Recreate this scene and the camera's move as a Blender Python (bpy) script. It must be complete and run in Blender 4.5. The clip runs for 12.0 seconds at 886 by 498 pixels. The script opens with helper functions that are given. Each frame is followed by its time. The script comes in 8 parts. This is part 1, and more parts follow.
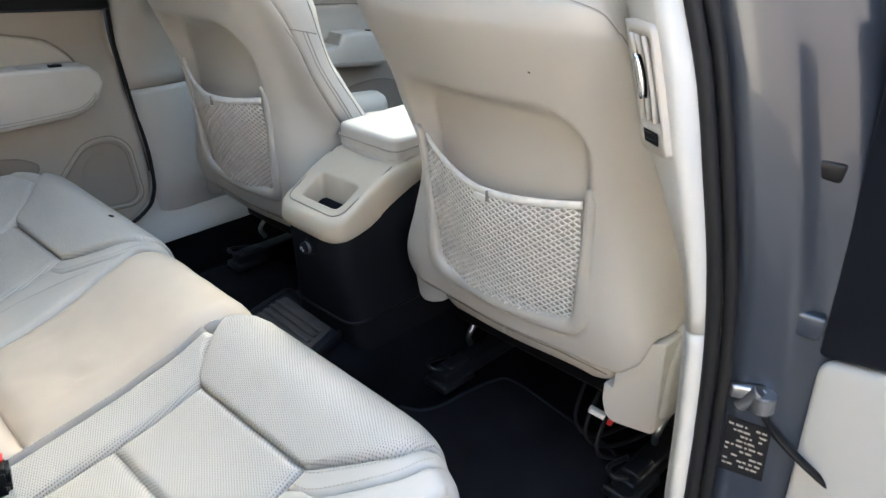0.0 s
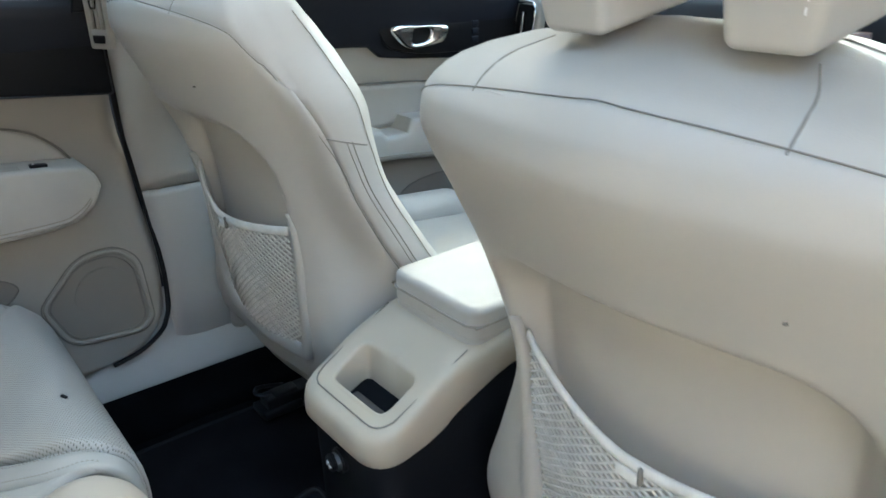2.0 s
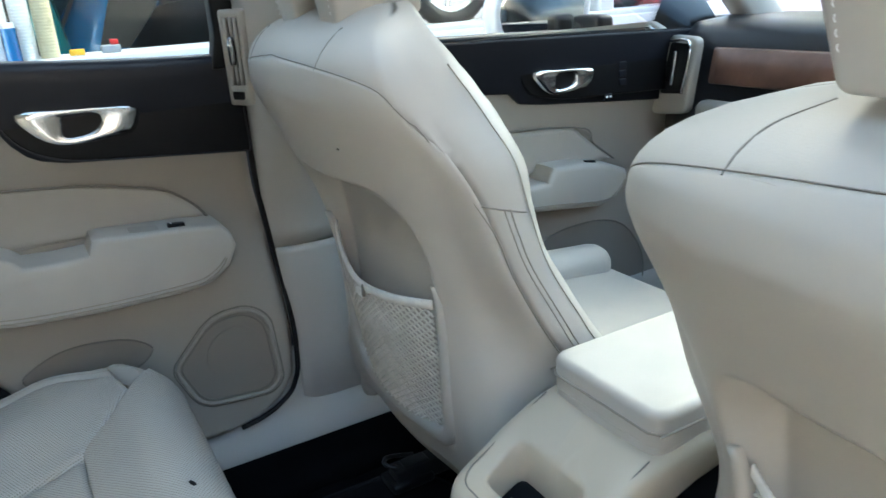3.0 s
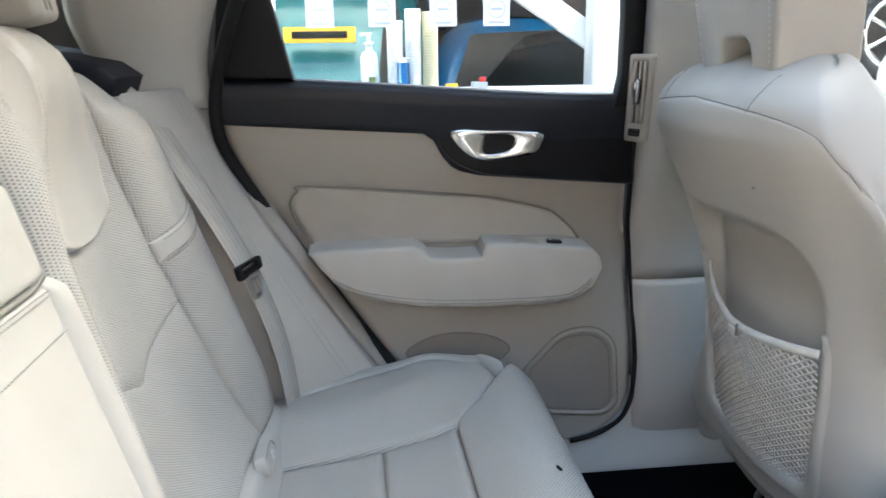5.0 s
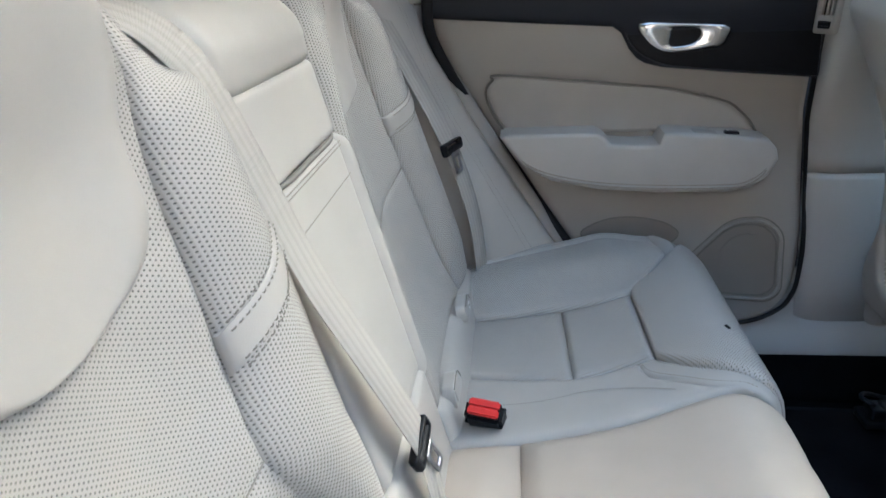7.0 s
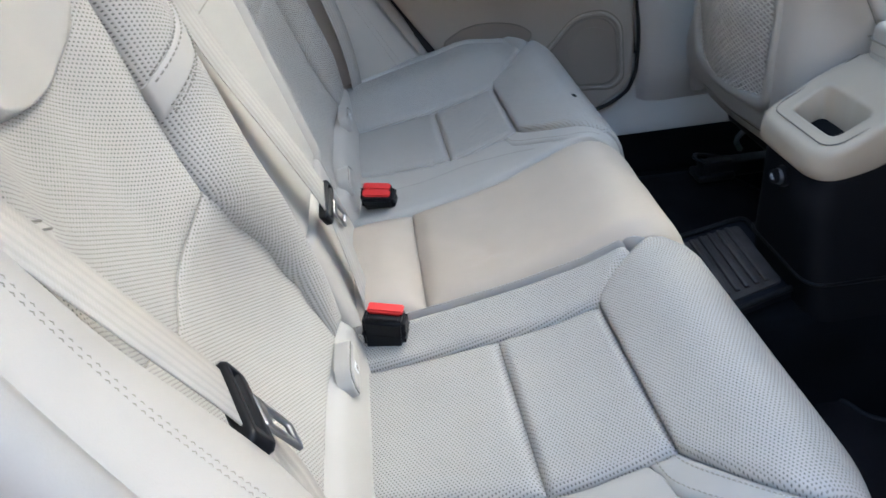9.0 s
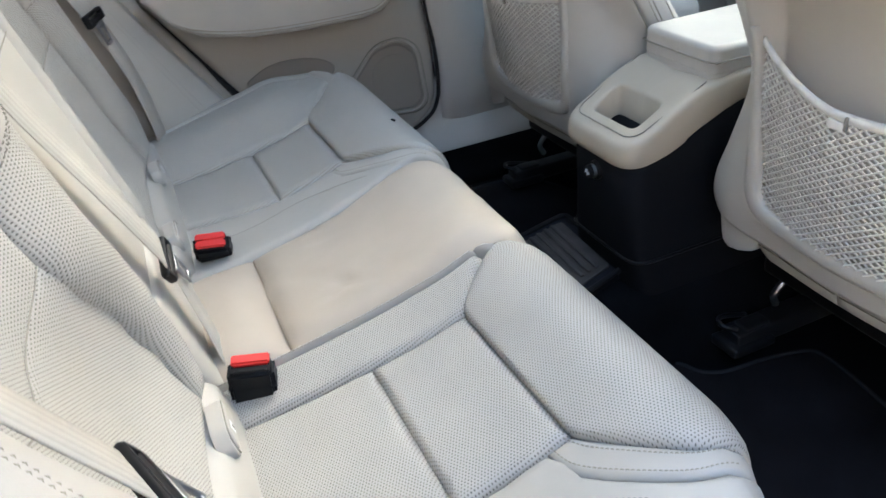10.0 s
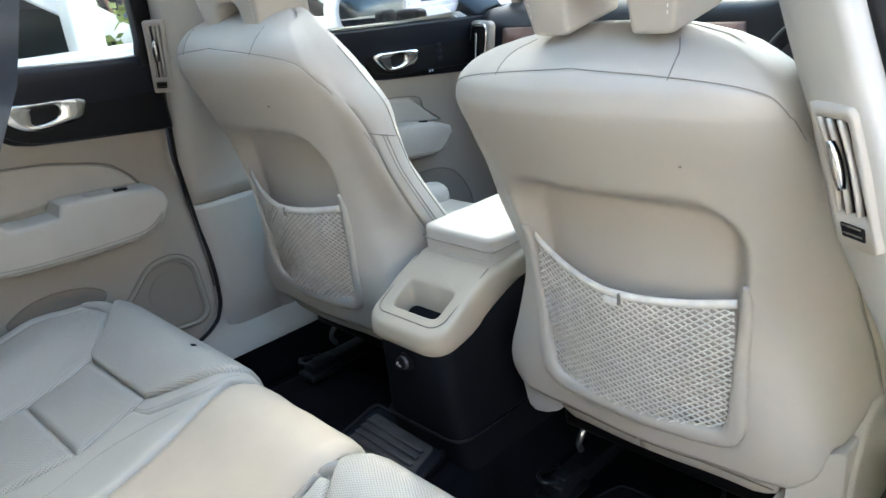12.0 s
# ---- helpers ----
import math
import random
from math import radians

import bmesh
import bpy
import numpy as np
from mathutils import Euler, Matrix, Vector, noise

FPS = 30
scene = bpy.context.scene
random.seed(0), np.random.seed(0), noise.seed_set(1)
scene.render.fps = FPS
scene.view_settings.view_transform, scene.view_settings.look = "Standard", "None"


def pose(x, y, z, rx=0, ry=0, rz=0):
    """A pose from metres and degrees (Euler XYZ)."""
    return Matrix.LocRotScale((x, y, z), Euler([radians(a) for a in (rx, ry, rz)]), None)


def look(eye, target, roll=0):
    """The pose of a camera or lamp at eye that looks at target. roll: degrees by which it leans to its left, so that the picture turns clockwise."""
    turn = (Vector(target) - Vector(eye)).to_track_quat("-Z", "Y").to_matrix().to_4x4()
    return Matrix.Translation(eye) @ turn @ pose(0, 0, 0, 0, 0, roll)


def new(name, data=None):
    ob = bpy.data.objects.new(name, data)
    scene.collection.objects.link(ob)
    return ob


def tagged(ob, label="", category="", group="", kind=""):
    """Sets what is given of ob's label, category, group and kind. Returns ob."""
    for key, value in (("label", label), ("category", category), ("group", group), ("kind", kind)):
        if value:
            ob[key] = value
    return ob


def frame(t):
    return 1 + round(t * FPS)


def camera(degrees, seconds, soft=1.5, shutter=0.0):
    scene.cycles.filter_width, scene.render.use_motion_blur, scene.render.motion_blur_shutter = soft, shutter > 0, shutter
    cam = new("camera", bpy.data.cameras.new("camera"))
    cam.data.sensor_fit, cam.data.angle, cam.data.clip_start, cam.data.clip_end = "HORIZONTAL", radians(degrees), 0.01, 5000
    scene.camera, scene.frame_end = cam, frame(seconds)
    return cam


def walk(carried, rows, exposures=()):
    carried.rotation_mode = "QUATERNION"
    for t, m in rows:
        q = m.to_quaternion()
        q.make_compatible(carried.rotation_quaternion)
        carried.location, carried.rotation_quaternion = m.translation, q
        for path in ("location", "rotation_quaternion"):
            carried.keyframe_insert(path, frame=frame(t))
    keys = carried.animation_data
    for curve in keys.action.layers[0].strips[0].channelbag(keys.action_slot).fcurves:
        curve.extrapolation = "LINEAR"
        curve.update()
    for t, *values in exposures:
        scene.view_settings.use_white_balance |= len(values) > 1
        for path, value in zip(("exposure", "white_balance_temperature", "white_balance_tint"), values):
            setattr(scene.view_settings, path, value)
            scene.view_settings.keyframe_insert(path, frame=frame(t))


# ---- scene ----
cam = camera(62.4, 12.0, soft=1.5, shutter=0.25)
PATH = [
    (0, (0.992, -0.64, 0.905), (-0.279, 0.615, 0.006), -0.7),
    (0.5, (0.92, -0.533, 0.888), (-0.414, 0.66, -0.004), -1.5),
    (1, (0.816, -0.471, 0.863), (-0.538, 0.714, -0.01), -1.3),
    (1.5, (0.712, -0.386, 0.867), (-0.671, 0.796, 0.035), -1.1),
    (2, (0.631, -0.336, 0.892), (-0.811, 0.815, 0.119), -0.9),
    (2.5, (0.549, -0.321, 0.9), (-0.987, 0.744, 0.188), -1.2),
    (2.7, (0.521, -0.305, 0.899), (-1.059, 0.701, 0.199), -2.4),
    (4.3, (0.474, -0.385, 0.88), (-1.392, 0.11, 0.357), -1.1),
    (4.5, (0.491, -0.414, 0.886), (-1.396, -0.006, 0.365), -1.0),
    (5, (0.541, -0.453, 0.893), (-1.379, -0.253, 0.371), -0.8),
    (5.5, (0.585, -0.492, 0.905), (-1.341, -0.474, 0.366), -0.7),
    (6, (0.615, -0.515, 0.905), (-1.299, -0.629, 0.335), -0.9),
    (6.5, (0.652, -0.525, 0.9), (-1.234, -0.709, 0.261), -1.2),
    (6.7, (0.671, -0.527, 0.895), (-1.197, -0.726, 0.211), -1.4),
    (8.3, (0.83, -0.54, 0.865), (-0.899, -0.617, -0.135), -4.4),
    (8.5, (0.847, -0.538, 0.858), (-0.868, -0.578, -0.171), -5.0),
    (9, (0.874, -0.535, 0.847), (-0.806, -0.439, -0.234), -6.1),
    (9.5, (0.885, -0.536, 0.844), (-0.754, -0.214, -0.256), -6.4),
    (10, (0.864, -0.583, 0.845), (-0.728, 0.015, -0.208), -6.3),
    (10.5, (0.825, -0.62, 0.864), (-0.713, 0.225, -0.095), -6.6),
    (11, (0.82, -0.636, 0.89), (-0.667, 0.398, 0.042), -6.7),
    (11.5, (0.828, -0.641, 0.913), (-0.613, 0.52, 0.156), -6.6),
    (12, (0.832, -0.651, 0.921), (-0.54, 0.617, 0.207), -6.2),
]
EXPOSURE = 4.0
walk(cam, [(t, look(eye, target, roll)) for t, eye, target, roll in PATH], exposures=[(0.0, EXPOSURE + 0.1, 6150, 3), (0.5, EXPOSURE + 0.2, 6100, 3), (1.4, EXPOSURE + 0.15, 5950, 0), (2.5, EXPOSURE - 0.15, 5800, -4), (4.5, EXPOSURE + 0.24, 6000, 2), (5.5, EXPOSURE - 0.05, 5800, 4), (6.5, EXPOSURE - 0.3, 5600, 3), (8.5, EXPOSURE - 0.45, 5550, 6), (9.5, EXPOSURE - 0.33, 5800, 4), (10.0, EXPOSURE - 0.2, 5950, 4), (10.5, EXPOSURE + 0.12, 6150, 3), (11.0, EXPOSURE + 0.22, 6100, 1), (12.0, EXPOSURE + 0.12, 5950, 0)])

# ---- light: hazy daylight through the windows and the open door ----
world = bpy.data.worlds.new("sky")
scene.world = world
world.use_nodes = True
wn, wl = world.node_tree.nodes, world.node_tree.links
sky = wn.new("ShaderNodeTexSky")
sky.sky_type = "NISHITA"
sky.sun_disc = False
sky.sun_elevation, sky.sun_rotation = radians(38), radians(320)
sky.dust_density = 5.0
sky.ozone_density = 0.4
wl.new(sky.outputs[0], wn["Background"].inputs[0])
wn["Background"].inputs[1].default_value = 0.12
sun_data = bpy.data.lights.new("sun", "SUN")
sun_data.energy, sun_data.angle, sun_data.color = 2.5, radians(0.6), (1.0, 0.93, 0.84)
sun = new("sun", sun_data)
SUN_DIR = Vector((math.sin(radians(320)) * math.cos(radians(38)), math.cos(radians(320)) * math.cos(radians(38)), math.sin(radians(38))))
sun.matrix_world = look(tuple(SUN_DIR * 20), (0, 0, 0))

# ---- materials ----
def nodes_of(name):
    m = bpy.data.materials.new(name)
    m.use_nodes = True
    t = m.node_tree
    return m, t.nodes, t.links, t.nodes["Principled BSDF"]


def math_node(n, l, op, a, b=None):
    k = n.new("ShaderNodeMath")
    k.operation = op
    for i, v in enumerate((a, b)):
        if v is None:
            continue
        if isinstance(v, (int, float)):
            k.inputs[i].default_value = v
        else:
            l.new(v, k.inputs[i])
    return k.outputs[0]


def noise_out(n, l, vec, scale, detail=3.0, rough=0.5):
    k = n.new("ShaderNodeTexNoise")
    k.inputs["Scale"].default_value = scale
    k.inputs["Detail"].default_value = detail
    k.inputs["Roughness"].default_value = rough
    l.new(vec, k.inputs["Vector"])
    return k.outputs["Fac"]


def ramp(n, l, fac, c0, c1, p0=0.0, p1=1.0):
    k = n.new("ShaderNodeValToRGB")
    k.color_ramp.elements[0].position, k.color_ramp.elements[1].position = p0, p1
    k.color_ramp.elements[0].color, k.color_ramp.elements[1].color = (*c0, 1), (*c1, 1)
    l.new(fac, k.inputs[0])
    return k.outputs[0]


def mixed(n, l, fac, a, b, blend="MIX"):
    k = n.new("ShaderNodeMix")
    k.data_type, k.blend_type = "RGBA", blend
    for sock, v in ((k.inputs[0], fac), (k.inputs[6], a), (k.inputs[7], b)):
        if isinstance(v, (int, float)):
            sock.default_value = v
        elif isinstance(v, tuple):
            sock.default_value = (*v, 1)
        else:
            l.new(v, sock)
    return k.outputs[2]


def surface(name, colour, rough=0.5, metal=0.0, vary=0.06, stain=3.0, grain=400.0, bump=0.12, depth=0.0006, spec=0.5, coat=0.0, sheen=0.0):
    """Plain material with slow colour drift, fine grain and grain relief."""
    m, n, l, p = nodes_of(name)
    co = n.new("ShaderNodeTexCoord").outputs["Object"]
    slow, fine = noise_out(n, l, co, stain, 4), noise_out(n, l, co, grain, 2)
    lo = tuple(c * (1 - vary * 1.6) for c in colour)
    hi = tuple(min(1, c * (1 + vary)) for c in colour)
    base = ramp(n, l, slow, lo, hi, 0.3, 0.7)
    base = mixed(n, l, vary * 1.2, base, ramp(n, l, fine, (0.45, 0.45, 0.45), (0.62, 0.62, 0.62), 0.3, 0.7), "OVERLAY")
    l.new(base, p.inputs["Base Color"])
    p.inputs["Roughness"].default_value, p.inputs["Metallic"].default_value = rough, metal
    p.inputs["Specular IOR Level"].default_value = spec
    p.inputs["Coat Weight"].default_value = coat
    p.inputs["Sheen Weight"].default_value = sheen
    if bump:
        k = n.new("ShaderNodeBump")
        k.inputs["Strength"].default_value, k.inputs["Distance"].default_value = bump, depth
        l.new(fine, k.inputs["Height"])
        l.new(k.outputs[0], p.inputs["Normal"])
    return m


def leather(name, colour, holes=None, rough=0.46):
    """Grained leather; holes = (across, along) spacing in metres of the punched dots, by UV."""
    m, n, l, p = nodes_of(name)
    tc = n.new("ShaderNodeTexCoord")
    co = tc.outputs["Object"]
    slow, mid, fine = noise_out(n, l, co, 2.2, 4), noise_out(n, l, co, 18, 4), noise_out(n, l, co, 700, 3, 0.6)
    base = ramp(n, l, slow, tuple(c * 0.93 for c in colour), tuple(min(1, c * 1.04) for c in colour), 0.3, 0.7)
    base = mixed(n, l, 0.10, base, ramp(n, l, mid, (0.36, 0.36, 0.35), (0.64, 0.64, 0.64), 0.3, 0.7), "OVERLAY")
    height = math_node(n, l, "MULTIPLY", fine, 0.5)
    if holes:
        uv = n.new("ShaderNodeSeparateXYZ")
        l.new(tc.outputs["UV"], uv.inputs[0])
        a = math_node(n, l, "DIVIDE", uv.outputs[0], holes[0])
        row = math_node(n, l, "FLOOR", a)
        b = math_node(n, l, "ADD", math_node(n, l, "DIVIDE", uv.outputs[1], holes[1]), math_node(n, l, "MULTIPLY", row, 0.5))
        fa = math_node(n, l, "MULTIPLY", math_node(n, l, "SUBTRACT", math_node(n, l, "FRACT", a), 0.5), holes[0])
        fb = math_node(n, l, "MULTIPLY", math_node(n, l, "SUBTRACT", math_node(n, l, "FRACT", b), 0.5), holes[1])
        d = math_node(n, l, "SQRT", math_node(n, l, "ADD", math_node(n, l, "MULTIPLY", fa, fa), math_node(n, l, "MULTIPLY", fb, fb)))
        hole = ramp(n, l, math_node(n, l, "MULTIPLY", d, 1000.0 / 2.0), (1.0, 1.0, 1.0), (0, 0, 0), 0.24, 0.46)
        base = mixed(n, l, hole, base, (0.105, 0.098, 0.086))
        rib = math_node(n, l, "ABSOLUTE", math_node(n, l, "SUBTRACT", math_node(n, l, "FRACT", a), 0.5))
        height = math_node(n, l, "SUBTRACT", height, math_node(n, l, "MULTIPLY", hole, 1.6))
        height = math_node(n, l, "ADD", height, math_node(n, l, "MULTIPLY", rib, 1.8))
    l.new(base, p.inputs["Base Color"])
    p.inputs["Roughness"].default_value = rough
    k = n.new("ShaderNodeBump")
    k.inputs["Strength"].default_value, k.inputs["Distance"].default_value = 0.35, 0.0008
    l.new(height, k.inputs["Height"])
    l.new(k.outputs[0], p.inputs["Normal"])
    return m


def webbing(name, colour):
    """Woven strap: fine ribs across and a few stripes along, by UV."""
    m, n, l, p = nodes_of(name)
    tc = n.new("ShaderNodeTexCoord")
    uv = n.new("ShaderNodeSeparateXYZ")
    l.new(tc.outputs["UV"], uv.inputs[0])
    s = math_node(n, l, "SINE", math_node(n, l, "MULTIPLY", uv.outputs[0], 2 * math.pi / 0.0095))
    r = math_node(n, l, "SINE", math_node(n, l, "MULTIPLY", uv.outputs[1], 2 * math.pi / 0.0022))
    stripe = ramp(n, l, math_node(n, l, "ADD", math_node(n, l, "MULTIPLY", s, 0.5), 0.5), tuple(c * 0.9 for c in colour), colour, 0.15, 0.6)
    l.new(stripe, p.inputs["Base Color"])
    p.inputs["Roughness"].default_value = 0.55
    k = n.new("ShaderNodeBump")
    k.inputs["Strength"].default_value, k.inputs["Distance"].default_value = 0.4, 0.0006
    l.new(math_node(n, l, "ADD", math_node(n, l, "MULTIPLY", r, 0.5), s), k.inputs["Height"])
    l.new(k.outputs[0], p.inputs["Normal"])
    return m


def pane_material(name, tint=(1, 1, 1)):
    """Thin window pane: clear with Fresnel gloss."""
    m = bpy.data.materials.new(name)
    m.use_nodes = True
    n, l = m.node_tree.nodes, m.node_tree.links
    n.remove(n["Principled BSDF"])
    tr, gl, mx, fr = n.new("ShaderNodeBsdfTransparent"), n.new("ShaderNodeBsdfGlossy"), n.new("ShaderNodeMixShader"), n.new("ShaderNodeFresnel")
    tr.inputs[0].default_value = (*tint, 1)
    gl.inputs["Roughness"].default_value = 0.02
    fr.inputs["IOR"].default_value = 1.35
    l.new(fr.outputs[0], mx.inputs[0])
    l.new(tr.outputs[0], mx.inputs[1])
    l.new(gl.outputs[0], mx.inputs[2])
    l.new(mx.outputs[0], n["Material Output"].inputs[0])
    return m


BLOND = (0.43, 0.402, 0.352)
M_LEATHER = leather("blond_leather", BLOND)
# blond leather with the warm light on the centre cushion put into its colour
M_WARMCAST = leather("blond_leather_warm_cast", (BLOND[0] * 1.02, BLOND[1] * 0.93, BLOND[2] * 0.84), rough=0.54)
M_PERF = leather("perforated_leather", BLOND, (0.0030, 0.0037))
M_PERF_FINE = leather("perforated_leather_fine", BLOND, (0.0029, 0.0035))
M_SHELL = surface("blond_hard_plastic", (0.42, 0.392, 0.342), 0.40, vary=0.03, grain=900, bump=0.10, depth=0.0004)
M_CAP = surface("tan_satin_plastic", (0.420, 0.365, 0.280), 0.40, vary=0.03, grain=900, bump=0.10, depth=0.0004)
M_TRIM = surface("blond_soft_trim", (0.345, 0.318, 0.272), 0.5, vary=0.03, grain=800, bump=0.16, depth=0.0005)
M_TRIM_DULL = surface("warm_grey_trim", (0.32, 0.297, 0.257), 0.6, vary=0.04, grain=900, bump=0.2)
M_PILLAR = surface("pale_pillar_trim", (0.46, 0.45, 0.415), 0.55, vary=0.03, grain=1100, bump=0.15)
M_STITCH = surface("beige_thread", (0.29, 0.268, 0.225), 0.7, grain=1500)
M_PIPING = surface("grey_seam_thread", (0.20, 0.185, 0.155), 0.7, grain=1500)
M_CHARCOAL = surface("charcoal_soft_plastic", (0.0075, 0.0088, 0.0135), 0.5, vary=0.1, grain=700, bump=0.15, spec=0.22)
M_UPPER = surface("charcoal_door_top_skin", (0.0085, 0.0098, 0.0145), 0.42, vary=0.1, grain=700, bump=0.10, spec=0.32)
M_DASH = surface("charcoal_dash_skin", (0.010, 0.011, 0.015), 0.33, vary=0.1, grain=500, bump=0.1, spec=0.5)
M_BLACK = surface("black_plastic", (0.006, 0.006, 0.0068), 0.42, vary=0.1, grain=600, spec=0.2)
M_RAIL = surface("black_lacquered_steel", (0.012, 0.012, 0.013), 0.32, vary=0.15, grain=300, bump=0.1, spec=0.5)
M_MATT = surface("black_matt_plastic", (0.0045, 0.005, 0.0065), 0.72, vary=0.15, grain=500, bump=0.2, spec=0.13)
M_BINDING = surface("dark_grey_binding", (0.016, 0.017, 0.020), 0.85, grain=1200, bump=0.4, spec=0.15)
M_RUBBER = surface("black_rubber", (0.008, 0.008, 0.0088), 0.6, vary=0.15, grain=300, bump=0.2, spec=0.25)
M_CARPET = surface("black_carpet", (0.0035, 0.004, 0.0055), 0.95, vary=0.3, stain=9, grain=900, bump=0.9, depth=0.002, spec=0.1)
M_MAT = surface("black_needle_mat", (0.013, 0.012, 0.014), 0.95, vary=0.3, stain=7, grain=1300, bump=0.8, depth=0.0016, spec=0.1)
M_RIBMAT = surface("dark_grey_ribbed_rubber", (0.055, 0.047, 0.042), 0.6, vary=0.25, stain=25, grain=500, bump=0.3)
M_CHROME = surface("satin_chrome", (0.75, 0.74, 0.72), 0.16, metal=1.0, vary=0.02, bump=0)
M_STEEL = surface("dull_steel", (0.35, 0.35, 0.36), 0.35, metal=1.0, vary=0.1, grain=200, bump=0.1)
M_PAINT = surface("dark_grey_blue_paint", (0.030, 0.037, 0.050), 0.28, metal=0.35, vary=0.06, grain=2500, bump=0.02, coat=0.6)
M_RED = surface("red_button_plastic", (0.62, 0.022, 0.018), 0.4, vary=0.05, grain=900)
M_NET = surface("pale_elastic_cord", (0.68, 0.65, 0.59), 0.6, vary=0.08, stain=60, grain=1800, bump=0.3)
M_BELT = webbing("pale_belt_webbing", (0.43, 0.40, 0.345))
M_COVER = surface("tan_luggage_cover", (0.34, 0.24, 0.155), 0.6, vary=0.06, grain=900, bump=0.2)
M_SPEAKER = surface("speaker_cloth", (0.25, 0.225, 0.19), 0.75, vary=0.05, grain=1600, bump=0.5, depth=0.0008)
M_WHITE = surface("white_paint", (0.78, 0.78, 0.77), 0.4, vary=0.03, bump=0)
M_PANE = pane_material("window_pane", (0.93, 0.96, 0.95))
# warm tint set to take blue out of the sky light
M_ROOFGLASS = pane_material("roof_glass", (0.82, 0.81, 0.74))
M_SCREEN = pane_material("windscreen_glass", (0.70, 0.75, 0.72))
# dark tint added to cut the light through the rear glass
M_REARCUT = pane_material("rear_glass_light_cut", (0.30, 0.32, 0.31))
M_MIRROR = surface("mirror_glass", (0.86, 0.88, 0.88), 0.02, metal=1.0, vary=0.0, bump=0)
M_WOOD = surface("brown_wood_inlay", (0.16, 0.085, 0.06), 0.35, vary=0.2, stain=14, grain=120, bump=0.1)


# ---- mesh helpers ----
def ob_mesh(name, verts, faces, mat, parent=None, label="", uvs=None, smooth=True):
    me = bpy.data.meshes.new(name)
    me.from_pydata([tuple(v) for v in verts], [], faces)
    if uvs is not None:
        lay = me.uv_layers.new(name="UVMap")
        for lp in me.loops:
            lay.data[lp.index].uv = uvs[lp.vertex_index]
    bm = bmesh.new()
    bm.from_mesh(me)
    bmesh.ops.recalc_face_normals(bm, faces=bm.faces)
    for f in bm.faces:
        f.smooth = smooth
    bm.to_mesh(me)
    bm.free()
    me.materials.append(mat)
    ob = new(name, me)
    if parent is not None:
        ob.parent = parent
    if label:
        ob["label"] = label
    return ob


def part(name, bm, mat, parent=None, label="", smooth=False, angle=40):
    me = bpy.data.meshes.new(name)
    bmesh.ops.recalc_face_normals(bm, faces=bm.faces)
    for f in bm.faces:
        f.smooth = smooth
    if smooth:
        for e in bm.edges:
            if len(e.link_faces) == 2 and e.calc_face_angle(0) > radians(angle):
                e.smooth = False
    bm.to_mesh(me)
    bm.free()
    me.materials.append(mat)
    ob = new(name, me)
    if parent is not None:
        ob.parent = parent
    if label:
        ob["label"] = label
    return ob


def thing(name, label, category, at=(0, 0, 0), group="", kind=""):
    e = new(name)
    e.empty_display_size = 0.05
    e.location = at
    return tagged(e, label, category, group, kind)


def put(ob, parent):
    """Hang a part that was made in world places under a thing with its own place."""
    ob.parent = parent
    ob.matrix_parent_inverse = Matrix.Translation(parent.location).inverted()
    return ob


def smooth(a, b, x):
    t = min(1.0, max(0.0, (x - a) / (b - a)))
    return t * t * (3 - 2 * t)


def line(pts):
    """Smooth curve value(x) through (x, value) points with flat-limited slopes."""
    xs, ys = [p[0] for p in pts], [p[1] for p in pts]
    n = len(xs)
    d = [(ys[i + 1] - ys[i]) / (xs[i + 1] - xs[i]) for i in range(n - 1)]
    m = [d[0]] + [0.0 if d[i - 1] * d[i] <= 0 else 2 * d[i - 1] * d[i] / (d[i - 1] + d[i]) for i in range(1, n - 1)] + [d[-1]]

    def f(x):
        if x <= xs[0]:
            return ys[0]
        if x >= xs[-1]:
            return ys[-1]
        i = max(k for k in range(n - 1) if xs[k] <= x)
        h = xs[i + 1] - xs[i]
        t = (x - xs[i]) / h
        return (2 * t**3 - 3 * t**2 + 1) * ys[i] + (t**3 - 2 * t**2 + t) * h * m[i] + (-2 * t**3 + 3 * t**2) * ys[i + 1] + (t**3 - t**2) * h * m[i + 1]

    return f


def catmull(pts, per=8, closed=False):
    """Dense points on a smooth curve through pts (any dimension)."""
    P = [Vector(p) for p in pts]
    n = len(P)
    out = []
    rng = range(n if closed else n - 1)
    for i in rng:
        p0 = P[(i - 1) % n] if closed or i > 0 else P[0] * 2 - P[1]
        p1, p2 = P[i], P[(i + 1) % n]
        p3 = P[(i + 2) % n] if closed or i + 2 < n else P[n - 1] * 2 - P[n - 2]
        for k in range(per):
            t = k / per
            out.append(0.5 * ((2 * p1) + (p2 - p0) * t + (2 * p0 - 5 * p1 + 4 * p2 - p3) * t * t + (3 * p1 - p0 - 3 * p2 + p3) * t**3))
    if not closed:
        out.append(P[-1].copy())
    return out


def along(pts):
    """value(t), t 0..1, by length along a polyline."""
    P = [Vector(p) for p in pts]
    cum = [0.0]
    for a, b in zip(P, P[1:]):
        cum.append(cum[-1] + (b - a).length)

    def f(t):
        d = min(max(t, 0), 1) * cum[-1]
        i = min(len(P) - 2, max(k for k in range(len(P)) if cum[k] <= d + 1e-9))
        h = cum[i + 1] - cum[i]
        return P[i].lerp(P[i + 1], (d - cum[i]) / h if h > 0 else 0)

    f.length = cum[-1]
    return f


def spaced(n):
    """0..1, closer near both ends."""
    return [0.5 * (0.55 * (1 - math.cos(math.pi * i / n)) + 0.9 * i / n) for i in range(n + 1)]


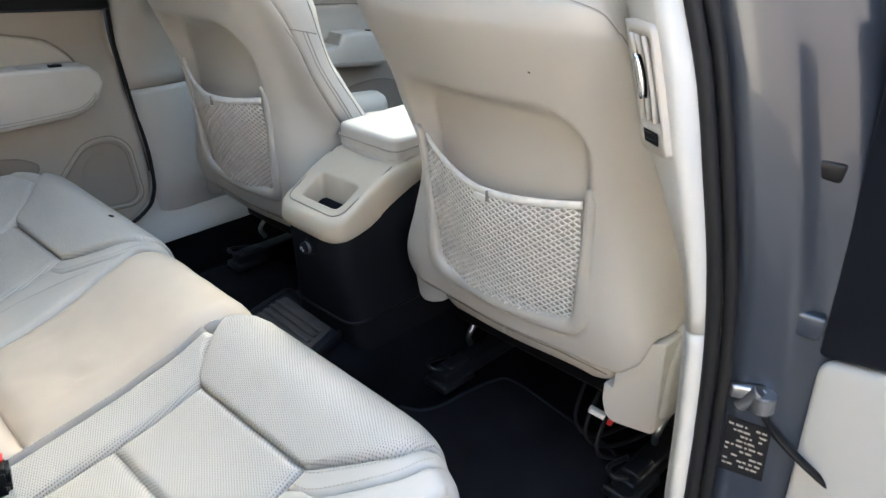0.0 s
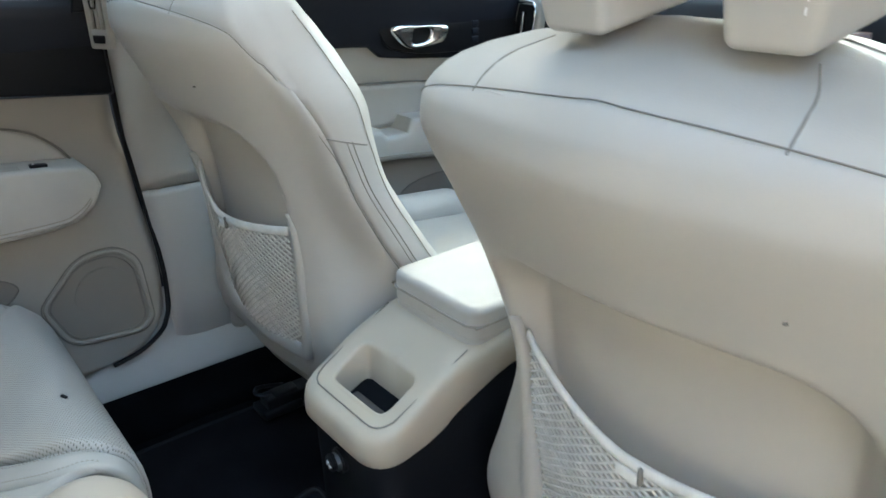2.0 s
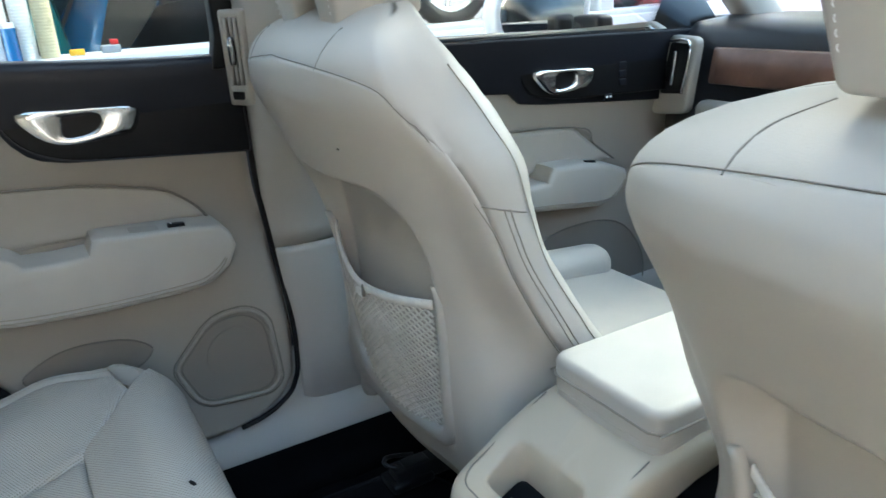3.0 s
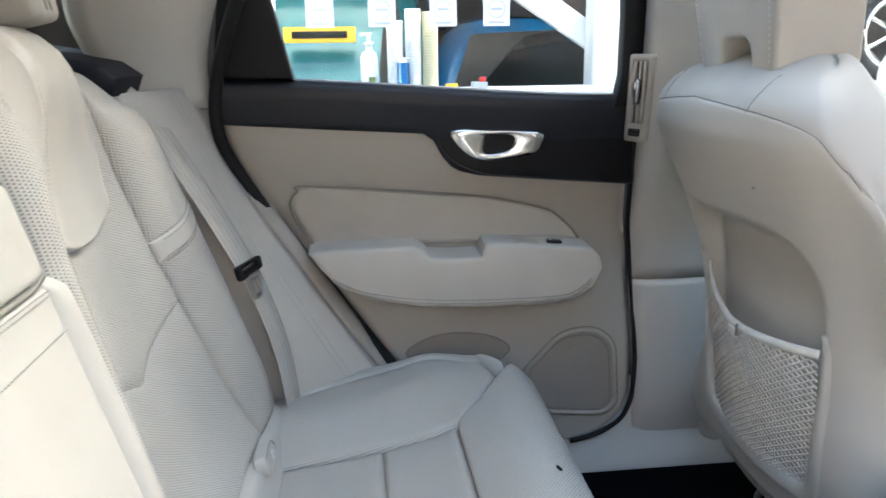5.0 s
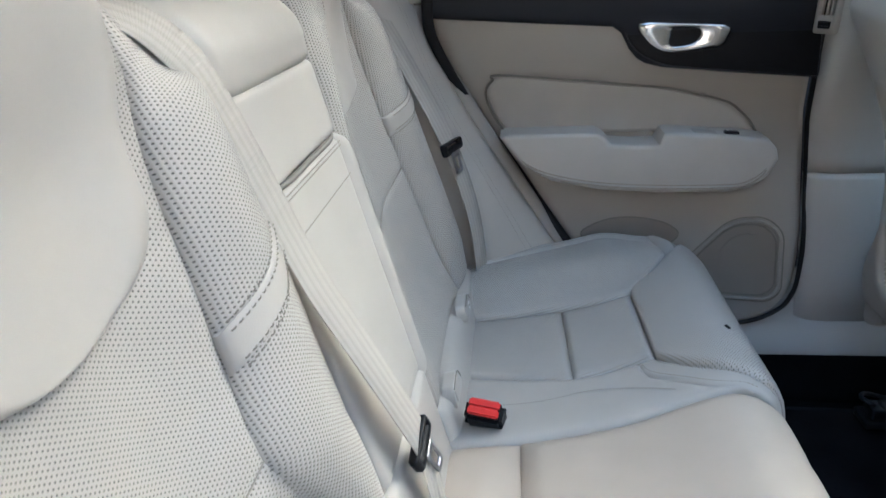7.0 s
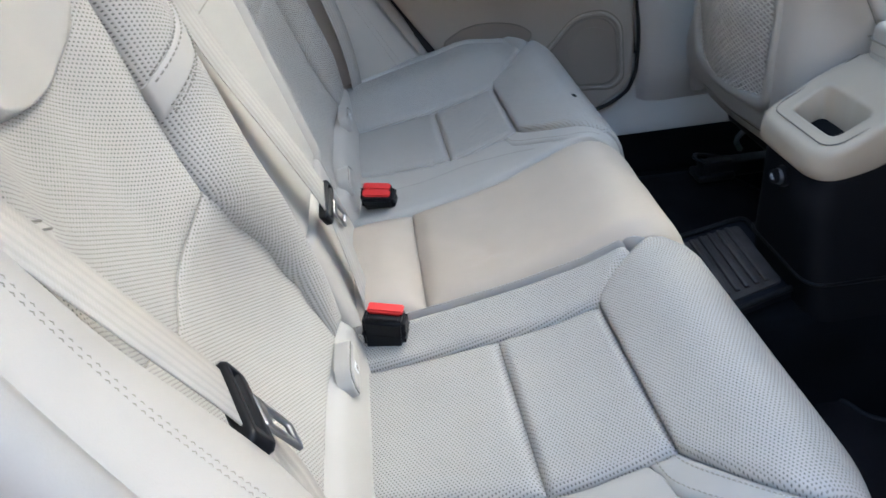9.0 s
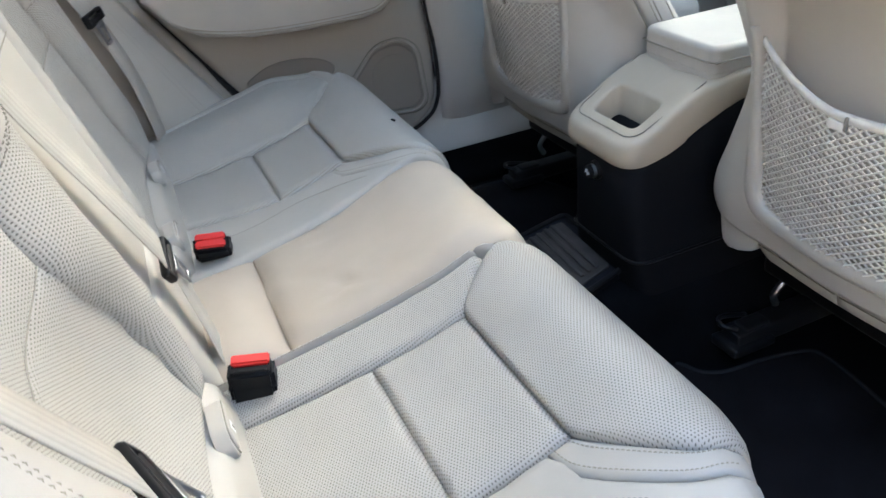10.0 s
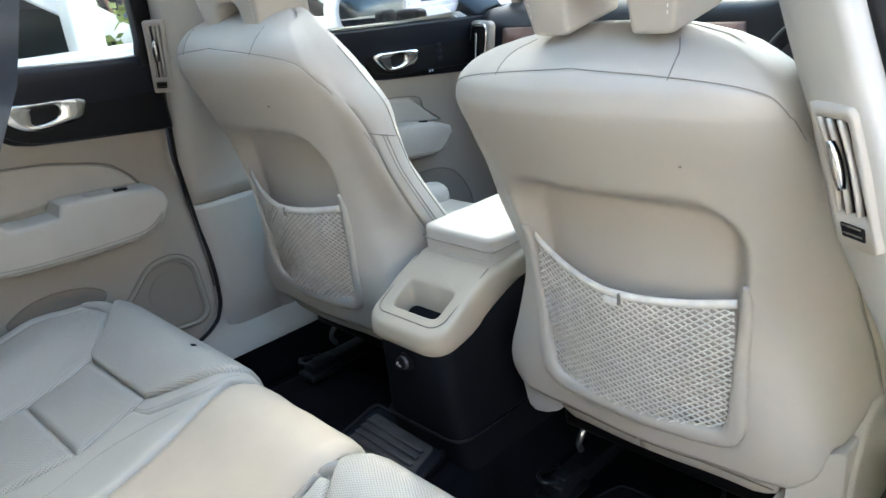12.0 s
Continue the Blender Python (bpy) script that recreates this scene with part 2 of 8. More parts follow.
def panel(name, S, left, right, mat, parent, label="", nu=16, nv=28, puff=0.004, sink=0.0060, r=0.010, skirt=0.02, extra=None, per=6, warp=None):
    """An upholstery piece on the surface S(a, b), between a left and a right edge given as points (a, b) from one end to the other.
    Its rim sinks into the seam; a skirt gives it thickness."""
    Lf, Rf = along(catmull([(*p, 0) for p in left], per)), along(catmull([(*p, 0) for p in right], per))
    us, vs = spaced(nu), spaced(nv)
    vlen = 0.5 * (Lf.length + Rf.length)
    verts, uvs, rows = [], [], []
    e = 0.0015
    ring = [-1] + list(range(nv + 1)) + [nv + 1]
    cols = [-1] + list(range(nu + 1)) + [nu + 1]
    for j in ring:
        v = vs[min(max(j, 0), nv)]
        l, q = Lf(v), Rf(v)
        wid = (q - l).length
        row = []
        for i in cols:
            u = us[min(max(i, 0), nu)]
            c = l.lerp(q, u)
            if warp:
                c.y += warp(u, v)
            du, dv = min(u, 1 - u) * wid, min(v, 1 - v) * vlen
            ed = min(du, dv) if max(du, dv) > 2 * r else du * dv / max(1e-6, math.hypot(du, dv)) * 1.1
            k = 1 - min(1.0, ed / r)
            h = puff - (puff + sink) * k * k * (1.4 - 0.4 * k)
            if i in (-1, nu + 1) or j in (-1, nv + 1):
                h -= skirt
            if extra:
                h += extra(c.x, c.y)
            p0 = S(c.x, c.y)
            nrm = (S(c.x + e, c.y) - p0).cross(S(c.x, c.y + e) - p0)
            if nrm.length < 1e-12:
                nrm = Vector((0, 0, 1))
            row.append(len(verts))
            verts.append(p0 + nrm.normalized() * h * S.flip)
            uvs.append((c.x, c.y))
        rows.append(row)
    faces = [(rows[j][i], rows[j][i + 1], rows[j + 1][i + 1], rows[j + 1][i]) for j in range(len(rows) - 1) for i in range(len(cols) - 1)]
    ob = ob_mesh(name, verts, faces, mat, parent, label, uvs)
    ob.data.set_sharp_from_angle(angle=radians(55))
    return ob


def stitches(name, S, pts, parent, mat=None, gap=0.0050, size=0.0034, lift=0.003, width=0.0007, per=8):
    """A row of small threads that lie along a line of (a, b) points on S."""
    f = along(catmull([(*p, 0) for p in pts], per))
    n = max(2, int(f.length / gap))
    verts, faces = [], []
    e = 0.0015
    for i in range(n):
        c0, c1 = f((i + 0.2) / n), f((i + 0.2 + size / gap) / n)
        p, q = S(c0.x, c0.y), S(c1.x, c1.y)
        nrm = ((S(c0.x + e, c0.y) - p).cross(S(c0.x, c0.y + e) - p)).normalized() * S.flip
        way = (q - p)
        if way.length < 1e-6:
            continue
        side = nrm.cross(way.normalized()) * width
        b = len(verts)
        for base, up in ((p, lift), (p.lerp(q, 0.5), lift + 0.001), (q, lift)):
            verts += [base + nrm * up + side, base + nrm * (up + width), base + nrm * up - side]
        for k in (0, 3):
            faces += [(b + k, b + k + 1, b + k + 4, b + k + 3), (b + k + 1, b + k + 2, b + k + 5, b + k + 4)]
    return ob_mesh(name, verts, faces, mat or M_STITCH, parent)


def tube(name, pts, r, mat, parent=None, label="", n=8, closed=False, per=6, flat=1.0):
    P = catmull(pts, per, closed)
    m = len(P)
    verts, faces = [], []
    up = Vector((0.0, 0.0, 1.0))
    for i, p in enumerate(P):
        a, b = (P[(i - 1) % m], P[(i + 1) % m]) if closed else (P[max(0, i - 1)], P[min(m - 1, i + 1)])
        w = (b - a).normalized()
        s = w.cross(up)
        if s.length < 1e-3:
            s = w.cross(Vector((1, 0, 0)))
        s.normalize()
        t = s.cross(w).normalized()
        for k in range(n):
            g = 2 * math.pi * k / n
            verts.append(p + s * (r * math.cos(g)) + t * (r * flat * math.sin(g)))
    for i in range(m if closed else m - 1):
        j = (i + 1) % m
        for k in range(n):
            faces.append((i * n + k, i * n + (k + 1) % n, j * n + (k + 1) % n, j * n + k))
    if not closed:
        faces += [tuple(range(n)), tuple((m - 1) * n + k for k in range(n))]
    return ob_mesh(name, verts, faces, mat, parent, label)


def slab(name, outline, mat, parent, to3, d0, d1, bevel=0.004, label="", seg=3, hole=None):
    """An outline in two dimensions, pushed from depth d0 to d1; to3(a, b, d) gives the place. The face at d1 is bevelled."""
    bm = bmesh.new()
    vs = [bm.verts.new(to3(a, b, d0)) for a, b in outline]
    f = bm.faces.new(vs)
    ret = bmesh.ops.extrude_face_region(bm, geom=[f])
    top = [g for g in ret["geom"] if isinstance(g, bmesh.types.BMVert)]
    shift = Vector(to3(0, 0, d1)) - Vector(to3(0, 0, d0))
    bmesh.ops.translate(bm, verts=top, vec=shift)
    tops = set(top)
    if bevel > 0:
        ed = [g for g in bm.edges if g.verts[0] in tops and g.verts[1] in tops]
        bmesh.ops.bevel(bm, geom=ed, offset=bevel, segments=seg, profile=0.5, affect="EDGES", clamp_overlap=True)
    return part(name, bm, mat, parent, label, smooth=True, angle=50)


def block(name, size, at, mat, parent=None, label="", bevel=0.006, seg=3, turn=(0, 0, 0), taper=None):
    """Rounded block, centred at a place."""
    bm = bmesh.new()
    bmesh.ops.create_cube(bm, size=1.0)
    bmesh.ops.scale(bm, vec=size, verts=bm.verts)
    if taper:
        for v in bm.verts:
            if v.co.z > 0:
                v.co.x *= taper[0]
                v.co.y *= taper[1]
    if bevel > 0:
        bmesh.ops.bevel(bm, geom=bm.edges[:], offset=bevel, segments=seg, profile=0.5, affect="EDGES", clamp_overlap=True)
    bmesh.ops.transform(bm, matrix=pose(*at, *turn), verts=bm.verts)
    return part(name, bm, mat, parent, label, smooth=True, angle=50)


def disc(name, r, h, at, mat, parent=None, label="", turn=(0, 0, 0), seg=28, bevel=0.0015, r2=None):
    bm = bmesh.new()
    bmesh.ops.create_cone(bm, cap_ends=True, segments=seg, radius1=r, radius2=r if r2 is None else r2, depth=h)
    if bevel > 0:
        bmesh.ops.bevel(bm, geom=[e for e in bm.edges if e.calc_face_angle(0) > 1.0], offset=bevel, segments=2, affect="EDGES")
    bmesh.ops.transform(bm, matrix=pose(*at, *turn), verts=bm.verts)
    return part(name, bm, mat, parent, label, smooth=True, angle=50)


def ruled(name, left, right, mat, parent=None, label="", nu=8, nv=24, thick=0.012, bow=0.0, way=(1, 0, 0), per=6):
    """A sheet with thickness between two lines in space; bow pushes its middle along way."""
    A, B = along(catmull(left, per)), along(catmull(right, per))
    w = Vector(way).normalized()
    verts, faces, uvs = [], [], []
    for layer in (0, 1):
        for j in range(nv + 1):
            for i in range(nu + 1):
                u, v = i / nu, j / nv
                p = A(v).lerp(B(v), u) + w * (bow * 4 * u * (1 - u))
                verts.append(p - w * thick * layer)
                uvs.append((u * 0.1, v * 0.5))
    k = (nu + 1) * (nv + 1)
    for layer in (0, 1):
        for j in range(nv):
            for i in range(nu):
                a = layer * k + j * (nu + 1) + i
                faces.append((a, a + 1, a + nu + 2, a + nu + 1))
    rim = [i for i in range(nu + 1)] + [(j + 1) * (nu + 1) + nu for j in range(nv)] + [nv * (nu + 1) + i for i in range(nu - 1, -1, -1)] + [j * (nu + 1) for j in range(nv - 1, 0, -1)]
    for a, b in zip(rim, rim[1:] + rim[:1]):
        faces.append((a, b, b + k, a + k))
    return ob_mesh(name, verts, faces, mat, parent, label, uvs)


def strap(name, pts, width, mat, parent, face=(0, 1, 0), label="", thick=0.0016, per=8, twist=None):
    """Belt webbing along a line, its flat side turned towards face."""
    P = catmull(pts, per)
    many = isinstance(face, list)
    fv = Vector(face[0] if many else face).normalized()
    verts, faces, uvs = [], [], []
    run = 0.0
    for i, p in enumerate(P):
        a, b = P[max(0, i - 1)], P[min(len(P) - 1, i + 1)]
        w = (b - a).normalized()
        g = fv
        if many:
            k = min(i // per, len(face) - 2)
            g = Vector(face[k]).lerp(Vector(face[k + 1]), i / per - k).normalized()
        if twist:
            g = (Vector(face).lerp(Vector(twist), i / (len(P) - 1))).normalized()
        s = w.cross(g).normalized()
        n = s.cross(w).normalized()
        if i:
            run += (p - P[i - 1]).length
        for q, h in ((-1, 0), (-0.97, 1), (0.97, 1), (1, 0), (0.97, -1), (-0.97, -1)):
            verts.append(p + s * (q * width / 2) + n * (h * thick / 2))
            uvs.append((q * width / 2, run))
    for i in range(len(P) - 1):
        for k in range(6):
            faces.append((i * 6 + k, i * 6 + (k + 1) % 6, (i + 1) * 6 + (k + 1) % 6, (i + 1) * 6 + k))
    return ob_mesh(name, verts, faces, mat, parent, label, uvs)


def rounded(pts, r, n=5):
    """A polygon with its corners rounded; r one radius or one per corner."""
    out = []
    m = len(pts)
    for i, p in enumerate(pts):
        p, a, b = Vector(p), Vector(pts[i - 1]), Vector(pts[(i + 1) % m])
        k = r[i] if isinstance(r, (list, tuple)) else r
        da, db = (a - p), (b - p)
        k = min(k, da.length * 0.48, db.length * 0.48)
        p0, p1 = p + da.normalized() * k, p + db.normalized() * k
        if k < 1e-5:
            out.append((p.x, p.y))
            continue
        for t in range(n + 1):
            t /= n
            q = p0 * (1 - t) ** 2 + p * 2 * t * (1 - t) + p1 * t * t
            out.append((q.x, q.y))
    return out


def side_x(a, b, d):
    return (d, a, b)


def top_z(a, b, d):
    return (a, b, d)

# ---- structure: floor, tunnel, sills, pillars, roof ----
def flat_grid(name, x0, x1, y0, y1, zf, mat, nx=30, ny=30, label="", kind="structure", thick=0.02):
    verts, faces = [], []
    for j in range(ny + 1):
        for i in range(nx + 1):
            x, y = x0 + (x1 - x0) * i / nx, y0 + (y1 - y0) * j / ny
            verts.append((x, y, zf(x, y)))
    k = len(verts)
    verts += [(x, y, z - thick) for x, y, z in verts]
    for j in range(ny):
        for i in range(nx):
            a = j * (nx + 1) + i
            faces.append((a, a + 1, a + nx + 2, a + nx + 1))
            faces.append((a + k, a + nx + 1 + k, a + nx + 2 + k, a + 1 + k))
    rim = [i for i in range(nx + 1)] + [(j + 1) * (nx + 1) + nx for j in range(ny)] + [ny * (nx + 1) + i for i in range(nx - 1, -1, -1)] + [j * (nx + 1) for j in range(ny - 1, 0, -1)]
    for a, b in zip(rim, rim[1:] + rim[:1]):
        faces.append((a, b, b + k, a + k))
    ob = ob_mesh(name, verts, faces, mat)
    return tagged(ob, label, "floor", kind=kind)


def floor_height(x, y):
    hump = 0.150 * (1 - smooth(0.105, 0.145, abs(x - 0.005)))
    return hump * (1 - 0.10 * smooth(-0.15, -0.35, y)) + 0.004 * noise.noise((x * 9, y * 9, 0)) + 0.10 * smooth(0.45, 0.85, y)


flat_grid("floor", -0.74, 0.74, -0.62, 1.25, floor_height, M_CARPET, 90, 70, "black carpeted car floor with a centre tunnel")


def loft_ring(name, rings, mat, parent=None, label="", cap=True, closed=True):
    """A skin over rings of equal count."""
    n = len(rings[0])
    verts = [p for r in rings for p in r]
    faces = []
    for j in range(len(rings) - 1):
        for i in range(n if closed else n - 1):
            a, b = j * n + i, j * n + (i + 1) % n
            faces.append((a, b, b + n, a + n))
    if cap:
        faces += [tuple(range(n)), tuple((len(rings) - 1) * n + i for i in range(n))]
    return ob_mesh(name, verts, faces, mat, parent, label)


PIL_X = {
    -1: line([(0.06, 0.746), (0.20, 0.752), (0.35, 0.757), (0.475, 0.756), (0.60, 0.737), (0.70, 0.702), (0.76, 0.676), (0.87, 0.644), (1.0, 0.615), (1.32, 0.55)]),
    1: line([(0.06, 0.735), (0.325, 0.732), (0.475, 0.726), (0.57, 0.715), (0.656, 0.700), (0.735, 0.684), (0.808, 0.660), (0.90, 0.632), (1.0, 0.60), (1.32, 0.53)]),
}
PIL_R = {
    -1: line([(0.06, 0.052), (0.20, 0.057), (0.475, 0.038), (0.66, 0.019), (0.80, 0.008), (1.0, -0.006), (1.32, -0.046)]),
    1: line([(0.06, 0.02), (0.475, 0.012), (0.66, 0.0), (0.80, -0.006), (1.0, -0.02), (1.32, -0.06)]),
}


def pillar_trim(sign, z0, z1, name, label, reach=0.0):
    rings = []
    n = 26
    for j in range(n + 1):
        z = z0 + (z1 - z0) * j / n
        xs, ys = PIL_X[sign](z), PIL_R[sign](z)
        ext = reach * (1 - smooth(0.60, 0.80, z))
        r = 1.0 if sign > 0 else 0.25
        k = 0.10 + 0.35 * smooth(0.09, 0.24, z) + 0.55 * smooth(0.50, 0.70, z)
        sec = [(xs + 0.004, ys + 0.012), (xs, ys), (xs - 0.003, ys - 0.016 * k * r), (xs - 0.010, ys - 0.024 * k * r), (xs - 0.018, ys - 0.023 * k * r), (xs - 0.034 * k, ys - 0.014 * k * r), (xs - 0.058 * k, ys + 0.0), (xs - 0.076 * k, ys + 0.022), (xs - 0.086 * k, ys + 0.06), (xs - 0.08 * k, ys + 0.13 + ext), (xs - 0.01, ys + 0.16 + ext), (xs + 0.004, ys + 0.16 + ext)]
        rings.append([(sign * x, y, z) for x, y in sec])
    ob = loft_ring(name, rings, M_PILLAR)
    return tagged(ob, label, "pillar trim", kind="structure")


for sign in (-1, 1):
    pillar_trim(sign, 0.100 if sign < 0 else 0.088, 0.473, "trim", "pale grey lower door pillar trim above the sill", 0.16 if sign < 0 else 0.0)
    pillar_trim(sign, 0.476, 1.32, "trim", "pale grey upper door pillar trim with an air vent", 0.16 if sign < 0 else 0.0)


def pillar_vent(sign):
    """Slim upright air vent set into the pillar trim."""
    z0, z1 = (0.770, 0.878) if sign < 0 else (0.694, 0.780)
    zc = 0.5 * (z0 + z1)
    v = thing("air_vent", "slim upright pillar air vent with pale slats and a chrome slider", "air vent", (sign * 0.63, 0.02, zc), group="pillar vents")

    def at(a, b, d):
        z = zc + b * 0.92
        xs, ys = PIL_X[sign](z), PIL_R[sign](z)
        # across the slanting face: a > 0 runs towards the door opening
        a, d = a * 0.80 - (0.006 if sign > 0 else 0.0), d * 0.75
        x, y = xs - 0.036 + a * 0.86, ys - 0.016 - a * 0.45
        return (sign * (x - d * 0.46), y - d * 0.89, z)

    h = (z1 - z0) / 2
    outer = rounded([(-0.028, -h - 0.034), (0.028, -h - 0.034), (0.030, h + 0.012), (-0.030, h + 0.012)], 0.008)
    inner = rounded([(-0.020, -h), (0.020, -h), (0.021, h), (-0.021, h)], 0.004)
    verts, faces = [], []
    n = len(outer)
    for (a, b), d in [(p, -0.012) for p in outer] + [(p, 0.005) for p in outer] + [(p, 0.006) for p in inner] + [(p, -0.002) for p in inner]:
        verts.append(at(a, b, d))
    for k in range(3):
        for i in range(n):
            faces.append((k * n + i, k * n + (i + 1) % n, (k + 1) * n + (i + 1) % n, (k + 1) * n + i))
    put(ob_mesh("bezel", verts, faces, M_SHELL), v)
    bverts = [at(a, b, 0.001) for a, b in inner]
    put(ob_mesh("duct", bverts, [tuple(range(n))], M_BLACK), v)
    for a in (-0.015, -0.003, 0.012):
        rings = []
        for k in range(9):
            b = -h + 2 * h * k / 8
            rings.append([at(a - 0.0017, b, 0.002), at(a - 0.0017, b, 0.010), at(a + 0.0017, b, 0.011), at(a + 0.0017, b, 0.002)])
        put(loft_ring("slat", rings, M_SHELL), v)
    rings = []
    for k in range(9):
        b = -0.020 + 0.044 * k / 8
        s = 0.0065 * math.sqrt(max(0.05, 1 - ((k - 4) / 4.4) ** 2))
        rings.append([at(-0.003 - s, b, 0.009), at(-0.003 - s * 0.8, b, 0.017), at(-0.003 + s * 0.8, b, 0.018), at(-0.003 + s, b, 0.009)])
    put(loft_ring("slider", rings, M_CHROME, label="chrome slider"), v)
    btn = [at(a, b, 0.0075) for a, b in rounded([(-0.016, -h - 0.024), (0.016, -h - 0.024), (0.017, -h - 0.010), (-0.017, -h - 0.010)], 0.003)]
    put(ob_mesh("wheel", btn, [tuple(range(len(btn)))], M_BLACK, label="black thumb wheel"), v)
    for b in (-0.013, -0.020):
        put(ob_mesh("rib", [at(-0.013, -h + b, 0.0095), at(0.013, -h + b, 0.0095), at(0.013, -h + b + 0.0018, 0.0095), at(-0.013, -h + b + 0.0018, 0.0095)], [(0, 1, 2, 3)], M_CHROME), v)


pillar_vent(-1)
pillar_vent(1)

# sills along both doors
for sign in (-1, 1):
    if sign < 0:
        prof = [(0.699, 0.0), (0.702, 0.082), (0.706, 0.100), (0.714, 0.116), (0.724, 0.134), (0.734, 0.158), (0.744, 0.195), (0.80, 0.197), (0.82, 0.10), (0.82, -0.02), (0.699, -0.02)]
    else:
        prof = [(0.702, 0.0), (0.706, 0.068), (0.716, 0.090), (0.738, 0.102), (0.80, 0.105), (0.82, 0.09), (0.82, -0.02), (0.702, -0.02)]
    rings = [[(sign * x, y, z) for x, z in prof] for y in (-0.40, -0.2, 0.06, 0.3, 0.7, 1.2)]
    tagged(loft_ring("trim", rings, M_PILLAR), "pale plastic door sill trim above the carpet", "sill trim", kind="structure")
prof = [(0.655, 0.0), (0.685, 0.02), (0.694, 0.05), (0.6965, 0.084), (0.700, 0.087), (0.703, 0.080), (0.703, 0.0)]
rings = [[(-x, y, z) for x, z in prof] for y in (-0.34, -0.2, 0.06, 0.3, 0.7, 1.2)]
tagged(block("trim", (0.016, 0.26, 0.16), (-0.752, -0.06, 0.185), M_PILLAR, bevel=0.006), "pale sill panel behind the door corner", "sill trim", kind="structure")
tagged(loft_ring("trim", rings, M_CARPET), "black carpet climbing the far door sill", "carpet edge", kind="structure")

# roof and its lining, body sides, rear end: close the cabin
def roof_z(u, v):
    return 1.30 - 0.05 * u * u - 0.16 * (2 * abs(v - 0.52)) ** 2.4


def curved_roof():
    """Lining with a long glazed opening, unseen and placed to balance cabin light."""
    verts, faces = [], []
    nx, ny = 24, 36
    for layer in (0, 0.05):
        for j in range(ny + 1):
            for i in range(nx + 1):
                u, v = 2 * i / nx - 1, j / ny
                verts.append((u * 0.60, -1.75 + 2.45 * v, roof_z(u, v) + layer))
    k = (nx + 1) * (ny + 1)
    J0, J1 = 17, 30
    keep = lambda i, j: not (1 <= i < 23 and J0 <= j < J1)
    for layer in (0, 1):
        for j in range(ny):
            for i in range(nx):
                if keep(i, j):
                    a = layer * k + j * (nx + 1) + i
                    faces.append((a, a + 1, a + nx + 2, a + nx + 1))
    ring = [J0 * (nx + 1) + i for i in range(1, 24)] + [j * (nx + 1) + 23 for j in range(J0 + 1, J1 + 1)] + [J1 * (nx + 1) + i for i in range(22, 0, -1)] + [j * (nx + 1) + 1 for j in range(J1 - 1, J0, -1)]
    for a, b in zip(ring, ring[1:] + ring[:1]):
        faces.append((a, b, b + k, a + k))
    tagged(ob_mesh("ceiling", verts, faces, M_PILLAR), "pale woven headlining round a roof window", "ceiling", kind="structure")
    pv = []
    for v in (J0 / 36, 0.5 * (J0 + J1) / 36, J1 / 36):
        for u in (-0.917, 0, 0.917):
            pv.append((u * 0.6, -1.75 + 2.45 * v, roof_z(u, v) + 0.03))
    ob = ob_mesh("window_roof", pv, [(r * 3 + c, r * 3 + c + 1, r * 3 + c + 4, r * 3 + c + 3) for r in (0, 1) for c in (0, 1)], M_ROOFGLASS)
    tagged(ob, "unseen panoramic roof glass, tinted to balance the cabin light", "window", kind="structure")


curved_roof()


def bar(name, pts, w, h, mat, label, category="pillar"):
    """A sturdy beam through points, w across and h deep."""
    P = catmull(pts, 6)
    rings = []
    for i, p in enumerate(P):
        a, b = P[max(0, i - 1)], P[min(len(P) - 1, i + 1)]
        t = (b - a).normalized()
        s = t.cross(Vector((1, 0, 0)))
        s = s.normalized() if s.length > 0.05 else Vector((0, 0, 1))
        x = Vector((1, 0, 0))
        rings.append([p + x * dx * w / 2 + s * dz * h / 2 for dx, dz in ((-1, -0.7), (-0.7, -1), (0.7, -1), (1, -0.7), (1, 0.7), (0.7, 1), (-0.7, 1), (-1, 0.7))])
    return tagged(loft_ring(name, rings, mat), label, category, kind="structure")


for sign in (-1, 1):
    bar("trim", [(sign * 0.70, 1.30, 0.76), (sign * 0.66, 1.00, 0.98), (sign * 0.585, 0.60, 1.19), (sign * 0.56, 0.45, 1.25)], 0.06, 0.09, M_PILLAR, "pale windscreen pillar trim")
    bar("trim", [(sign * 0.56, 0.6, 1.21), (sign * 0.555, 0.0, 1.27), (sign * 0.555, -0.8, 1.25), (sign * 0.57, -1.5, 1.12)], 0.07, 0.08, M_PILLAR, "pale roof edge trim")

for sign in (-1, 1):
    spans = ((-2.0, 1.9),) if sign < 0 else ((-2.0, -0.80), (0.16, 1.9))
    for a, c in spans:
        tagged(block("wall", (0.03, c - a, 0.95), (sign * 0.845, (a + c) / 2, 0.27), M_PAINT, bevel=0.008), "dark grey-blue painted outer body side", "body panel", kind="structure")
tagged(block("wall", (1.66, 3.9, 0.04), (0, -0.05, -0.14), M_BLACK, bevel=0.01), "black underbody pan", "underbody", kind="structure")
tagged(block("wall", (1.62, 0.06, 0.90), (0, 1.66, 0.30), M_BLACK, bevel=0.01), "black bulkhead behind the dashboard", "bulkhead", kind="structure")

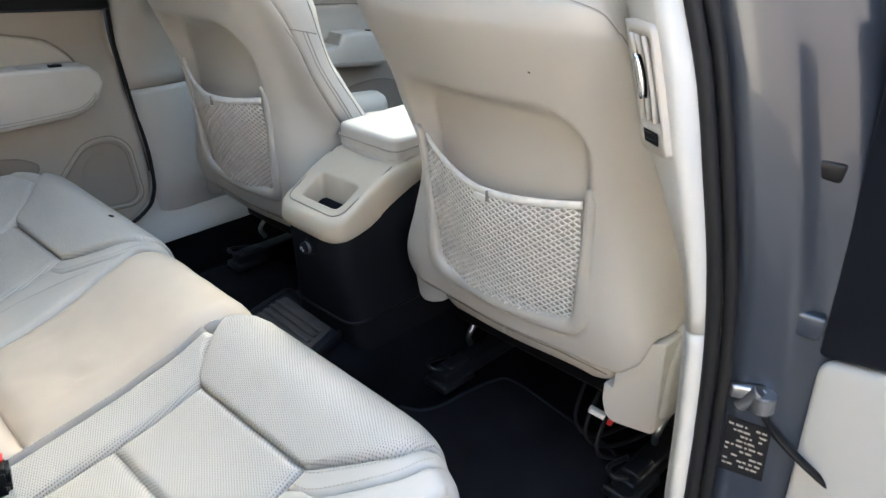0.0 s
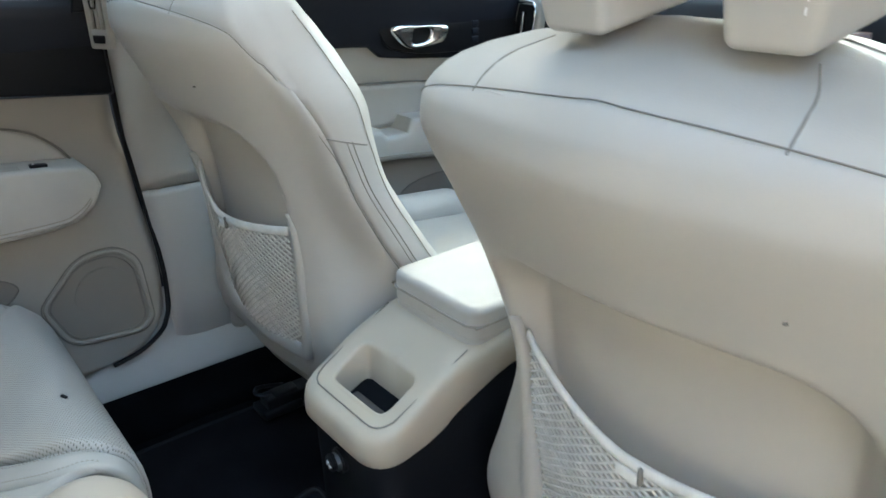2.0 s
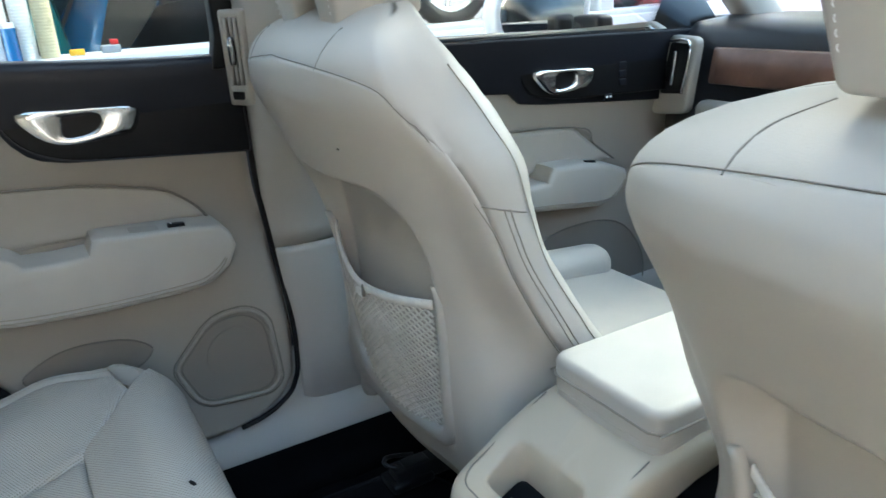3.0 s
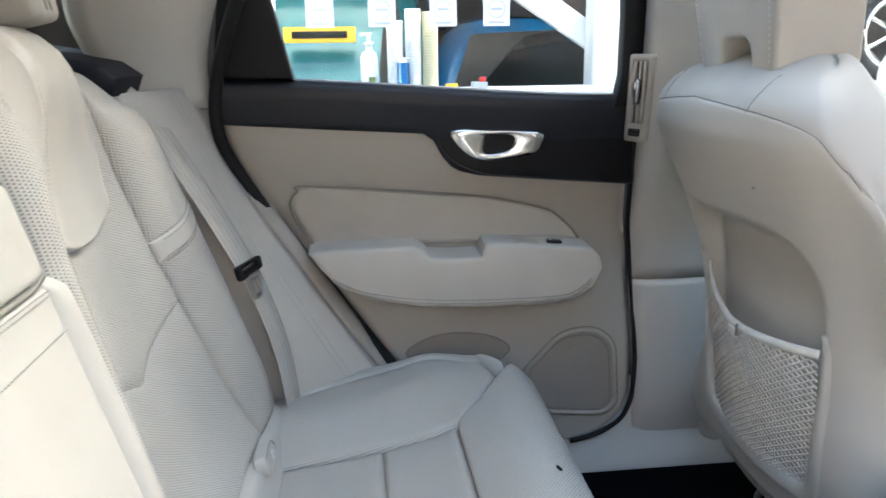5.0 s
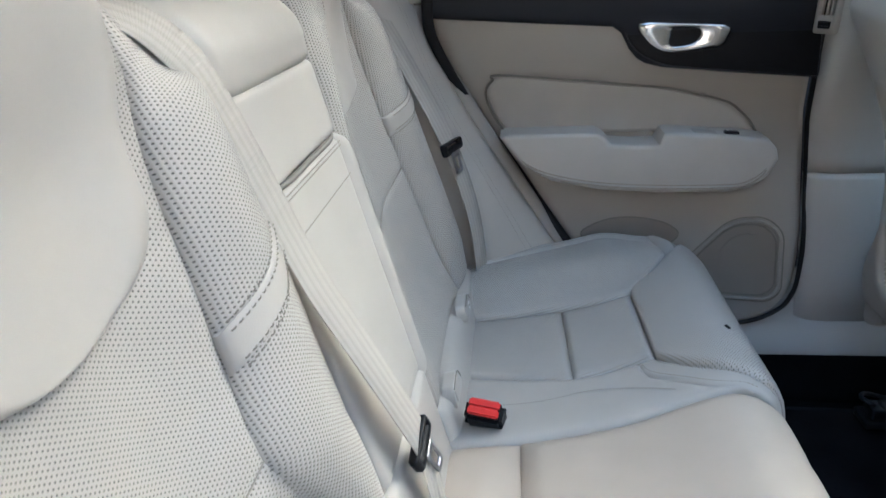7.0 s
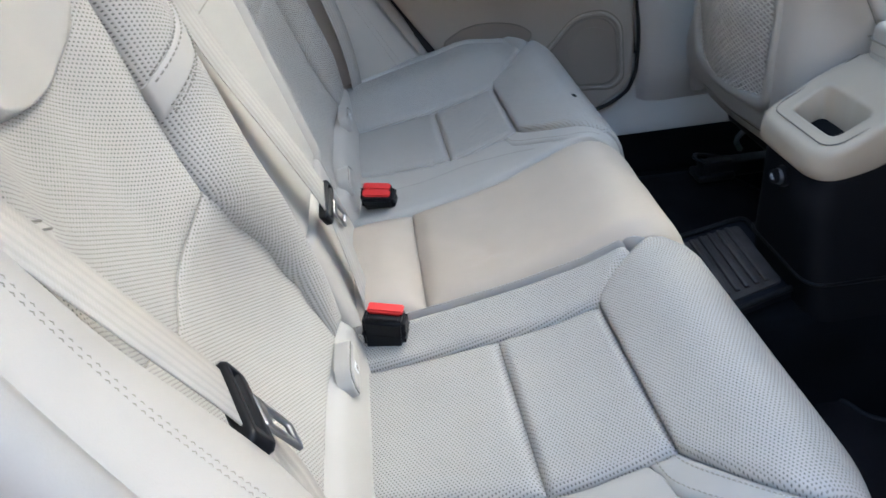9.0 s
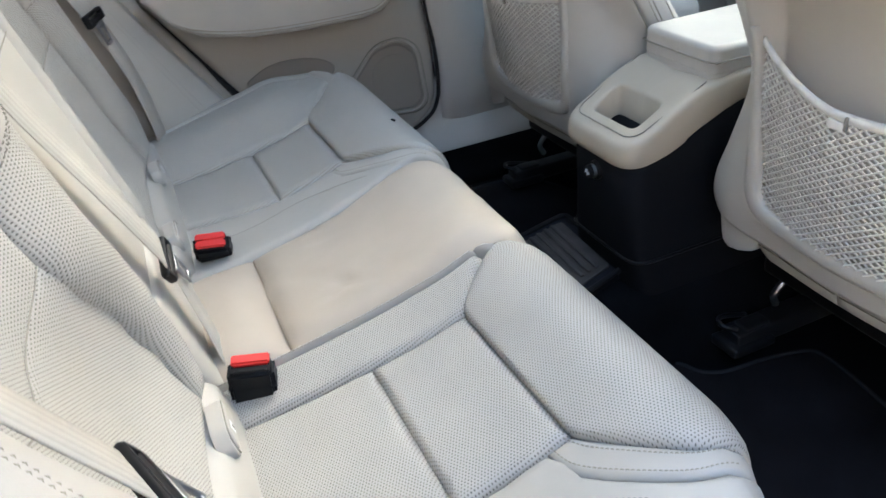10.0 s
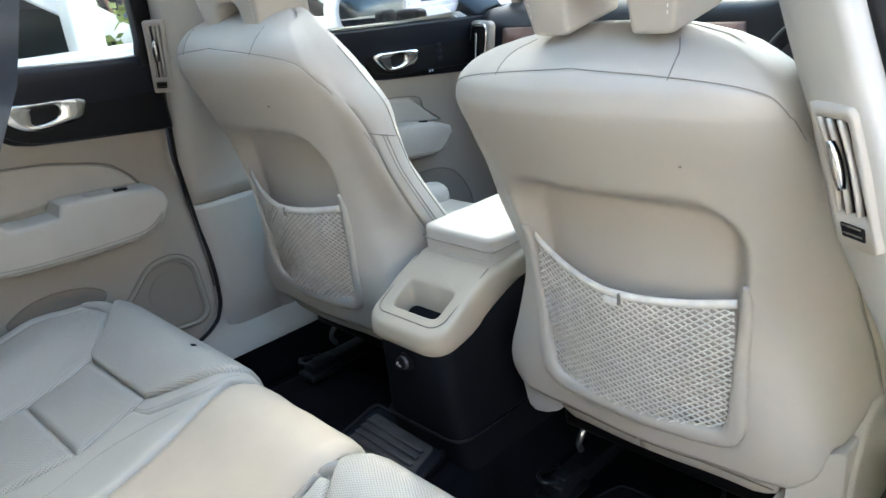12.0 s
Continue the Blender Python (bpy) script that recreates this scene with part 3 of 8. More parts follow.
# ---- rear seat surfaces ----
CP = [(-0.68, 0.255), (-0.62, 0.266), (-0.53, 0.280), (-0.45, 0.297), (-0.39, 0.314), (-0.335, 0.337), (-0.292, 0.360), (-0.258, 0.376), (-0.230, 0.378), (-0.205, 0.365), (-0.190, 0.340), (-0.184, 0.29), (-0.190, 0.20), (-0.200, 0.10), (-0.205, 0.02)]
CPD = [(p.x, p.y) for p in catmull([(a, b, 0) for a, b in CP], 6)]
CPS = [0.0]
for (a0, b0), (a1, b1) in zip(CPD, CPD[1:]):
    CPS.append(CPS[-1] + math.hypot(a1 - a0, b1 - b0))
CPY, CPZ = [a for a, b in CPD], [b for a, b in CPD]
S_END = CPS[-1]
TOP_I = max(i for i in range(len(CPY)) if CPY[i] < -0.195 and CPZ[i] > 0.345)


def sy(y):
    """Length along the cushion profile at a place y of its upper side."""
    return float(np.interp(y, CPY[: TOP_I + 1], CPS[: TOP_I + 1]))


def cushion_surface(xc, lift, ends, pull=0.0):
    """S(x, s) for a seat cushion; lift raises the bolsters beside the middle; ends = where its nose rounds back."""

    def S(x, s):
        y, z = float(np.interp(s, CPS, CPY)), float(np.interp(s, CPS, CPZ))
        back = 1 - smooth(-0.38, -0.25, y)
        y -= pull * (smooth(-0.36, -0.20, y) if s < S_END * 0.6 else 1.0)
        a = x - xc
        z += lift[0] * back * smooth(0.10, 0.24, -a) + lift[1] * back * smooth(0.10, 0.24, a)
        r0, r1 = ends[2], ends[3]
        k = max(0.0, (ends[0] + r0 - x) / r0, (x - (ends[1] - r1)) / r1)
        k = min(k, 1.3)
        front = smooth(-0.34, -0.17, y) if s < S_END * 0.6 else 1.0
        y -= 0.045 * k * k * front
        z -= 0.012 * k * k * front
        return Vector((x, y, z))

    S.flip = 1
    return S


def rear_cushion(side):
    """One outer rear seat cushion with its stitched pieces."""
    left = side < 0
    x0 = -0.352 if left else 0.348
    xi, xo = (-0.102, -0.70) if left else (0.148, 0.635)
    t = thing("rear_seat_cushion", "blond perforated leather rear seat cushion" + (" with a small black mark" if left else " with faint blue scuffs"), "seat cushion", (x0, -0.4, 0.05), group="rear seat cushions")
    ends = (-0.66, -0.075, 0.12, 0.06) if left else (0.165, 0.62, 0.05, 0.13)
    S = cushion_surface(x0, (0.045, 0.010) if left else (0.022, 0.030), ends, 0.0 if left else 0.013)
    lo, hi = x0 - 0.13, x0 + 0.05
    m1, m2 = (x0 - 0.12, x0 + 0.103), (x0 - 0.108, x0 + 0.111)

    def P(name, side_a, side_b, mat, **k):
        put(panel(name, S, [(x, sy(y)) for x, y in side_a], [(x, sy(y)) for x, y in side_b], mat, None, **k), t)

    P("middle_panel", [(lo, -0.64), (m1[0], -0.447)], [(hi, -0.64), (m1[1], -0.442)], M_PERF)
    P("middle_panel", [(m1[0], -0.447), (m2[0], -0.332)], [(m1[1], -0.442), (m2[1], -0.327)], M_PERF)
    nose_l = x0 - 0.262 if left else 0.172
    # nose piece, wrapping down over the front
    ear = [(m2[0], sy(-0.332)), (x0 - 0.13, sy(-0.315)), (x0 - 0.150, sy(-0.285)), (x0 - 0.165 if not left else x0 - 0.20, sy(-0.25)), (nose_l + 0.012 if left else nose_l, sy(-0.215)), (nose_l, S_END * 0.62), (nose_l + 0.01, S_END - 0.01)]
    nr = x0 + (0.247 if left else 0.232)
    right_edge = [(m2[1], sy(-0.327)), (x0 + 0.135, sy(-0.312)), (x0 + 0.17, sy(-0.285)), (x0 + 0.200, sy(-0.25)), (nr - 0.024, sy(-0.215)), (nr - 0.02, S_END * 0.62), (nr - 0.02, S_END - 0.01)]
    put(panel("nose_panel", S, ear, right_edge, M_PERF, None, nu=30, nv=40, puff=0.007, sink=0.006), t)
    # stitched band at the end of the nose
    band_o = [(m2[1] - 0.002, sy(-0.352)), (x0 + 0.15, sy(-0.346)), (x0 + 0.190, sy(-0.314)), (nr - 0.012, sy(-0.270)), (nr, sy(-0.225)), (nr + 0.004, S_END * 0.62), (nr, S_END - 0.01)]
    put(panel("nose_band", S, right_edge, band_o, M_LEATHER, None, nu=10, nv=44, puff=0.0015, sink=0.004, r=0.007), t)
    for off in (0.25, 0.80):
        line_pts = [(a[0] * (1 - off) + b[0] * off, a[1] * (1 - off) + b[1] * off) for a, b in zip(right_edge, band_o)][:5]
        put(stitches("stitching", S, line_pts, None, lift=0.004), t)
    # plain bolster on the band's side
    far = xi if left else xo - 0.02
    P("side_panel", [(hi, -0.64), (m1[1], -0.442), (m2[1] - 0.002, -0.352), (x0 + 0.15, -0.346), (x0 + 0.190, -0.314), (nr - 0.012, -0.270), (nr, -0.225)], [(far if left else far - 0.03, -0.64), (far, -0.50), (far, -0.42), (far, -0.34), (far, -0.28), (far, -0.215)], M_LEATHER, nu=14, skirt=0.07)
    stl = [(hi + 0.10, -0.60), (m1[1] + 0.06, -0.50), (m1[1] + 0.055, -0.42), (m2[1] + 0.07, -0.368), (x0 + 0.215, -0.318)]
    put(stitches("stitching", S, [(x, sy(y)) for x, y in stl], None, lift=0.005), t)
    # perforated bolster on the ear's side, with its plain border
    if left:
        bo = [(x0 - 0.272, -0.64), (x0 - 0.302, -0.52), (x0 - 0.306, -0.42), (x0 - 0.292, -0.33), (x0 - 0.262, -0.262)]
        out = [(-0.665, -0.60), (-0.695, -0.50), (-0.69, -0.42), (-0.675, -0.33), (-0.655, -0.25)]
        mid = [(lo, -0.64), (m1[0], -0.447), (m2[0], -0.335), (x0 - 0.145, -0.292), (x0 - 0.195, -0.255)]
    else:
        bo = [(0.158, -0.64), (0.158, -0.52), (0.162, -0.42), (0.170, -0.33), (0.174, -0.268)]
        out = [(0.147, -0.64), (0.147, -0.52), (0.152, -0.42), (0.161, -0.33), (0.167, -0.255)]
        mid = [(lo, -0.64), (m1[0], -0.447), (m2[0], -0.335), (x0 - 0.142, -0.298), (x0 - 0.155, -0.272)]
    P("bolster_panel", bo, mid, M_PERF_FINE, nu=14)
    P("border_panel", out, bo, M_LEATHER, nu=10, puff=0.004, skirt=0.07, r=0.015 if left else 0.007)
    put(stitches("stitching", S, [(b[0] * 0.72 + a[0] * 0.28, sy(b[1])) for a, b in zip(out, bo)], None, lift=0.004), t)
    # the ear's own double seam
    for dx in (0.010, 0.022):
        put(stitches("stitching", S, [(m2[0] + dx * 0.6, sy(-0.326)), (x0 - 0.128 + dx, sy(-0.305)), (x0 - 0.150 + dx, sy(-0.275)), ((x0 - 0.2 if left else x0 - 0.163) + dx, sy(-0.240))], None, lift=0.004), t)
    # front end and body of the cushion under the skins
    put(panel("side_skirt", S, [(out[-1][0], sy(-0.27)), (out[-1][0], S_END * 0.6), (out[-1][0] + 0.01, S_END - 0.01)], [(nose_l + 0.015, sy(-0.215)), (nose_l, S_END * 0.6), (nose_l + 0.01, S_END - 0.01)], M_LEATHER, None, nu=8, nv=20, puff=0.002, sink=0.006), t)
    endx = [(nr - 0.005, sy(-0.235)), (nr, S_END * 0.6), (nr - 0.02, S_END - 0.01)]
    endo = [(far, sy(-0.225)), (far, S_END * 0.6), (far, S_END - 0.01)]
    put(panel("front_skirt", S, endx, endo, M_LEATHER, None, nu=6, nv=20, puff=0.002, sink=0.004), t)
    x1, x2 = min(out[2][0], far) + 0.012, max(out[2][0], far) - 0.012
    put(block("foam_base", (x2 - x1, 0.40, 0.20), ((x1 + x2) / 2, -0.435, 0.135), M_CHARCOAL, bevel=0.02), t)
    return t, S


CUSH_L, SURF_L = rear_cushion(-1)
CUSH_R, SURF_R = rear_cushion(1)

# small black mark on one cushion
mk = SURF_L(-0.255, sy(-0.227))
tagged(block("debris", (0.010, 0.004, 0.003), (mk.x, mk.y, mk.z + 0.008), M_BLACK, bevel=0.001, turn=(10, 5, 25)), "tiny black scrap lying on the cushion", "scrap")


def centre_cushion():
    t = thing("centre_seat_cushion", "smooth blond leather centre seat cushion with creases", "seat cushion", (0.03, -0.4, 0.05), group="rear seat cushions")

    def S(x, s):
        y, z = float(np.interp(s, CPS, CPY)), float(np.interp(s, CPS, CPZ))
        k = smooth(-0.34, -0.17, y) if s < S_END * 0.6 else 1.0
        y -= 0.010 * k
        return Vector((x, y, z - 0.010 * k + 0.012 * (1 - k)))

    S.flip = 1

    def creases(x, s):
        y = float(np.interp(s, CPS, CPY))
        h = 0.0
        for cx, cy, a, ln, wd, dp in ((0.075, -0.425, 0.6, 0.024, 0.007, -0.0070), (0.085, -0.445, 2.0, 0.016, 0.007, -0.0055), (0.066, -0.412, 0.3, 0.020, 0.008, 0.0030), (-0.05, -0.43, 1.2, 0.026, 0.008, -0.0030), (-0.03, -0.40, 2.4, 0.05, 0.012, -0.0025), (0.02, -0.47, 0.9, 0.06, 0.012, -0.002), (0.09, -0.37, 2.7, 0.05, 0.010, -0.002)):
            c, q = math.cos(a), math.sin(a)
            u, v = (x - cx) * c + (y - cy) * q, -(x - cx) * q + (y - cy) * c
            h += dp * math.exp(-(u / ln) ** 2 - ((v - 4 * u * u) / wd) ** 2)
        return h + 0.0015 * noise.noise((x * 22, y * 22, 3))

    xs = lambda y: (-0.104, 0.146 + 0.022 * smooth(-0.55, -0.26, y))
    L = [(xs(y)[0], sy(y)) for y in (-0.522, -0.42, -0.32, -0.24)] + [(-0.098, S_END * 0.62), (-0.098, S_END - 0.01)]
    R = [(xs(y)[1], sy(y)) for y in (-0.522, -0.42, -0.32, -0.24)] + [(0.168, S_END * 0.62), (0.168, S_END - 0.01)]
    put(panel("seat_panel", S, L, R, M_WARMCAST, None, nu=40, nv=60, puff=0.007, sink=0.007, r=0.03, extra=creases, skirt=0.07), t)
    L = [(-0.104, sy(y)) for y in (-0.655, -0.60, -0.522)]
    R = [(0.146, sy(y)) for y in (-0.655, -0.60, -0.522)]
    put(panel("back_roll", S, L, R, M_WARMCAST, None, nu=20, nv=20, puff=0.022, sink=0.008, r=0.05), t)
    put(block("foam_base", (0.23, 0.38, 0.19), (0.03, -0.43, 0.125), M_CHARCOAL, bevel=0.02), t)


centre_cushion()

# ---- rear backrests ----
BP = [(-0.595, 0.22), (-0.616, 0.30), (-0.670, 0.50), (-0.724, 0.70), (-0.750, 0.80), (-0.763, 0.855), (-0.780, 0.895), (-0.812, 0.918), (-0.855, 0.914), (-0.890, 0.885), (-0.900, 0.82), (-0.885, 0.7)]
BPD = [(p.x, p.y) for p in catmull([(a, b, 0) for a, b in BP], 6)]
BPS = [0.0]
for (a0, b0), (a1, b1) in zip(BPD, BPD[1:]):
    BPS.append(BPS[-1] + math.hypot(a1 - a0, b1 - b0))
BPY, BPZ = [a for a, b in BPD], [b for a, b in BPD]
B_TOP = max(range(len(BPZ)), key=lambda i: BPZ[i])


def sz(z):
    """Length along the backrest profile at a height on its front."""
    return float(np.interp(z, BPZ[: B_TOP + 1], BPS[: B_TOP + 1]))


S_CREST, S_BACK = BPS[B_TOP], BPS[-1]


def rear_back(side):
    left = side < 0
    t = thing("rear_bench_section", "blond leather rear seat back with perforated panels", "rear bench", (side * 0.39, -0.75, 0.25), group="rear seat backs")
    if left:
        b0 = lambda z: 0.105
        b1 = line([(0.28, 0.128), (0.5, 0.134), (0.65, 0.138), (0.70, 0.144), (0.74, 0.152), (0.77, 0.166), (0.80, 0.187), (0.84, 0.215), (0.90, 0.240)])
        b2 = line([(0.28, 0.51), (0.45, 0.445), (0.60, 0.392), (0.70, 0.375), (0.78, 0.368), (0.90, 0.35)])
        b3 = line([(0.28, 0.63), (0.40, 0.612), (0.55, 0.585), (0.70, 0.545), (0.80, 0.518), (0.90, 0.46)])
    else:
        b0 = line([(0.28, 0.165), (0.6, 0.176), (0.9, 0.186)])
        b1 = line([(0.28, 0.218), (0.36, 0.222), (0.42, 0.226), (0.494, 0.256), (0.567, 0.300), (0.62, 0.293), (0.70, 0.288), (0.78, 0.277), (0.90, 0.252)])
        b2 = line([(0.28, 0.60), (0.45, 0.562), (0.60, 0.530), (0.70, 0.510), (0.78, 0.498), (0.90, 0.47)])
        b3 = line([(0.28, 0.645), (0.40, 0.632), (0.55, 0.607), (0.70, 0.580), (0.80, 0.556), (0.90, 0.525)])

    def S(x, s):
        y, z = float(np.interp(s, BPS, BPY)), float(np.interp(s, BPS, BPZ))
        e = x * side
        zz = z if s < S_CREST else 0.918
        m = 0.5 * (b1(zz) + b2(zz))
        hw = 0.5 * (b2(zz) - b1(zz))
        k = min(1.5, abs(e - m) / hw)
        p = (-0.042 + 0.042 * smooth(0.30, 1.45, k)) * smooth(0.26, 0.44, zz)
        p *= 1 - 0.6 * smooth(0.78, 0.90, zz)
        # fat rolls of the bolsters stand forward of the panels
        roll = max(0.0, (e - b2(zz)) / max(0.02, b3(zz) - b2(zz)), (b1(zz) - e) / max(0.02, b1(zz) - b0(zz)))
        p += 0.022 * math.sin(math.pi * min(1.0, roll) ** 0.8) * smooth(0.30, 0.42, zz) * (1 - smooth(0.74, 0.88, zz)) * (0.35 if left and e < m else 0.0 if not left and e > m else 0.8)
        end = max(0.0, (b0(zz) + 0.03 - e) / 0.03, (e - b3(zz) + 0.035) / 0.035)
        p -= 0.02 * min(end, 1.2) ** 2
        drop = ((0.010 if left else 0.060) if e < m else 0.045) * smooth(0.55, 1.5, k) * smooth(0.80, 0.90, zz)
        return Vector((x, y + p * 0.966, z + p * 0.26 - drop))

    # the normal must look forward on both sides
    S.flip = 1
    probe = S(side * 0.4, sz(0.5))
    nn = (S(side * 0.4 + 0.002, sz(0.5)) - probe).cross(S(side * 0.4, sz(0.5) + 0.002) - probe)
    S.flip = 1 if nn.y > 0 else -1

    def strip(name, fa, fb, zs, mat, over=False, **k):
        A = [(side * fa(z), sz(z)) for z in zs]
        B = [(side * fb(z), sz(z)) for z in zs]
        if over:
            A += [(side * fa(0.90), S_CREST), (side * fa(0.90), S_BACK - 0.08)]
            B += [(side * fb(0.90), S_CREST), (side * fb(0.90), S_BACK - 0.08)]
        return put(panel(name, S, A, B, mat, None, **k), t)

    if left:
        def crest(x, s):
            y, z = float(np.interp(s, BPS, BPY)), float(np.interp(s, BPS, BPZ))
            k = smooth(-0.02, 0.035, x)
            return Vector((x, y - 0.030 - 0.02 * k, z - 0.004 - 0.05 * k * k))

        pr = crest(0.0, sz(0.8))
        crest.flip = 1 if (crest(0.002, sz(0.8)) - pr).cross(crest(0.0, sz(0.8) + 0.002) - pr).y > 0 else -1
        A = [(-0.118, sz(z)) for z in (0.83, 0.85, 0.88)] + [(-0.128, S_CREST), (-0.128, S_BACK - 0.08)]
        B = [(0.034, sz(z)) for z in (0.83, 0.85, 0.88)] + [(0.034, S_CREST), (0.034, S_BACK - 0.08)]
        put(panel("crest", crest, A, B, M_LEATHER, None, nu=18, nv=26, sink=0.003, r=0.01), t)
        for x in (-0.122, -0.135):
            put(stitches("stitching", S, [(x, sz(0.85)), (x, sz(0.89)), (x, S_CREST), (x, S_CREST + 0.04)], None, lift=0.005), t)
    split = 0.575 if left else 0.560
    BASE = 0.330
    strip("base_strip", b0, b3, [0.24, 0.27, 0.30, BASE], M_LEATHER, nu=24, nv=14, puff=0.010, r=0.02)
    dip = lambda u: -0.052 * (1 - abs(2 * u - 1)) ** 0.85 + 0.012
    strip("lower_panel", b1, b2, [BASE, 0.38, 0.42, 0.48, split], M_PERF, nu=24, nv=36, puff=0.0022, sink=0.0006, r=0.010, warp=lambda u, v: dip(u) * smooth(0.2, 1.0, v))
    strip("upper_panel", b1, b2, [split, 0.66, 0.74, 0.80, 0.86], M_PERF, over=True, nu=24, nv=40, puff=0.0026, sink=0.0006, r=0.010, warp=lambda u, v: dip(u) * (1 - smooth(0.0, 0.35, v)))
    lane = [S(side * (b1(split) * (1 - q) + b2(split) * q), sz(split) + dip(q)) for q in [k / 16 for k in range(17)]]
    put(tube("seam", lane, 0.0008, M_STITCH, n=5, per=2), t)
    # bolsters: perforated, parted by a plain stitched band, plain above
    for fa, fb, zb in ((b0, b1, 0.640 if left else 0.650), (b2, b3, 0.655)):
        strip("bolster_panel", fa, fb, [BASE, 0.38, 0.42, 0.48, 0.56, 0.64, 0.70, 0.76, 0.81, 0.86], M_PERF_FINE, over=True, nu=16, nv=60, sink=0.001, r=0.008)
        if left and fa is b0:
            continue
        # the inner band climbs towards the middle of the bench, the outer one towards the door
        tilt = (lambda u: 0.058 * (1 - u)) if fa is b0 else (lambda u: 0.030 * u)
        strip("band", fa, fb, [zb - 0.014, zb, zb + 0.014], M_LEATHER, nu=16, nv=8, puff=0.0064, sink=-0.0046, r=0.004, skirt=0.005, warp=lambda u, v: tilt(u))
        for dz in (-0.0165, -0.0105, 0.0105, 0.0165):
            put(stitches("stitching", S, [(side * (fa(zb) * (1 - q) + fb(zb) * q), sz(zb + dz) + tilt(q)) for q in (0.06, 0.36, 0.64, 0.94)], None, lift=0.0068 if abs(dz) < 0.012 else 0.0046, mat=M_PIPING), t)
    # smooth tongue that hangs over the upper panel
    mid = lambda z: 0.5 * (b1(z) + b2(z))
    hw = lambda z: 0.5 * (b2(z) - b1(z))
    A = [(side * (mid(0.70) - 0.012), sz(0.704)), (side * (mid(0.72) - 0.048), sz(0.709)), (side * (mid(0.74) - hw(0.74) * 0.76), sz(0.724)), (side * (b1(0.80) + 0.014), sz(0.755)), (side * (b1(0.80) + 0.008), sz(0.80)), (side * (b1(0.86) + 0.004), sz(0.86)), (side * b1(0.9), S_CREST), (side * b1(0.9), S_BACK - 0.08)]
    B = [(side * (mid(0.70) + 0.012), sz(0.704)), (side * (mid(0.72) + 0.048), sz(0.709)), (side * (mid(0.74) + hw(0.74) * 0.76), sz(0.724)), (side * (b2(0.80) - 0.014), sz(0.755)), (side * (b2(0.80) - 0.008), sz(0.80)), (side * (b2(0.86) - 0.004), sz(0.86)), (side * b2(0.9), S_CREST), (side * b2(0.9), S_BACK - 0.08)]
    put(panel("tongue", S, A, B, M_LEATHER, None, nu=22, nv=40, puff=0.012, sink=0.001, r=0.016), t)
    # seam thread where tongue and bolster meet
    if left:
        put(stitches("stitching", S, [(side * (b1(z) - 0.006), sz(z)) for z in (0.60, 0.68, 0.76, 0.84, 0.87)], None, lift=0.006), t)
    xa, xb = sorted((side * (b0(0.5) + 0.02), side * (b3(0.6) - 0.03)))
    put(block("back_frame", (xb - xa, 0.07, 0.55), ((xa + xb) / 2, -0.815, 0.54), M_CHARCOAL, bevel=0.02, turn=(15, 0, 0)), t)
    return t, S


BACK_L, BSURF_L = rear_back(-1)
BACK_R, BSURF_R = rear_back(1)


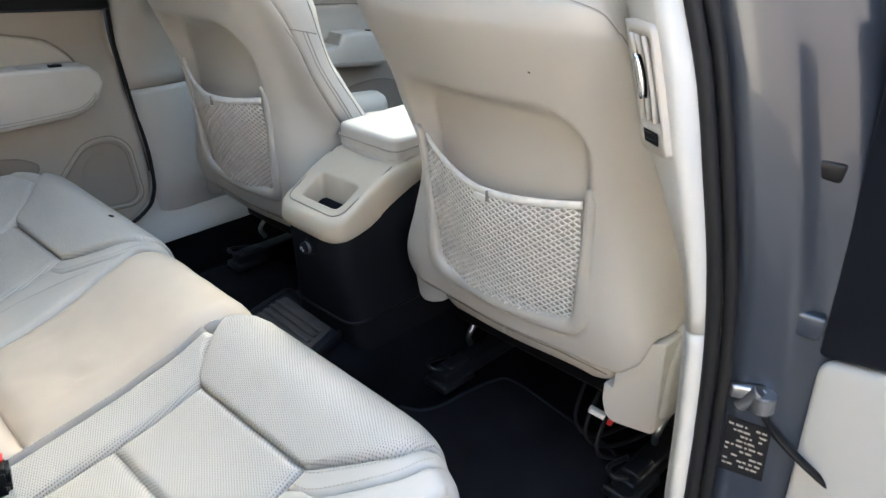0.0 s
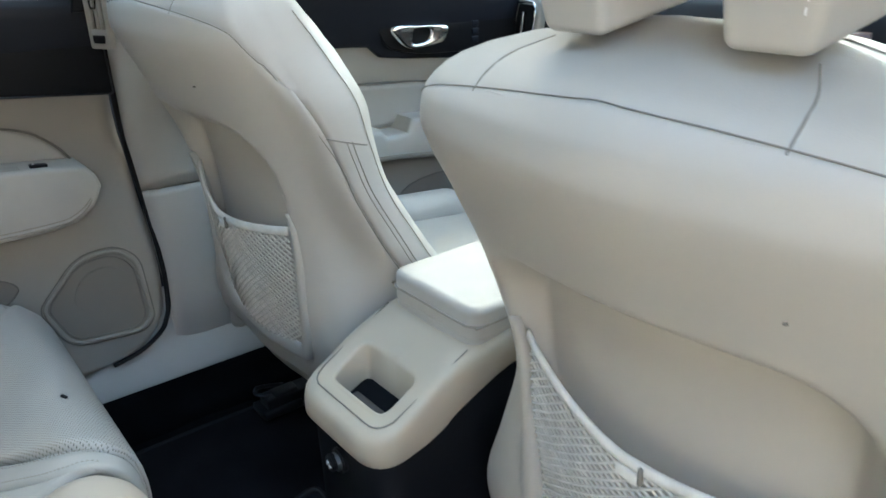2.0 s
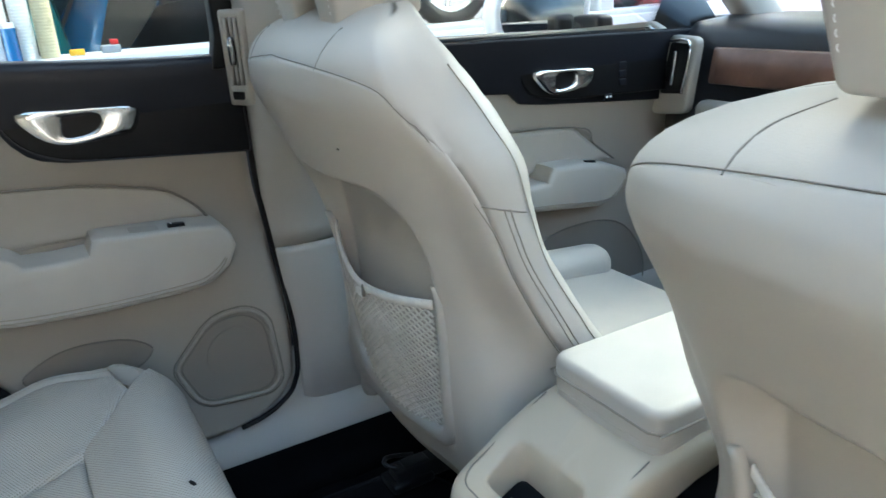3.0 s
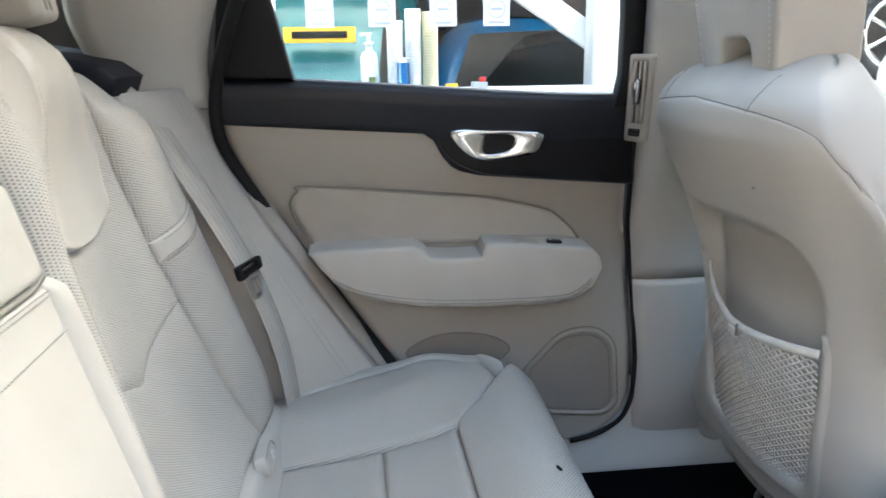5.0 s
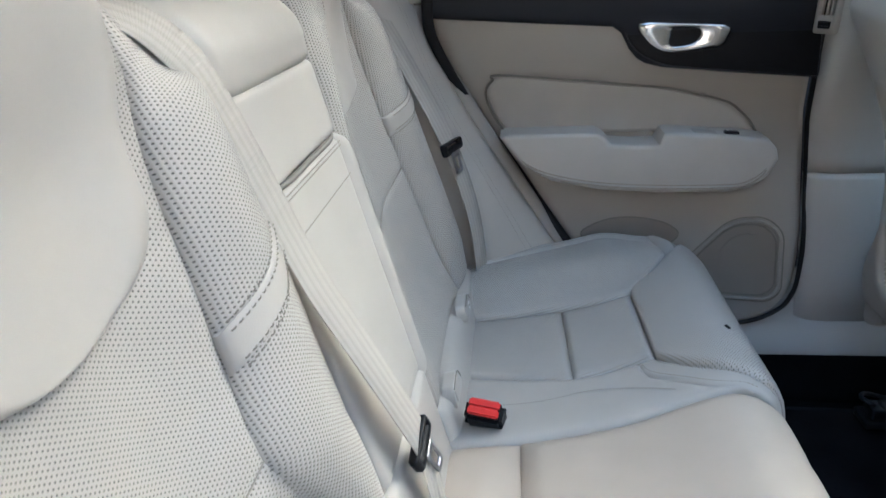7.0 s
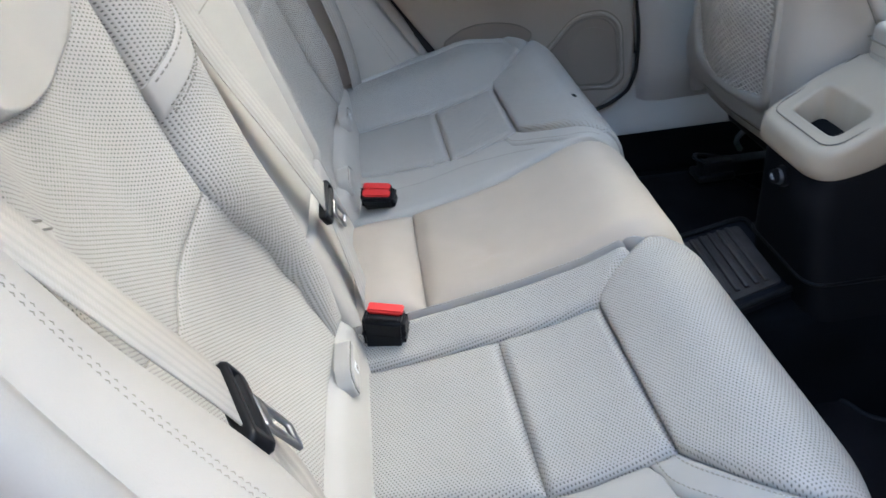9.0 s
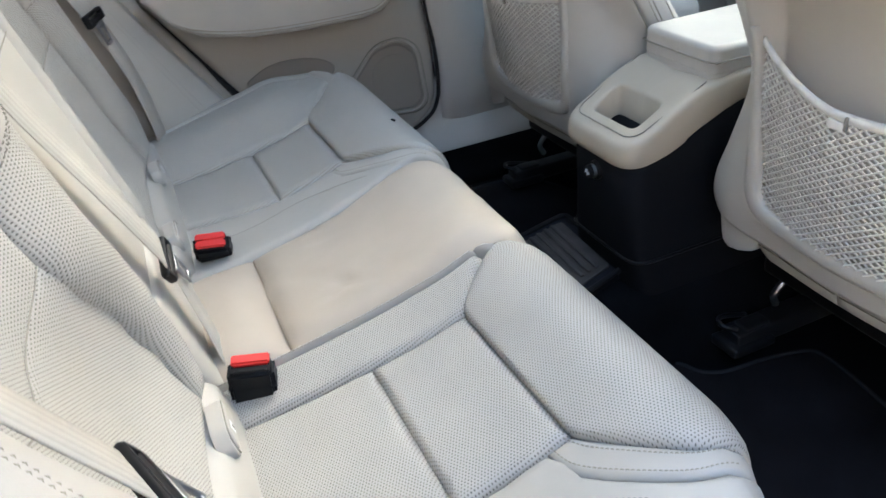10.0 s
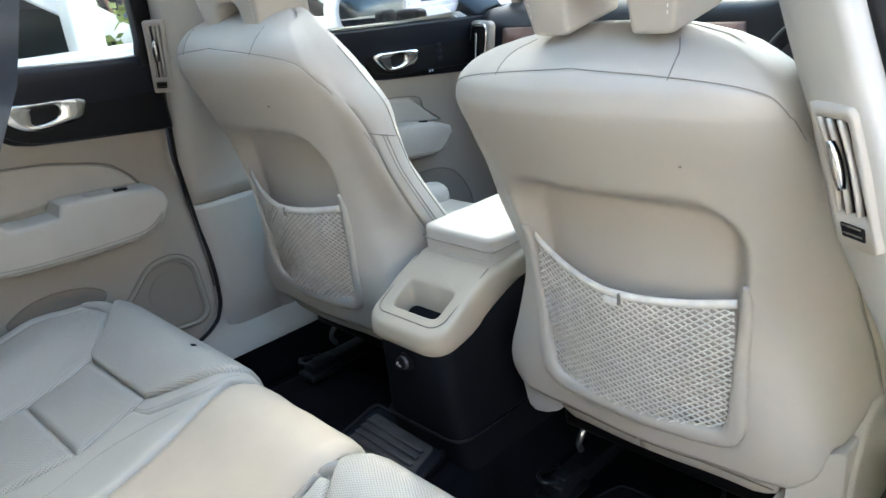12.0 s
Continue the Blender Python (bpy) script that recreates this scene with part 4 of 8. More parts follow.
def centre_back():
    t = thing("centre_bench_section", "folded-up blond leather centre armrest in the seat back", "rear bench", (0.03, -0.72, 0.27), group="rear seat backs")

    def S(x, s):
        y, z = float(np.interp(s, BPS, BPY)), float(np.interp(s, BPS, BPZ))
        k = max(0.0, (abs(x - 0.032) - 0.105) / 0.028)
        return Vector((x, y - 0.001 - 0.012 * k * k, z))

    S.flip = 1
    probe = S(0.0, sz(0.5))
    nn = (S(0.002, sz(0.5)) - probe).cross(S(0.0, sz(0.5) + 0.002) - probe)
    S.flip = 1 if nn.y > 0 else -1
    a, b = -0.101, 0.165

    def P(name, z0, z1, x0, x1, mat, **k):
        n = 5
        zs = [z0 + (z1 - z0) * i / (n - 1) for i in range(n)]
        return put(panel(name, S, [(x0, sz(z)) for z in zs], [(x1, sz(z)) for z in zs], mat, None, **k), t)

    P("low_panel", 0.26, 0.415, a, b, M_LEATHER, nu=20, puff=0.006)
    P("main_panel", 0.415, 0.709, a + 0.022, b - 0.012, M_LEATHER, nu=24, puff=0.003, sink=0.002, r=0.006)
    P("side_fold", 0.395, 0.71, a - 0.010, a + 0.022, M_LEATHER, nu=12, puff=0.017, sink=0.002, r=0.016)
    P("side_fold", 0.415, 0.70, b - 0.012, b + 0.004, M_LEATHER, nu=8, puff=0.006, sink=0.004, r=0.01)
    P("flap", 0.7115, 0.792, a, b, M_LEATHER, nu=20, nv=16, puff=0.003, sink=0.002, r=0.006)
    put(tube("slit", [S(x, sz(0.7105)) + Vector((0, 0.002, 0)) for x in (a + 0.004, -0.05, 0.03, 0.10, b - 0.004)], 0.0028, M_PIPING, n=5), t)
    for z in (0.668, 0.700, 0.704):
        put(stitches("stitching", S, [(a + 0.03, sz(z)), (0.03, sz(z)), (b - 0.02, sz(z))], None, lift=0.006), t)
    put(block("back_frame", (0.23, 0.06, 0.54), (0.032, -0.800, 0.52), M_TRIM_DULL, bevel=0.02, turn=(15, 0, 0)), t)
    h = thing("centre_headrest", "lowered rounded blond leather centre headrest", "headrest", (0.032, -0.80, 0.79))
    prof = catmull([(-0.756, 0.788, 0), (-0.748, 0.812, 0), (-0.757, 0.838, 0), (-0.784, 0.860, 0), (-0.830, 0.870, 0), (-0.885, 0.864, 0), (-0.930, 0.838, 0), (-0.925, 0.80, 0), (-0.84, 0.782, 0)], 6, closed=True)
    cy, cz = -0.84, 0.825
    rings = []
    for k in range(25):
        q = -1 + 2 * k / 24
        x = 0.034 + 0.136 * q
        f = (1 - abs(q) ** 9) ** 0.35 if abs(q) < 1 else 0.0
        f = 0.72 + 0.28 * f if abs(q) < 0.999 else 0.70
        rings.append([(x, cy + (p.x - cy) * f, cz + (p.y - cz) * f) for p in prof])
    put(loft_ring("headrest_pad", rings, M_LEATHER), h)
    for x in (0.0, 0.07):
        put(disc("post", 0.006, 0.12, (x, -0.84, 0.75), M_STEEL), h)


centre_back()


def shelf_side(side):
    """Padded side of the seat back beside the door opening."""
    t = thing("side_bolster", "blond leather side bolster between rear seat and door opening", "seat bolster", (side * 0.64, -0.62, 0.2), group="side bolsters")
    off = 0.0 if side < 0 else 0.040
    a = [(side * (0.512 + off), -0.795, 0.842), (side * (0.525 + off), -0.775, 0.80), (side * (0.55 + off), -0.735, 0.66), (side * (0.585 + off), -0.69, 0.52), (side * (0.625 + off), -0.64, 0.38), (side * (0.645 + off), -0.61, 0.28), (side * (0.65 + off), -0.60, 0.2)]
    wide = 0.0 if side < 0 else 0.018
    b = [(side * 0.660, -0.720, 0.842), (side * 0.665, -0.705, 0.80), (side * 0.68, -0.640, 0.65), (side * 0.69, -0.555, 0.51), (side * 0.70, -0.475, 0.38), (side * 0.705, -0.42, 0.29), (side * 0.705, -0.40, 0.2)]
    b = [(x + wide, y, z) for x, y, z in b]
    if side > 0:
        a = [(0.578, -0.785, 0.842), (0.586, -0.767, 0.80), (0.592, -0.704, 0.67), (0.579, -0.672, 0.60), (0.560, -0.648, 0.52), (0.600, -0.612, 0.38), (0.645, -0.594, 0.28), (0.665, -0.59, 0.2)]
    put(ruled("pad", a, b, M_LEATHER, None, nu=12, nv=30, thick=0.03, bow=0.010 if side < 0 else 0.018, way=(-side * 0.5, 0.85, 0.2)), t)
    lip = 0.024 if side < 0 else 0.035
    c = [(p[0] + side * lip, p[1] + lip, p[2]) for p in b]
    put(ruled("edge_trim", [(p[0] + side * 0.002, p[1] + 0.001, p[2]) for p in b], c, M_TRIM_DULL, None, nu=4, nv=30, thick=0.02, bow=0.003, way=(-side * 0.6, 0.8, 0)), t)
    f = lambda q: [tuple(Vector(p).lerp(Vector(r), q)) for p, r in zip(a, b)]
    bow = 0.010 if side < 0 else 0.018
    out = Vector((-side * 0.5, 0.85, 0.2)).normalized()
    for q in ((0.62, 0.69) if side < 0 else (0.66, 0.70)):
        lane = along(catmull([Vector(p) + out * (bow * 4 * q * (1 - q) + 0.0005) for p in f(q)], 6))
        S = lambda a, b: lane(b / lane.length) + Vector((a * side, 0, 0))
        S.flip = side
        put(stitches("stitching", S, [(0, lane.length * k / 8) for k in range(9)], None, lift=-0.0009, width=0.0004, gap=0.0046, size=0.0030), t)


shelf_side(-1)
shelf_side(1)

# ---- front seats ----
YB = line([(0.20, 0.104), (0.26, 0.100), (0.32, 0.090), (0.45, 0.070), (0.56, 0.048), (0.64, 0.020), (0.70, -0.008), (0.738, -0.028), (0.760, -0.036), (0.784, -0.035), (0.808, -0.026), (0.830, -0.008), (0.848, 0.022), (0.862, 0.055)])
WR = line([(0.20, 0.225), (0.26, 0.235), (0.32, 0.240), (0.40, 0.222), (0.50, 0.200), (0.60, 0.194), (0.68, 0.200), (0.73, 0.198), (0.765, 0.192), (0.795, 0.182), (0.82, 0.165), (0.845, 0.130), (0.862, 0.075)])
WF = line([(0.20, 0.250), (0.32, 0.264), (0.45, 0.252), (0.60, 0.240), (0.68, 0.234), (0.73, 0.218), (0.765, 0.207), (0.795, 0.196), (0.82, 0.178), (0.838, 0.156), (0.850, 0.130), (0.862, 0.08)])
YD = line([(0.20, 0.150), (0.32, 0.155), (0.44, 0.138), (0.53, 0.100), (0.60, 0.083), (0.65, 0.082), (0.70, 0.076), (0.757, 0.066), (0.79, 0.058), (0.862, 0.030)])
DEEP = line([(0.20, 0.25), (0.32, 0.25), (0.45, 0.212), (0.50, 0.188), (0.55, 0.165), (0.60, 0.150), (0.645, 0.156), (0.69, 0.170), (0.735, 0.172), (0.757, 0.165), (0.794, 0.140), (0.82, 0.112), (0.862, 0.055)])


def half_section(z, t, inset=0.0):
    """Point (a, y) of the seat shell's section at height z; t 0 at the middle, 1 at the seam on the side."""
    w, wf, yb, d = WR(z), WF(z), YB(z), YD(z)
    ctrl = [(-w * 0.5, yb + 0.009), (0, yb), (w * 0.5, yb + 0.009), (w * 0.84, yb + min(0.36 * d, 0.012 + 0.024 * smooth(0.30, 0.50, z))), (w + 0.006, yb + min(0.70 * d, 0.045 + 0.027 * smooth(0.30, 0.50, z))), (wf, yb + d), (wf + 0.004, yb + d + 0.05)]
    k = 1 + t * 4
    i = min(4, int(k))
    f = k - i
    p0, p1, p2, p3 = ctrl[i - 1], ctrl[i], ctrl[i + 1], ctrl[i + 2] if i + 2 < len(ctrl) else ctrl[-1]
    c = [0.5 * (2 * p1[q] + (p2[q] - p0[q]) * f + (2 * p0[q] - 5 * p1[q] + 4 * p2[q] - p3[q]) * f * f + (3 * p1[q] - p0[q] - 3 * p2[q] + p3[q]) * f**3) for q in (0, 1)]
    return c[0] * (1 - inset / 0.24), c[1] + inset


def shell_y(a, z):
    """Depth of the shell's outer face at a distance from the seat's middle."""
    w = WR(z)
    return half_section(z, float(np.interp(abs(a), [0, 0.5 * w, 0.84 * w, w + 0.006], [0, 0.25, 0.5, 0.75])))[1]


REC_D = line([(0.27, 0.009), (0.36, 0.016), (0.50, 0.028), (0.60, 0.042), (0.70, 0.053)])


RIM_DROP = line([(0.0, 0.011), (0.25, 0.019), (0.5, 0.028), (0.75, 0.046), (0.9, 0.075), (1.0, 0.105)])


def rim_at(rim_z, u):
    """Height of the shell's rim: level over the middle, falling away round the shoulder."""
    return rim_z - RIM_DROP(u)


def recess(a, z):
    """How far the shell is hollowed at a place: a pocket with rounded corners and a raised lip low down."""
    rc = 0.066 if z > 0.48 else 0.030
    qx, qz = abs(a) - (0.163 - 0.011 * (1 - smooth(0.50, 0.60, z)) - rc), abs(z - 0.490) - (0.177 - rc)
    d = rc - min(max(qx, qz), 0.0) - math.hypot(max(qx, 0.0), max(qz, 0.0))
    m = smooth(0.0, 0.018 + 0.016 * smooth(0.45, 0.60, z), d)
    return REC_D(z) * m


def net_y(a, z):
    y = line([(0.28, 0.094), (0.36, 0.080), (0.50, 0.056), (0.58, 0.050)])(z) + 0.034 * (a / 0.15) ** 2
    return min(y, shell_y(a, z) + REC_D(z) - 0.010)


def net_top(a):
    return 0.514 + 0.046 * (max(0.0, -a - 0.01) / 0.142) ** 1.35 + 0.012 * (max(0.0, a - 0.02) / 0.13) ** 1.5


def front_seat(xc, side, dy=0.0, dz=0.0, tall=0.0, hz=0.0, rim_z=0.816, crown=1.0):
    t = thing("front_seat", "blond leather front seat with a hard back shell and net pocket", "car seat", (xc, 0.2, 0.0), group="front seats")
    # shell
    nu, nv = 110, 110
    verts, faces = [], []
    for layer in (0.0, 0.005):
        for j in range(nv + 1):
            for i in range(nu + 1):
                u = -1 + 2 * i / nu
                s = 1 if u >= 0 else -1
                a0 = half_section(0.5, abs(u))[0]
                ztop = rim_at(rim_z, abs(u))
                zbot = 0.280 + 0.006 * smooth(0.3, 0.5, abs(u)) + 0.018 * smooth(0.5, 0.62, abs(u)) + 0.044 * smooth(0.60, 0.75, abs(u)) + 0.03 * smooth(0.78, 1.0, abs(u))
                z = zbot + (ztop - zbot) * j / nv
                a, y = half_section(z, abs(u), layer)
                a *= s
                verts.append((xc + a, y + recess(a, z) + (0.002 if layer else 0), z))
    k = (nu + 1) * (nv + 1)
    for layer in (0, 1):
        for j in range(nv):
            for i in range(nu):
                b = layer * k + j * (nu + 1) + i
                faces.append((b, b + 1, b + nu + 2, b + nu + 1))
    rim = [i for i in range(nu + 1)] + [(j + 1) * (nu + 1) + nu for j in range(nv)] + [nv * (nu + 1) + i for i in range(nu - 1, -1, -1)] + [j * (nu + 1) for j in range(nv - 1, 0, -1)]
    for a, b in zip(rim, rim[1:] + rim[:1]):
        faces.append((a, b, b + k, a + k))
    put(ob_mesh("back_shell", verts, faces, M_SHELL, label="smooth blond plastic back shell"), t)
    # dark seam along the shell's rim
    pts = []
    for k in range(41):
        u = -1 + k / 20
        if abs(u) > 0.999:
            continue
        zt = rim_at(rim_z, abs(u))
        a, y = half_section(zt, abs(u))
        pts.append((xc + (a if u > 0 else -a), y + 0.0005, zt + 0.001))
    for s in (-1, 1):
        edge = []
        for z in (0.37, 0.40, 0.44, 0.52, 0.58, 0.63):
            a, y = half_section(z, 1.0)
            edge.append((xc + s * (a + 0.0008), y + 0.0012, z))
        pts = edge + pts if s < 0 else pts + edge[::-1]
    put(tube("rim_seam", pts, 0.0007, M_PIPING, n=6, per=3), t)
    # leather back
    rings = []
    zs = [0.345 + 0.517 * q / 48 for q in range(49)]
    for z in zs:
        sec = []
        for q in range(15):
            zt = rim_at(rim_z, q / 14)
            a, y = half_section(z, q / 14, 0.008 * (1 - smooth(zt - 0.022, zt - 0.004, z)))
            sec.append((a, y + recess(a, z)))
        wf, ys = WF(z), YB(z) + YD(z)
        fr = DEEP(z) - YD(z)
        g = 1 - smooth(0.715, 0.755, z)
        sec += [(wf - 0.002 * g + 0.001 * (1 - g), ys + 0.002 + 0.006 * (1 - g)), (wf + 0.003 * g + 0.001, ys + fr * (0.12 + 0.06 * (1 - g))), (wf + 0.005 * g + 0.001, ys + fr * 0.35), (wf + 0.004, ys + fr * 0.7), (wf - 0.012 * wf / 0.25, ys + fr * 0.95), (wf * 0.82, ys + fr), (wf * 0.68, ys + fr * 0.9), (wf * 0.5, ys + fr * 0.62), (wf * 0.25, ys + fr * 0.5), (0, ys + fr * 0.48)]
        full = [(xc + a, y, z) for a, y in sec] + [(xc - a, y, z) for a, y in reversed(sec[1:-1])]
        rings.append(full)
    last = rings[-1]
    mx, my = xc, sum(p[1] for p in last) / len(last)
    for f, dz in ((0.7, 0.006), (0.35, 0.009)):
        rings.append([(mx + (p[0] - mx) * f, my + (p[1] - my) * f, p[2] + dz) for p in last])
    put(loft_ring("back_cushion", rings, M_LEATHER, label="blond leather back cushion"), t)
    # seams over the shoulder
    for s in (-1, 1):
        pts = []
        for z, q in ((rim_z - 0.024, 0.32), (rim_z - 0.008, 0.35), (rim_z + 0.008, 0.40), (rim_z + 0.022, 0.47)):
            a, y = half_section(z, q, 0.0002)
            pts.append((xc + s * a, y, z))
        put(tube("seam", pts, 0.0008, M_PIPING, n=5), t)
        fr = lambda z: DEEP(z) - YD(z)
        pts = [(xc + s * (WF(z) + 0.0045), YB(z) + YD(z) + fr(z) * 0.72, z) for z in (0.30, 0.40, 0.50, 0.58, 0.64, 0.69, 0.73, 0.765, 0.79)]
        put(tube("seam", pts, 0.0008, M_STITCH, n=5), t)
        pts = [(xc + s * (WF(z) + 0.0062), YB(z) + YD(z) + fr(z) * 0.30, z) for z in (0.30, 0.40, 0.50, 0.58, 0.62, 0.648)]
        put(tube("seam", pts, 0.0008, M_STITCH, n=5), t)
        pts = [(xc + s * (WF(z) + 0.0064), YB(z) + YD(z) + fr(z) * 0.40, z) for z in (0.30, 0.40, 0.50, 0.58, 0.62, 0.648)]
        put(tube("seam", pts, 0.0009, M_STITCH, n=5), t)
        pts = [(xc + s * (WF(0.655) + q1), YB(0.655) + YD(0.655) + fr(0.655) * q, 0.655 - q * 0.02) for q, q1 in ((0.02, 0.0015), (0.2, 0.005), (0.4, 0.0066), (0.6, 0.006), (0.72, 0.0046))]
        put(tube("seam", pts, 0.0009, M_PIPING, n=5), t)
    # the crown sits lower on one of the seats
    for ob in t.children:
        for v in ob.data.vertices:
            if v.co.z > 0.76:
                v.co.z = 0.76 + (v.co.z - 0.76) * crown
    # net pocket
    verts, faces = [], []
    step, slope = 0.0090, 0.70
    lim = 0.138
    for fam in (1, -1):
        k = -18
        while k < 62:
            z0 = 0.29 + k * step * 1.0 - 0.05
            path = []
            m = 34
            for q in range(m + 1):
                a = -lim + 2 * lim * q / m
                wob = 0.0005 * math.sin(a * 90 + k * 1.7 + fam)
                z = z0 + fam * slope * a + wob
                if 0.330 <= z <= net_top(a):
                    path.append((xc + a, net_y(a, z) - 0.0008 * fam, z))
                elif path:
                    break
            if len(path) > 1:
                base = len(verts)
                for q, p in enumerate(path):
                    w = Vector(path[min(q + 1, len(path) - 1)]) - Vector(path[max(q - 1, 0)])
                    n1 = Vector((0, 1, 0.2)).normalized()
                    n2 = w.normalized().cross(n1).normalized()
                    r = 0.00132 * (1 + 0.12 * math.sin(q * 2.1))
                    for g in range(5):
                        an = 2 * math.pi * g / 5
                        verts.append(Vector(p) + n1 * r * math.cos(an) + n2 * r * math.sin(an))
                for q in range(len(path) - 1):
                    for g in range(5):
                        faces.append((base + q * 5 + g, base + q * 5 + (g + 1) % 5, base + (q + 1) * 5 + (g + 1) % 5, base + (q + 1) * 5 + g))
            k += 1
    net = put(ob_mesh("net", verts, faces, M_NET, label="diamond net of pale elastic cord"), t)
    net["kind"] = "stuff"
    # hem: ribbed elastic band on the net's top edge
    verts, faces = [], []
    m = 150
    for q in range(m + 1):
        a = -lim - 0.003 + 2 * (lim + 0.003) * q / m
        r = 0.0026 * (1 + 0.22 * math.sin(q * math.pi))
        r *= 1.0 if q % 2 else 1.22
        z = net_top(a) + 0.003
        y = net_y(a, z)
        for g in range(8):
            an = 2 * math.pi * g / 8
            verts.append((xc + a, y - 0.001 + r * math.cos(an), z + 2.0 * r * math.sin(an)))
    for q in range(m):
        for g in range(8):
            faces.append((q * 8 + g, q * 8 + (g + 1) % 8, (q + 1) * 8 + (g + 1) % 8, (q + 1) * 8 + g))
    faces += [tuple(range(8)), tuple(m * 8 + g for g in range(8))]
    put(ob_mesh("hem", verts, faces, M_NET, label="ribbed elastic hem"), t)
    put(block("tag", (0.022, 0.004, 0.010), (xc - 0.004, net_y(0, 0.508) - 0.004, 0.507), M_NET, bevel=0.0015, turn=(0, 4, 0)), t)
    put(block("tag_loop", (0.004, 0.005, 0.016), (xc + 0.008, net_y(0, 0.512) - 0.004, 0.512), M_PIPING, bevel=0.0015), t)
    # raised moulding round the pocket, open at the top
    lane = catmull([(-0.153, 0.574, 0), (-0.150, 0.52, 0), (-0.146, 0.45, 0), (-0.144, 0.390, 0), (-0.142, 0.358, 0), (-0.131, 0.337, 0), (-0.107, 0.328, 0), (-0.05, 0.3255, 0), (0.0, 0.325, 0), (0.05, 0.3255, 0), (0.107, 0.328, 0), (0.131, 0.337, 0), (0.142, 0.358, 0), (0.144, 0.390, 0), (0.146, 0.45, 0), (0.150, 0.51, 0), (0.152, 0.553, 0)], 6)
    verts, faces = [], []
    m = len(lane) - 1
    for q, c in enumerate(lane):
        d = (lane[min(q + 1, m)] - lane[max(q - 1, 0)]).normalized()
        end = min(q, m - q) / 9
        h = 0.25 + 0.75 * smooth(0.0, 1.0, end)
        w = 0.0042 + 0.0033 * smooth(0.0, 0.35, end) + 0.0060 * smooth(0.3, 3.0, end)
        yb = shell_y(c.x, c.y) - 0.0015
        for g in range(9):
            an = math.pi * g / 8
            verts.append((xc + c.x + d.y * w * math.cos(an), yb + 0.008 - (0.008 + 0.0045 * h) * math.sin(an) ** 0.5, c.y - d.x * w * math.cos(an)))
    for q in range(m):
        for g in range(8):
            faces.append((q * 9 + g, q * 9 + g + 1, (q + 1) * 9 + g + 1, (q + 1) * 9 + g))
    faces += [tuple(range(9)), tuple(m * 9 + g for g in range(9))]
    put(ob_mesh("pocket_frame", verts, faces, M_SHELL), t)
    # small round hole in the shell
    put(disc("hole", 0.0009, 0.003, (xc + 0.117, YB(0.707) + 0.005, 0.707), M_PIPING, turn=(90 - 20, 0, 0), bevel=0, seg=12), t)
    # lower covers: an angled bracket on one corner, a tall scooped cover on the other
    out = rounded([(-0.226, 0.340), (-0.219, 0.340), (-0.211, 0.302), (-0.200, 0.286), (-0.150, 0.282), (-0.139, 0.276), (-0.138, 0.262), (-0.146, 0.254), (-0.162, 0.248), (-0.190, 0.240), (-0.205, 0.244), (-0.215, 0.270), (-0.227, 0.325)], [0.003, 0.003, 0.01, 0.006, 0.004, 0.004, 0.003, 0.003, 0.006, 0.006, 0.008, 0.01, 0.005])
    put(slab("cover_lug", [(xc + a, b) for a, b in out], M_SHELL, None, lambda a, b, d: (a, d + 0.25 * abs(a - xc + 0.17), b), 0.190, 0.108, bevel=0.004), t)
    out = rounded([(0.14, 0.250), (0.30, 0.235), (0.30, 0.36), (0.17, 0.335), (0.145, 0.300)], 0.010)
    put(slab("side_cover", out, M_SHELL, None, side_x, xc - 0.224, xc - 0.170, bevel=0.006), t)
    out = rounded([(0.184, 0.262), (0.198, 0.258), (0.200, 0.292), (0.216, 0.300), (0.240, 0.345), (0.256, 0.345), (0.256, 0.192), (0.206, 0.200), (0.190, 0.208), (0.183, 0.232)], [0.004, 0.003, 0.003, 0.012, 0.01, 0.006, 0.01, 0.012, 0.008, 0.006])
    put(slab("cover_lug", [(xc + a, b) for a, b in out], M_SHELL, None, lambda a, b, d: (a, d + 0.45 * max(0.0, a - xc - 0.20), b), 0.19, 0.108, bevel=0.005), t)
    out = rounded([(0.140, 0.215), (0.30, 0.178), (0.33, 0.20), (0.33, 0.38), (0.21, 0.38), (0.175, 0.345), (0.150, 0.300)], 0.012)
    put(slab("side_cover", out, M_SHELL, None, side_x, xc + 0.205, xc + 0.262, bevel=0.010), t)
    # strip that hangs below the shell, with a fold line and a scooped tab
    for s in (-1, 1):
        rings = []
        for k in range(13):
            q = k / 12
            a = s * (0.186 if s > 0 else 0.142) * q
            zt = 0.286 + 0.004 * q
            zl = 0.250 - 0.004 * q + 0.012 * smooth(0.86, 1.0, q)
            y0 = shell_y(a, 0.29) + 0.012
            rings.append([(xc + a, y0 + e, z) for e, z in ((0.005, zt), (0.0, zt - 0.010), (0.0015, zt - 0.020), (0.006, zl + 0.004), (0.011, zl), (0.021, zl + 0.004), (0.021, zt))])
        put(loft_ring("valance", rings, M_SHELL), t)
        put(tube("valance_lip", [(xc + s * q, shell_y(q, 0.29) + 0.0125, 0.270 - 0.01 * abs(q)) for q in (0.004, 0.06, 0.10, 0.138 if s < 0 else 0.182)], 0.0009, M_PIPING, n=5), t)
    # cushion and base
    put(block("seat_cushion", (0.50, 0.50, 0.13), (xc, 0.46, 0.285), M_PERF, bevel=0.045, seg=5, turn=(-6, 0, 0)), t)
    for s in (-1, 1):
        put(block("cushion_bolster", (0.085, 0.48, 0.10), (xc + s * 0.225, 0.45, 0.345), M_LEATHER, bevel=0.04, seg=5, turn=(-5, 0, 0)), t)
